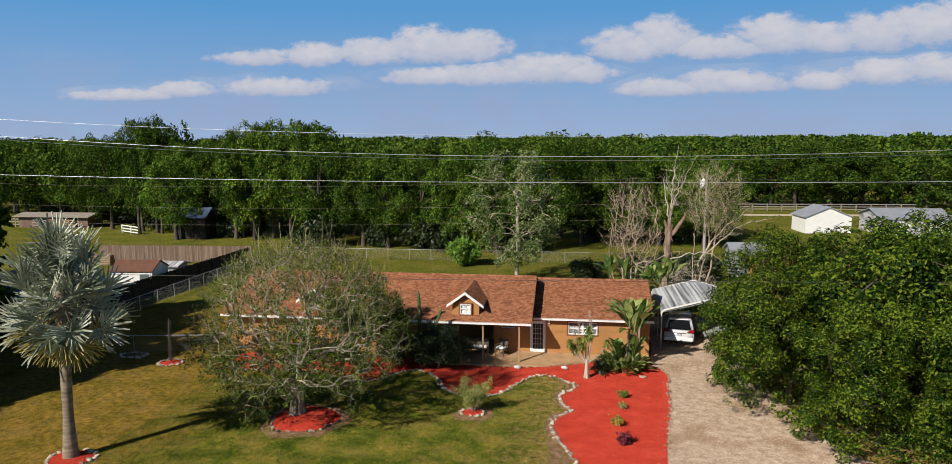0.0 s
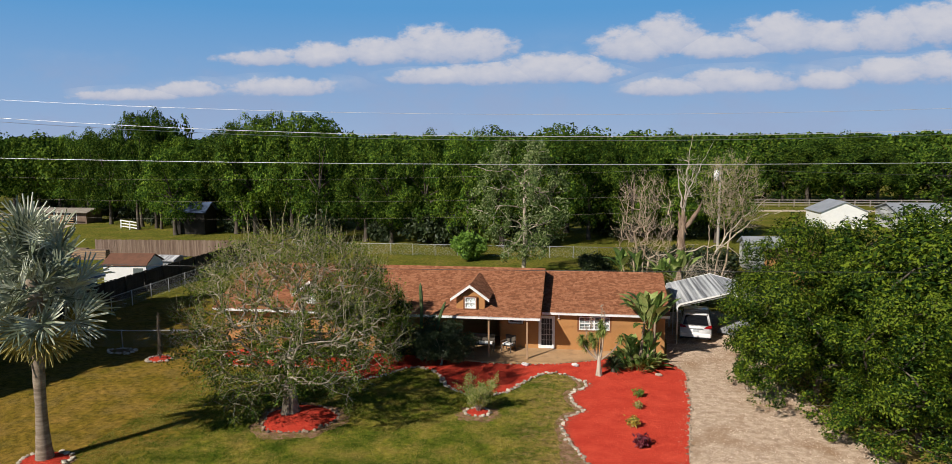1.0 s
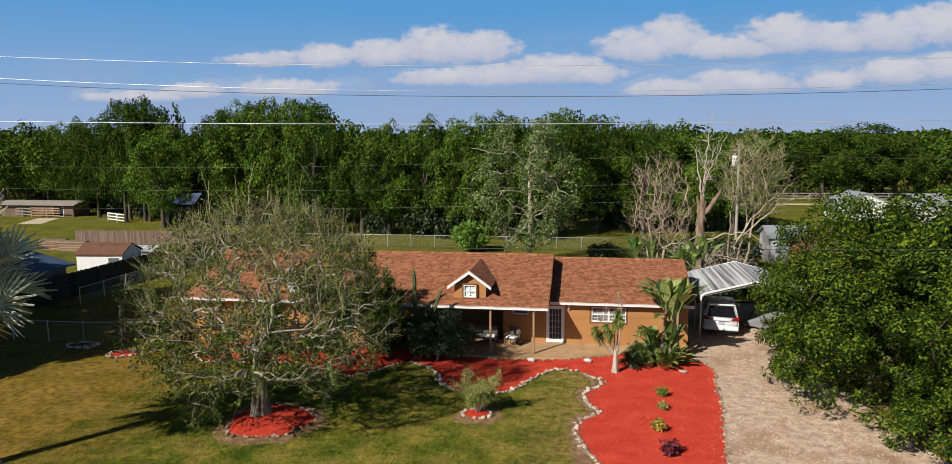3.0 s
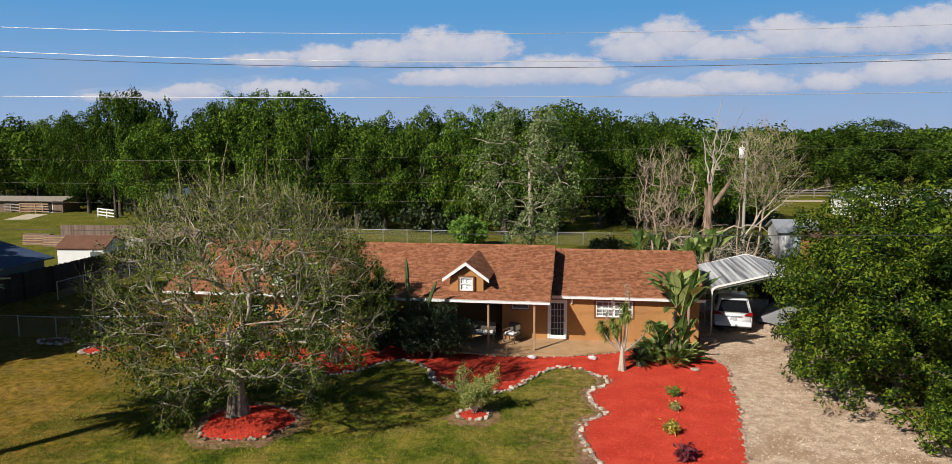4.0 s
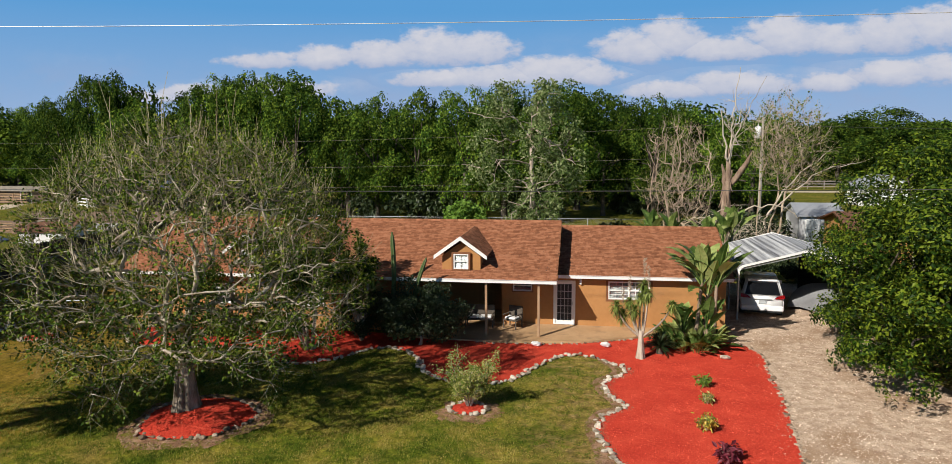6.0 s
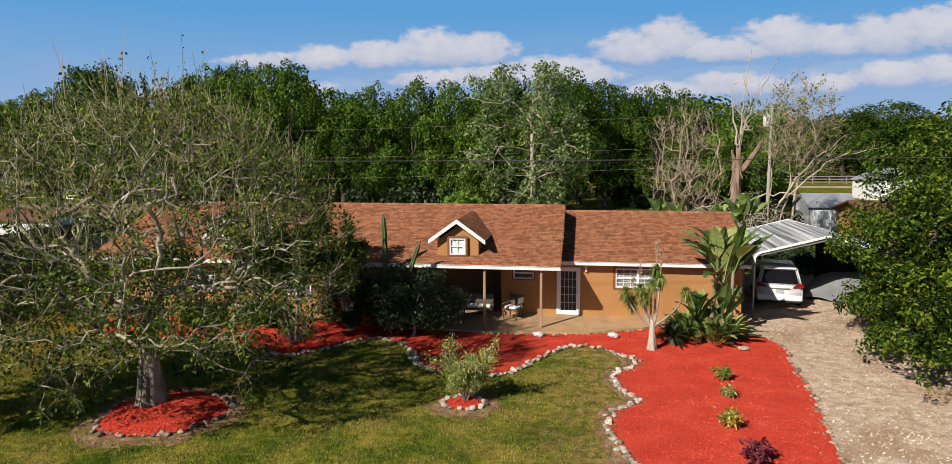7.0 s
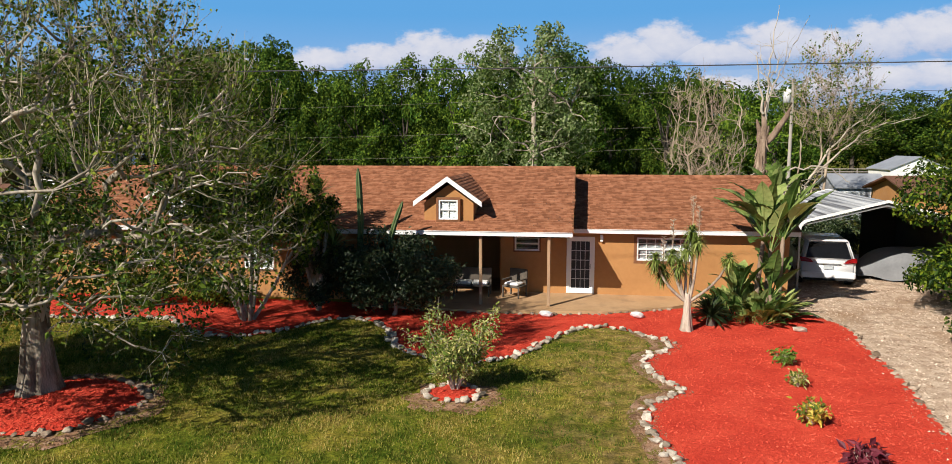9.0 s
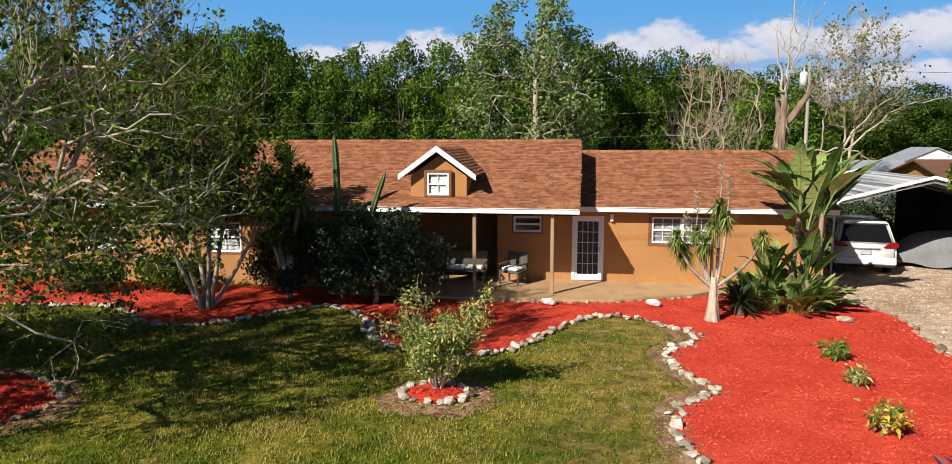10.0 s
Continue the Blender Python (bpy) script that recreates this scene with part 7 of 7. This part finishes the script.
def dead_tree():
    r = np.random.default_rng(131)
    t = thing("dead_tree", "dead tree with a broken pale trunk and long bare limbs", "dead tree", at=(9.35, 57.4, 0))
    V, F = fluted_trunk(r, 5.6, 0.33, 0.23, 5, (0.25, 0.2))
    part("trunk", mesh_np("trunk", V, F, M["bark_dead"], True), t, "peeling brown broken trunk")
    # broken crown of the trunk: splintered stubs and one thick snapped limb
    for e, ra in (((0.3, 0.25, 7.6), 0.17), ((-0.1, 0.3, 6.7), 0.15), ((0.55, 0.2, 6.4), 0.15), ((1.75, 0.3, 7.55), 0.19)):
        s0 = np.array([0.22, 0.2, 4.9])
        kk = np.linspace(0, 1, 6)[:, None]
        pt = s0 + (np.array(e) - s0) * kk + np.array([0, 0, -0.12]) * np.sin(np.pi * kk) + 0.06 * r.normal(size=(6, 3))
        part("snapped_limb", mesh_np("snapped_limb", *tubes([(pt, ra * np.array([1.2, 1.1, 1.0, 0.95, 0.8, 0.3]))], 8), M["bark_dead"], True), t, "splintered brown stub")
    # loose strips of bark
    for _ in range(46):
        a, z0, L = r.random() * 6.28, 0.6 + 5.2 * r.random(), 0.4 + 0.8 * r.random()
        k0 = np.array([0.27 * math.cos(a) + 0.045 * z0, 0.27 * math.sin(a) + 0.035 * z0, z0])
        o = np.array([math.cos(a), math.sin(a), 0])
        part("bark_strip", mesh_np("bark_strip", *tubes([(np.array([k0, k0 + o * 0.03 + np.array([0, 0, -L * 0.5]), k0 + o * (0.10 + 0.12 * r.random()) + np.array([0, 0, -L])]), [0.035, 0.05, 0.012])], 4), M["bark_dead"]), t)
    # two long bleached leaders and low side limbs
    for pts, ra in (([(0.3, 0.2, 5.6), (0.35, 0.3, 8.0), (0.55, 0.4, 10.5), (0.85, 0.5, 13.0)], 0.065), ([(0.35, 0.25, 7.0), (0.9, 0.3, 9.0), (1.7, 0.4, 10.8), (2.5, 0.5, 12.4)], 0.055),
                    ([(0.2, 0.1, 7.0), (-0.1, 0.1, 8.6), (-0.25, 0.1, 10.4)], 0.08), ([(0.2, -0.1, 3.2), (1.6, -0.4, 3.9), (3.4, -0.5, 4.0), (4.8, -0.4, 3.2)], 0.07), ([(-0.1, 0, 2.6), (-1.4, -0.2, 3.2), (-2.6, -0.3, 2.9)], 0.06)):
        p = smooth_loop(pts, 5, False)
        p[1:-1] += 0.05 * r.normal(size=(len(p) - 2, 3))
        part("limb", mesh_np("limb", *tubes([(p, ra * np.linspace(1, 0.25, len(p)))], 7), M["twig"], True), t, "bleached grey limb")
    goal = blob_points(r, (0.6, 0.4, 9.3), (1.1, 0.9, 2.2), 34) + blob_points(r, (0.6, -0.2, 2.6), (3.0, 1.4, 1.5), 60)
    ch, ends = reach(r, np.array([[0.1, 0.0, 2.0], [0.15, 0.1, 3.4], [0.22, 0.15, 4.8], [0.3, 0.2, 6.2]]), goal, 0.012, 0.42)
    part("twig_cluster", mesh_np("twig_cluster", *tubes(ch[1:] + twig_sprays(ends, 3, 0.8, 0.009, r, 0.3, 0.8), 4), M["twig"]), t, "bare grey twigs")["kind"] = "stuff"
    return t


dead_tree()


def bare_growth(name, x, y, stems, goal, r, label, thin, mat, sprays=4, twig=0.8, leafy=0.0, limbs=()):
    """Bare stems from the ground that share the places to reach; a few last leaves at the ends."""
    t = thing(name, label, "brush", at=(x, y, 0))
    goal = np.array(goal)
    feet = np.array(stems, float)
    near = np.argmin(np.linalg.norm(goal[:, None, :2] - feet[None, :, :2] - feet[None, :, 2:4], axis=2), axis=1)
    tw = []
    for k, (fx, fy, lx, ly) in enumerate(feet):
        mine = list(goal[near == k])
        if not mine:
            continue
        stem = np.array([[fx, fy, 0], [fx + 0.15 * lx, fy + 0.15 * ly, 0.7], [fx + 0.3 * lx, fy + 0.3 * ly, 1.5], [fx + 0.5 * lx, fy + 0.5 * ly, 2.4]])
        ch, ends = reach(r, stem, mine, thin, 0.46)
        for c in ch[:1]:
            part("stem", mesh_np("stem", *tubes([c], 6), M[mat], True), t, "bare grey stem")
        tw += ch[1:] + twig_sprays(ends, sprays, twig, 0.008, r, 0.7, 0.5)
    for pts, ra in limbs:
        p = smooth_loop(pts, 5, False)
        p[1:-1] += 0.06 * r.normal(size=(len(p) - 2, 3))
        part("limb", mesh_np("limb", *tubes([(p, ra * np.linspace(1, 0.2, len(p)))], 7), M["twig"], True), t, "long bleached limb")
        tw += twig_sprays([(q, unit(p[-1] - p[0])) for q in p[5:]], 2, 0.9, 0.010, r, 0.3, 0.9)
    part("twig_cluster", mesh_np("twig_cluster", *tubes(tw, 3), M[mat]), t, "fine bare twigs")["kind"] = "stuff"
    if leafy:
        part("foliage", mesh_np("foliage", *twig_leaves([np.array(p[0]) for p in tw], 4, 0.15, 0.09, r, keep=leafy), M["leaf_fig"]), t, "few yellow green leaves")
    return t


r13 = np.random.default_rng(132)
bare_growth("bare_thicket", 6.6, 60.0, [(-1.2, 0, -1.2, 0), (-0.5, 0.6, -0.4, 0), (0.3, -0.4, 0.5, 0), (1.0, 0.4, 1.0, 0), (0.1, 0.9, 0.2, 0.6), (-1.6, -0.3, -2.0, -0.3)], blob_points(r13, (0.1, 0, 5.2), (2.7, 1.8, 4.6), 340), r13,
            "thicket of bare grey stems behind the house", 0.0105, "twig_brown")
bare_growth("bare_tree", 12.2, 58.2, [(0, 0, 0.6, 0), (0.5, 0.5, 1.4, 0.3), (-0.3, 0.2, -0.2, 0.3)], blob_points(r13, (1.3, 0.6, 7.8), (2.7, 2.0, 3.4), 340), r13,
            "bare pale branched tree with a few last yellow leaves", 0.0070, "twig_brown", 5, 0.9, 0.35,
            [([(0.0, 0, 2.6), (0.9, -0.3, 4.6), (2.4, 0.3, 6.2), (4.3, 1.2, 7.6)], 0.085), ([(0.1, -0.2, 3.3), (1.8, 0.0, 4.9), (3.8, 0.5, 6.3), (6.2, 0.8, 6.8)], 0.07)])
bare_growth("bare_thicket", 10.6, 55.4, [(-0.9, 0, -1.0, 0), (0.6, 0, 0.8, 0), (1.8, 0.3, 1.5, 0)], blob_points(r13, (0.4, 0, 1.5), (2.8, 1.2, 1.4), 90, 0.3), r13, "low tangle of dead grey branches", 0.009, "twig", 4, 0.7)
for k, (x, y, s) in enumerate(((2.6, 64.5, 1.0), (10.6, 64.0, 1.4), (13.5, 65.0, 1.4), (7.5, 66.0, 1.2))):
    cl = crown_clumps(r13, 1.7, 1.5, 0.0, 2.4, 14, (0.5, 0.8), 0.4)
    t = thing("undergrowth_bush", "dark green undergrowth bush behind the house", "bush", "undergrowth behind the house", at=pose(x, y, -0.30) @ Matrix.Diagonal((s, s, s, 1)))
    part("foliage", mesh_np("foliage", *clump_leaves(cl, 2600, 0.24, 0.13, r13), M["leaf_dark"]), t)

# ---- sheds and neighbours ----
def gable_building(name, x0, x1, y0, y1, eave, ridge, along, wall, roof, label, category, over=0.25, door=None, turn=0.0):
    """A small gabled building with wall panels, roof slabs, end trims and a door."""
    cx, cy = (x0 + x1) / 2, (y0 + y1) / 2
    t = thing(name, label, category, at=pose(cx, cy, 0, 0, 0, turn))
    hx, hy = (x1 - x0) / 2, (y1 - y0) / 2
    if along == "x":
        prof = [(-hy, 0), (hy, 0), (hy, eave), (0, ridge), (-hy, eave)]
        part("wall", prism_mesh("wall", prof, "x", -hx, hx, M[wall]), t)
        sl = (ridge - eave) / hy
        for s in (-1, 1):
            pr = [(0, ridge + 0.12), (s * (hy + over), eave - over * sl + 0.12), (s * (hy + over), eave - over * sl + 0.02), (0, ridge + 0.02)]
            part("roof", prism_mesh("roof", pr, "x", -hx - over, hx + over, M[roof]), t)
    else:
        prof = [(-hx, 0), (hx, 0), (hx, eave), (0, ridge), (-hx, eave)]
        part("wall", prism_mesh("wall", prof, "y", -hy, hy, M[wall]), t)
        sl = (ridge - eave) / hx
        for s in (-1, 1):
            pr = [(0, ridge + 0.12), (s * (hx + over), eave - over * sl + 0.12), (s * (hx + over), eave - over * sl + 0.02), (0, ridge + 0.02)]
            part("roof", prism_mesh("roof", pr, "y", -hy - over, hy + over, M[roof]), t)
    if door:
        dx, dw, dh, mt = door
        part("door", box_mesh("door", dx - dw / 2, dx + dw / 2, -hy - 0.03, -hy + 0.02, 0.05, dh, M[mt], 0.01), t)
        part("door_frame", box_mesh("door_frame", dx - dw / 2 - 0.08, dx + dw / 2 + 0.08, -hy - 0.02, -hy + 0.01, 0.0, dh + 0.08, M["white"]), t)
    return t


gable_building("metal_shed", 17.0, 20.2, 67.4, 71.2, 2.3, 3.05, "x", "sheet_white", "sheet_grey", "weathered pale shed with a bluish metal roof", "shed", door=(-0.6, 0.9, 1.95, "curtain"))
gable_building("barn", 17.2, 24.5, 56.4, 62.0, 2.65, 3.35, "x", "stucco", "shingle_bed", "tan outbuilding with a brown shingle roof behind the carport", "outbuilding", 0.4, door=(1.2, 2.4, 2.2, "dark"))
gable_building("white_barn", 33.4, 39.8, 101.2, 106.0, 2.3, 3.65, "y", "white", "sheet_grey", "white metal barn with a grey roof in the pasture", "barn", 0.2, turn=6)
gable_building("pale_barn", 43.0, 52.0, 99.0, 107.0, 2.4, 3.4, "x", "sheet_white", "sheet_grey", "long pale barn with a grey metal roof", "barn", 0.3)
gable_building("white_shed", -39.3, -35.5, 52.5, 55.3, 2.15, 2.85, "x", "white", "shingle_bed", "white garden shed with a brown shingle roof", "shed", 0.12, door=(1.2, 0.9, 1.9, "teal_wall"), turn=5)
gable_building("lean_shed", -38.6, -36.0, 57.6, 59.4, 1.7, 1.95, "x", "galv", "sheet_white", "low shed with a white metal roof by the fence", "shed", 0.25)
gable_building("neighbour_house", -46.5, -35.9, 39.0, 47.2, 2.35, 3.7, "y", "teal_wall", "blue_roof", "grey green neighbouring house with a blue roof in shade", "house", 0.45, door=(3.2, 0.9, 2.0, "dark"))
gable_building("stable", -86.0, -74.0, 95.5, 99.0, 1.8, 2.15, "x", "fence_wood", "rail_wood", "long weathered wooden stable with a low roof", "stable", 0.6, door=(3.5, 1.6, 1.6, "dark"))
gable_building("blue_shelter", -53.5, -49.0, 86.0, 89.0, 3.2, 4.2, "x", "dark", "blue_roof", "dark shelter with a blue sheet roof among the trees", "shelter", 0.4)


# ---- fences ----
def board_fence(name, x0, y0, x1, y1, h, mat, label, step=0.15):
    t = thing(name, label, "fence")
    L = math.hypot(x1 - x0, y1 - y0)
    ang = math.degrees(math.atan2(y1 - y0, x1 - x0))
    base = pose(x0, y0, 0, 0, 0, ang)
    r = np.random.default_rng(int(L * 10))
    shapes = [box_mesh("board", 0, step * 0.94, -0.01, 0.01, 0.03, h * k, mat) for k in (0.98, 1.0, 1.015)]
    n = min(int(L / step), 290)
    for i in range(n):
        part("board", shapes[int(r.integers(0, 3))], t, at=base @ pose(i * L / n, 0.006 * r.normal(), 0, 0, 0, 0))
    for z in (0.35, h * 0.55, h - 0.25):
        part("rail", box_mesh("rail", 0, L, 0.012, 0.06, z - 0.04, z + 0.04, mat), t, at=base)
    for i in range(int(L / 2.4) + 1):
        part("post", box_mesh("post", -0.05, 0.05, 0.06, 0.16, 0, h * 0.97, mat), t, at=base @ pose(min(i * 2.4, L), 0, 0))
    return t


board_fence("board_fence", -52.0, 68.3, -34.3, 69.6, 1.85, M["fence_wood"], "weathered brown board fence behind the neighbour's yard")
board_fence("dark_fence", -34.2, 68.6, -35.5, 41.5, 1.85, M["fence_dark"], "board fence along the side yard, shade put into its colour")


def chain_fence(pts, h, label, step=2.4, mesh=True):
    t = thing("chain_link_fence", label, "fence")
    post = mesh_np("post", *tubes([(np.array([[0, 0, 0], [0, 0, h], [0, 0, h + 0.05]]), [0.032, 0.032, 0.012])], 8), M["galv"], True)
    for (x0, y0), (x1, y1) in zip(pts, pts[1:]):
        L = math.hypot(x1 - x0, y1 - y0)
        n = max(1, round(L / step))
        for i in range(n + 1):
            part("post", post, t, at=(x0 + (x1 - x0) * i / n, y0 + (y1 - y0) * i / n, 0))
        for z in (h - 0.02,):
            part("top_rail", mesh_np("top_rail", *tubes([(np.array([[x0, y0, z], [x1, y1, z]]), [0.024, 0.024])], 6), M["galv"], True), t)
        if mesh:
            d = np.array([x1 - x0, y1 - y0, 0]) / L
            w = []
            s = 0.16
            for k in range(int(L / s)):
                for dirn in (1, -1):
                    a = k * s
                    b = a + dirn * (h - 0.06)
                    z0, z1 = 0.04, h - 0.02
                    if b > L:
                        z1, b = z0 + (L - a), L
                    if b < 0:
                        z1, b = z0 + a, 0
                    if z1 - z0 > 0.05:
                        w.append((np.array([[x0 + d[0] * a, y0 + d[1] * a, z0], [x0 + d[0] * b, y0 + d[1] * b, z1]]), [0.0035, 0.0035]))
            o = part("wire_mesh", mesh_np("wire_mesh", *tubes(w, 3), M["galv"]), t, "woven wire mesh")
            o["kind"] = "stuff"
    return t


chain_fence([(-33.2, 36.8), (-26.6, 36.9), (-22.0, 37.6), (-20.6, 38.6)], 1.15, "low chain link fence between side yard and back")
chain_fence([(-33.2, 45.0), (-33.0, 57.0), (-32.6, 66.5)], 1.2, "low chain link fence beside the dark board fence")
chain_fence([(-32.0, 73.0), (-12.0, 73.0), (8.0, 73.0)], 1.25, "low chain link fence along the back lawn")


def rail_fence(x0, y0, x1, y1, h, n_rail, mat, label):
    t = thing("rail_fence", label, "fence")
    L = math.hypot(x1 - x0, y1 - y0)
    base = pose(x0, y0, 0, 0, 0, math.degrees(math.atan2(y1 - y0, x1 - x0)))
    for i in range(int(L / 2.6) + 1):
        part("post", box_mesh("post", -0.07, 0.07, -0.07, 0.07, 0, h, mat), t, at=base @ pose(min(i * 2.6, L), 0, 0))
    for k in range(n_rail):
        z = h * (k + 0.8) / n_rail
        part("rail", box_mesh("rail", 0, L, -0.03, 0.03, z - 0.07, z + 0.07, mat), t, at=base)
    return t


rail_fence(18.0, 131.0, 62.0, 133.0, 1.35, 3, M["rail_wood"], "grey wooden rail fence across the pasture")
rail_fence(-80.0, 94.4, -75.2, 94.2, 1.45, 4, M["wood_post"], "closed pale timber gate before the stable")
rail_fence(-100.0, 99.0, -80.3, 94.8, 1.3, 3, M["rail_wood"], "pale wooden rail fence by the stable")
rail_fence(-65.0, 91.0, -61.0, 88.8, 1.25, 3, M["white"], "short white rail fence in the paddock")
sheet("sand_lane", np.array([(14, 122.5), (60, 124.5), (110, 126), (110, 129.5), (60, 127.5), (14, 125.0)]), 0.02, M["lane"], "pale sand lane across the pasture", "lane")
sheet("side_path", np.array([(-75.4, 86.4), (-72.2, 87.0), (-74.8, 93.6), (-78.0, 93.4)]), 0.02, M["lane"], "pale path in the neighbour's yard", "path")


def log_pile(x, y):
    t = thing("timber_stack", "stack of brown timber and boards in the neighbour's yard", "timber stack", at=(x, y, 0))
    for k in range(9):
        part("board", box_mesh("board", -1.5, 1.5, -0.5 + 0.02 * k, 0.5 - 0.03 * k, 0.12 * k, 0.12 * k + 0.1, M["wood_post"] if k % 2 else M["fence_wood"]), t)
    return t


log_pile(-53.6, 67.2)
log_pile(-50.6, 66.4)
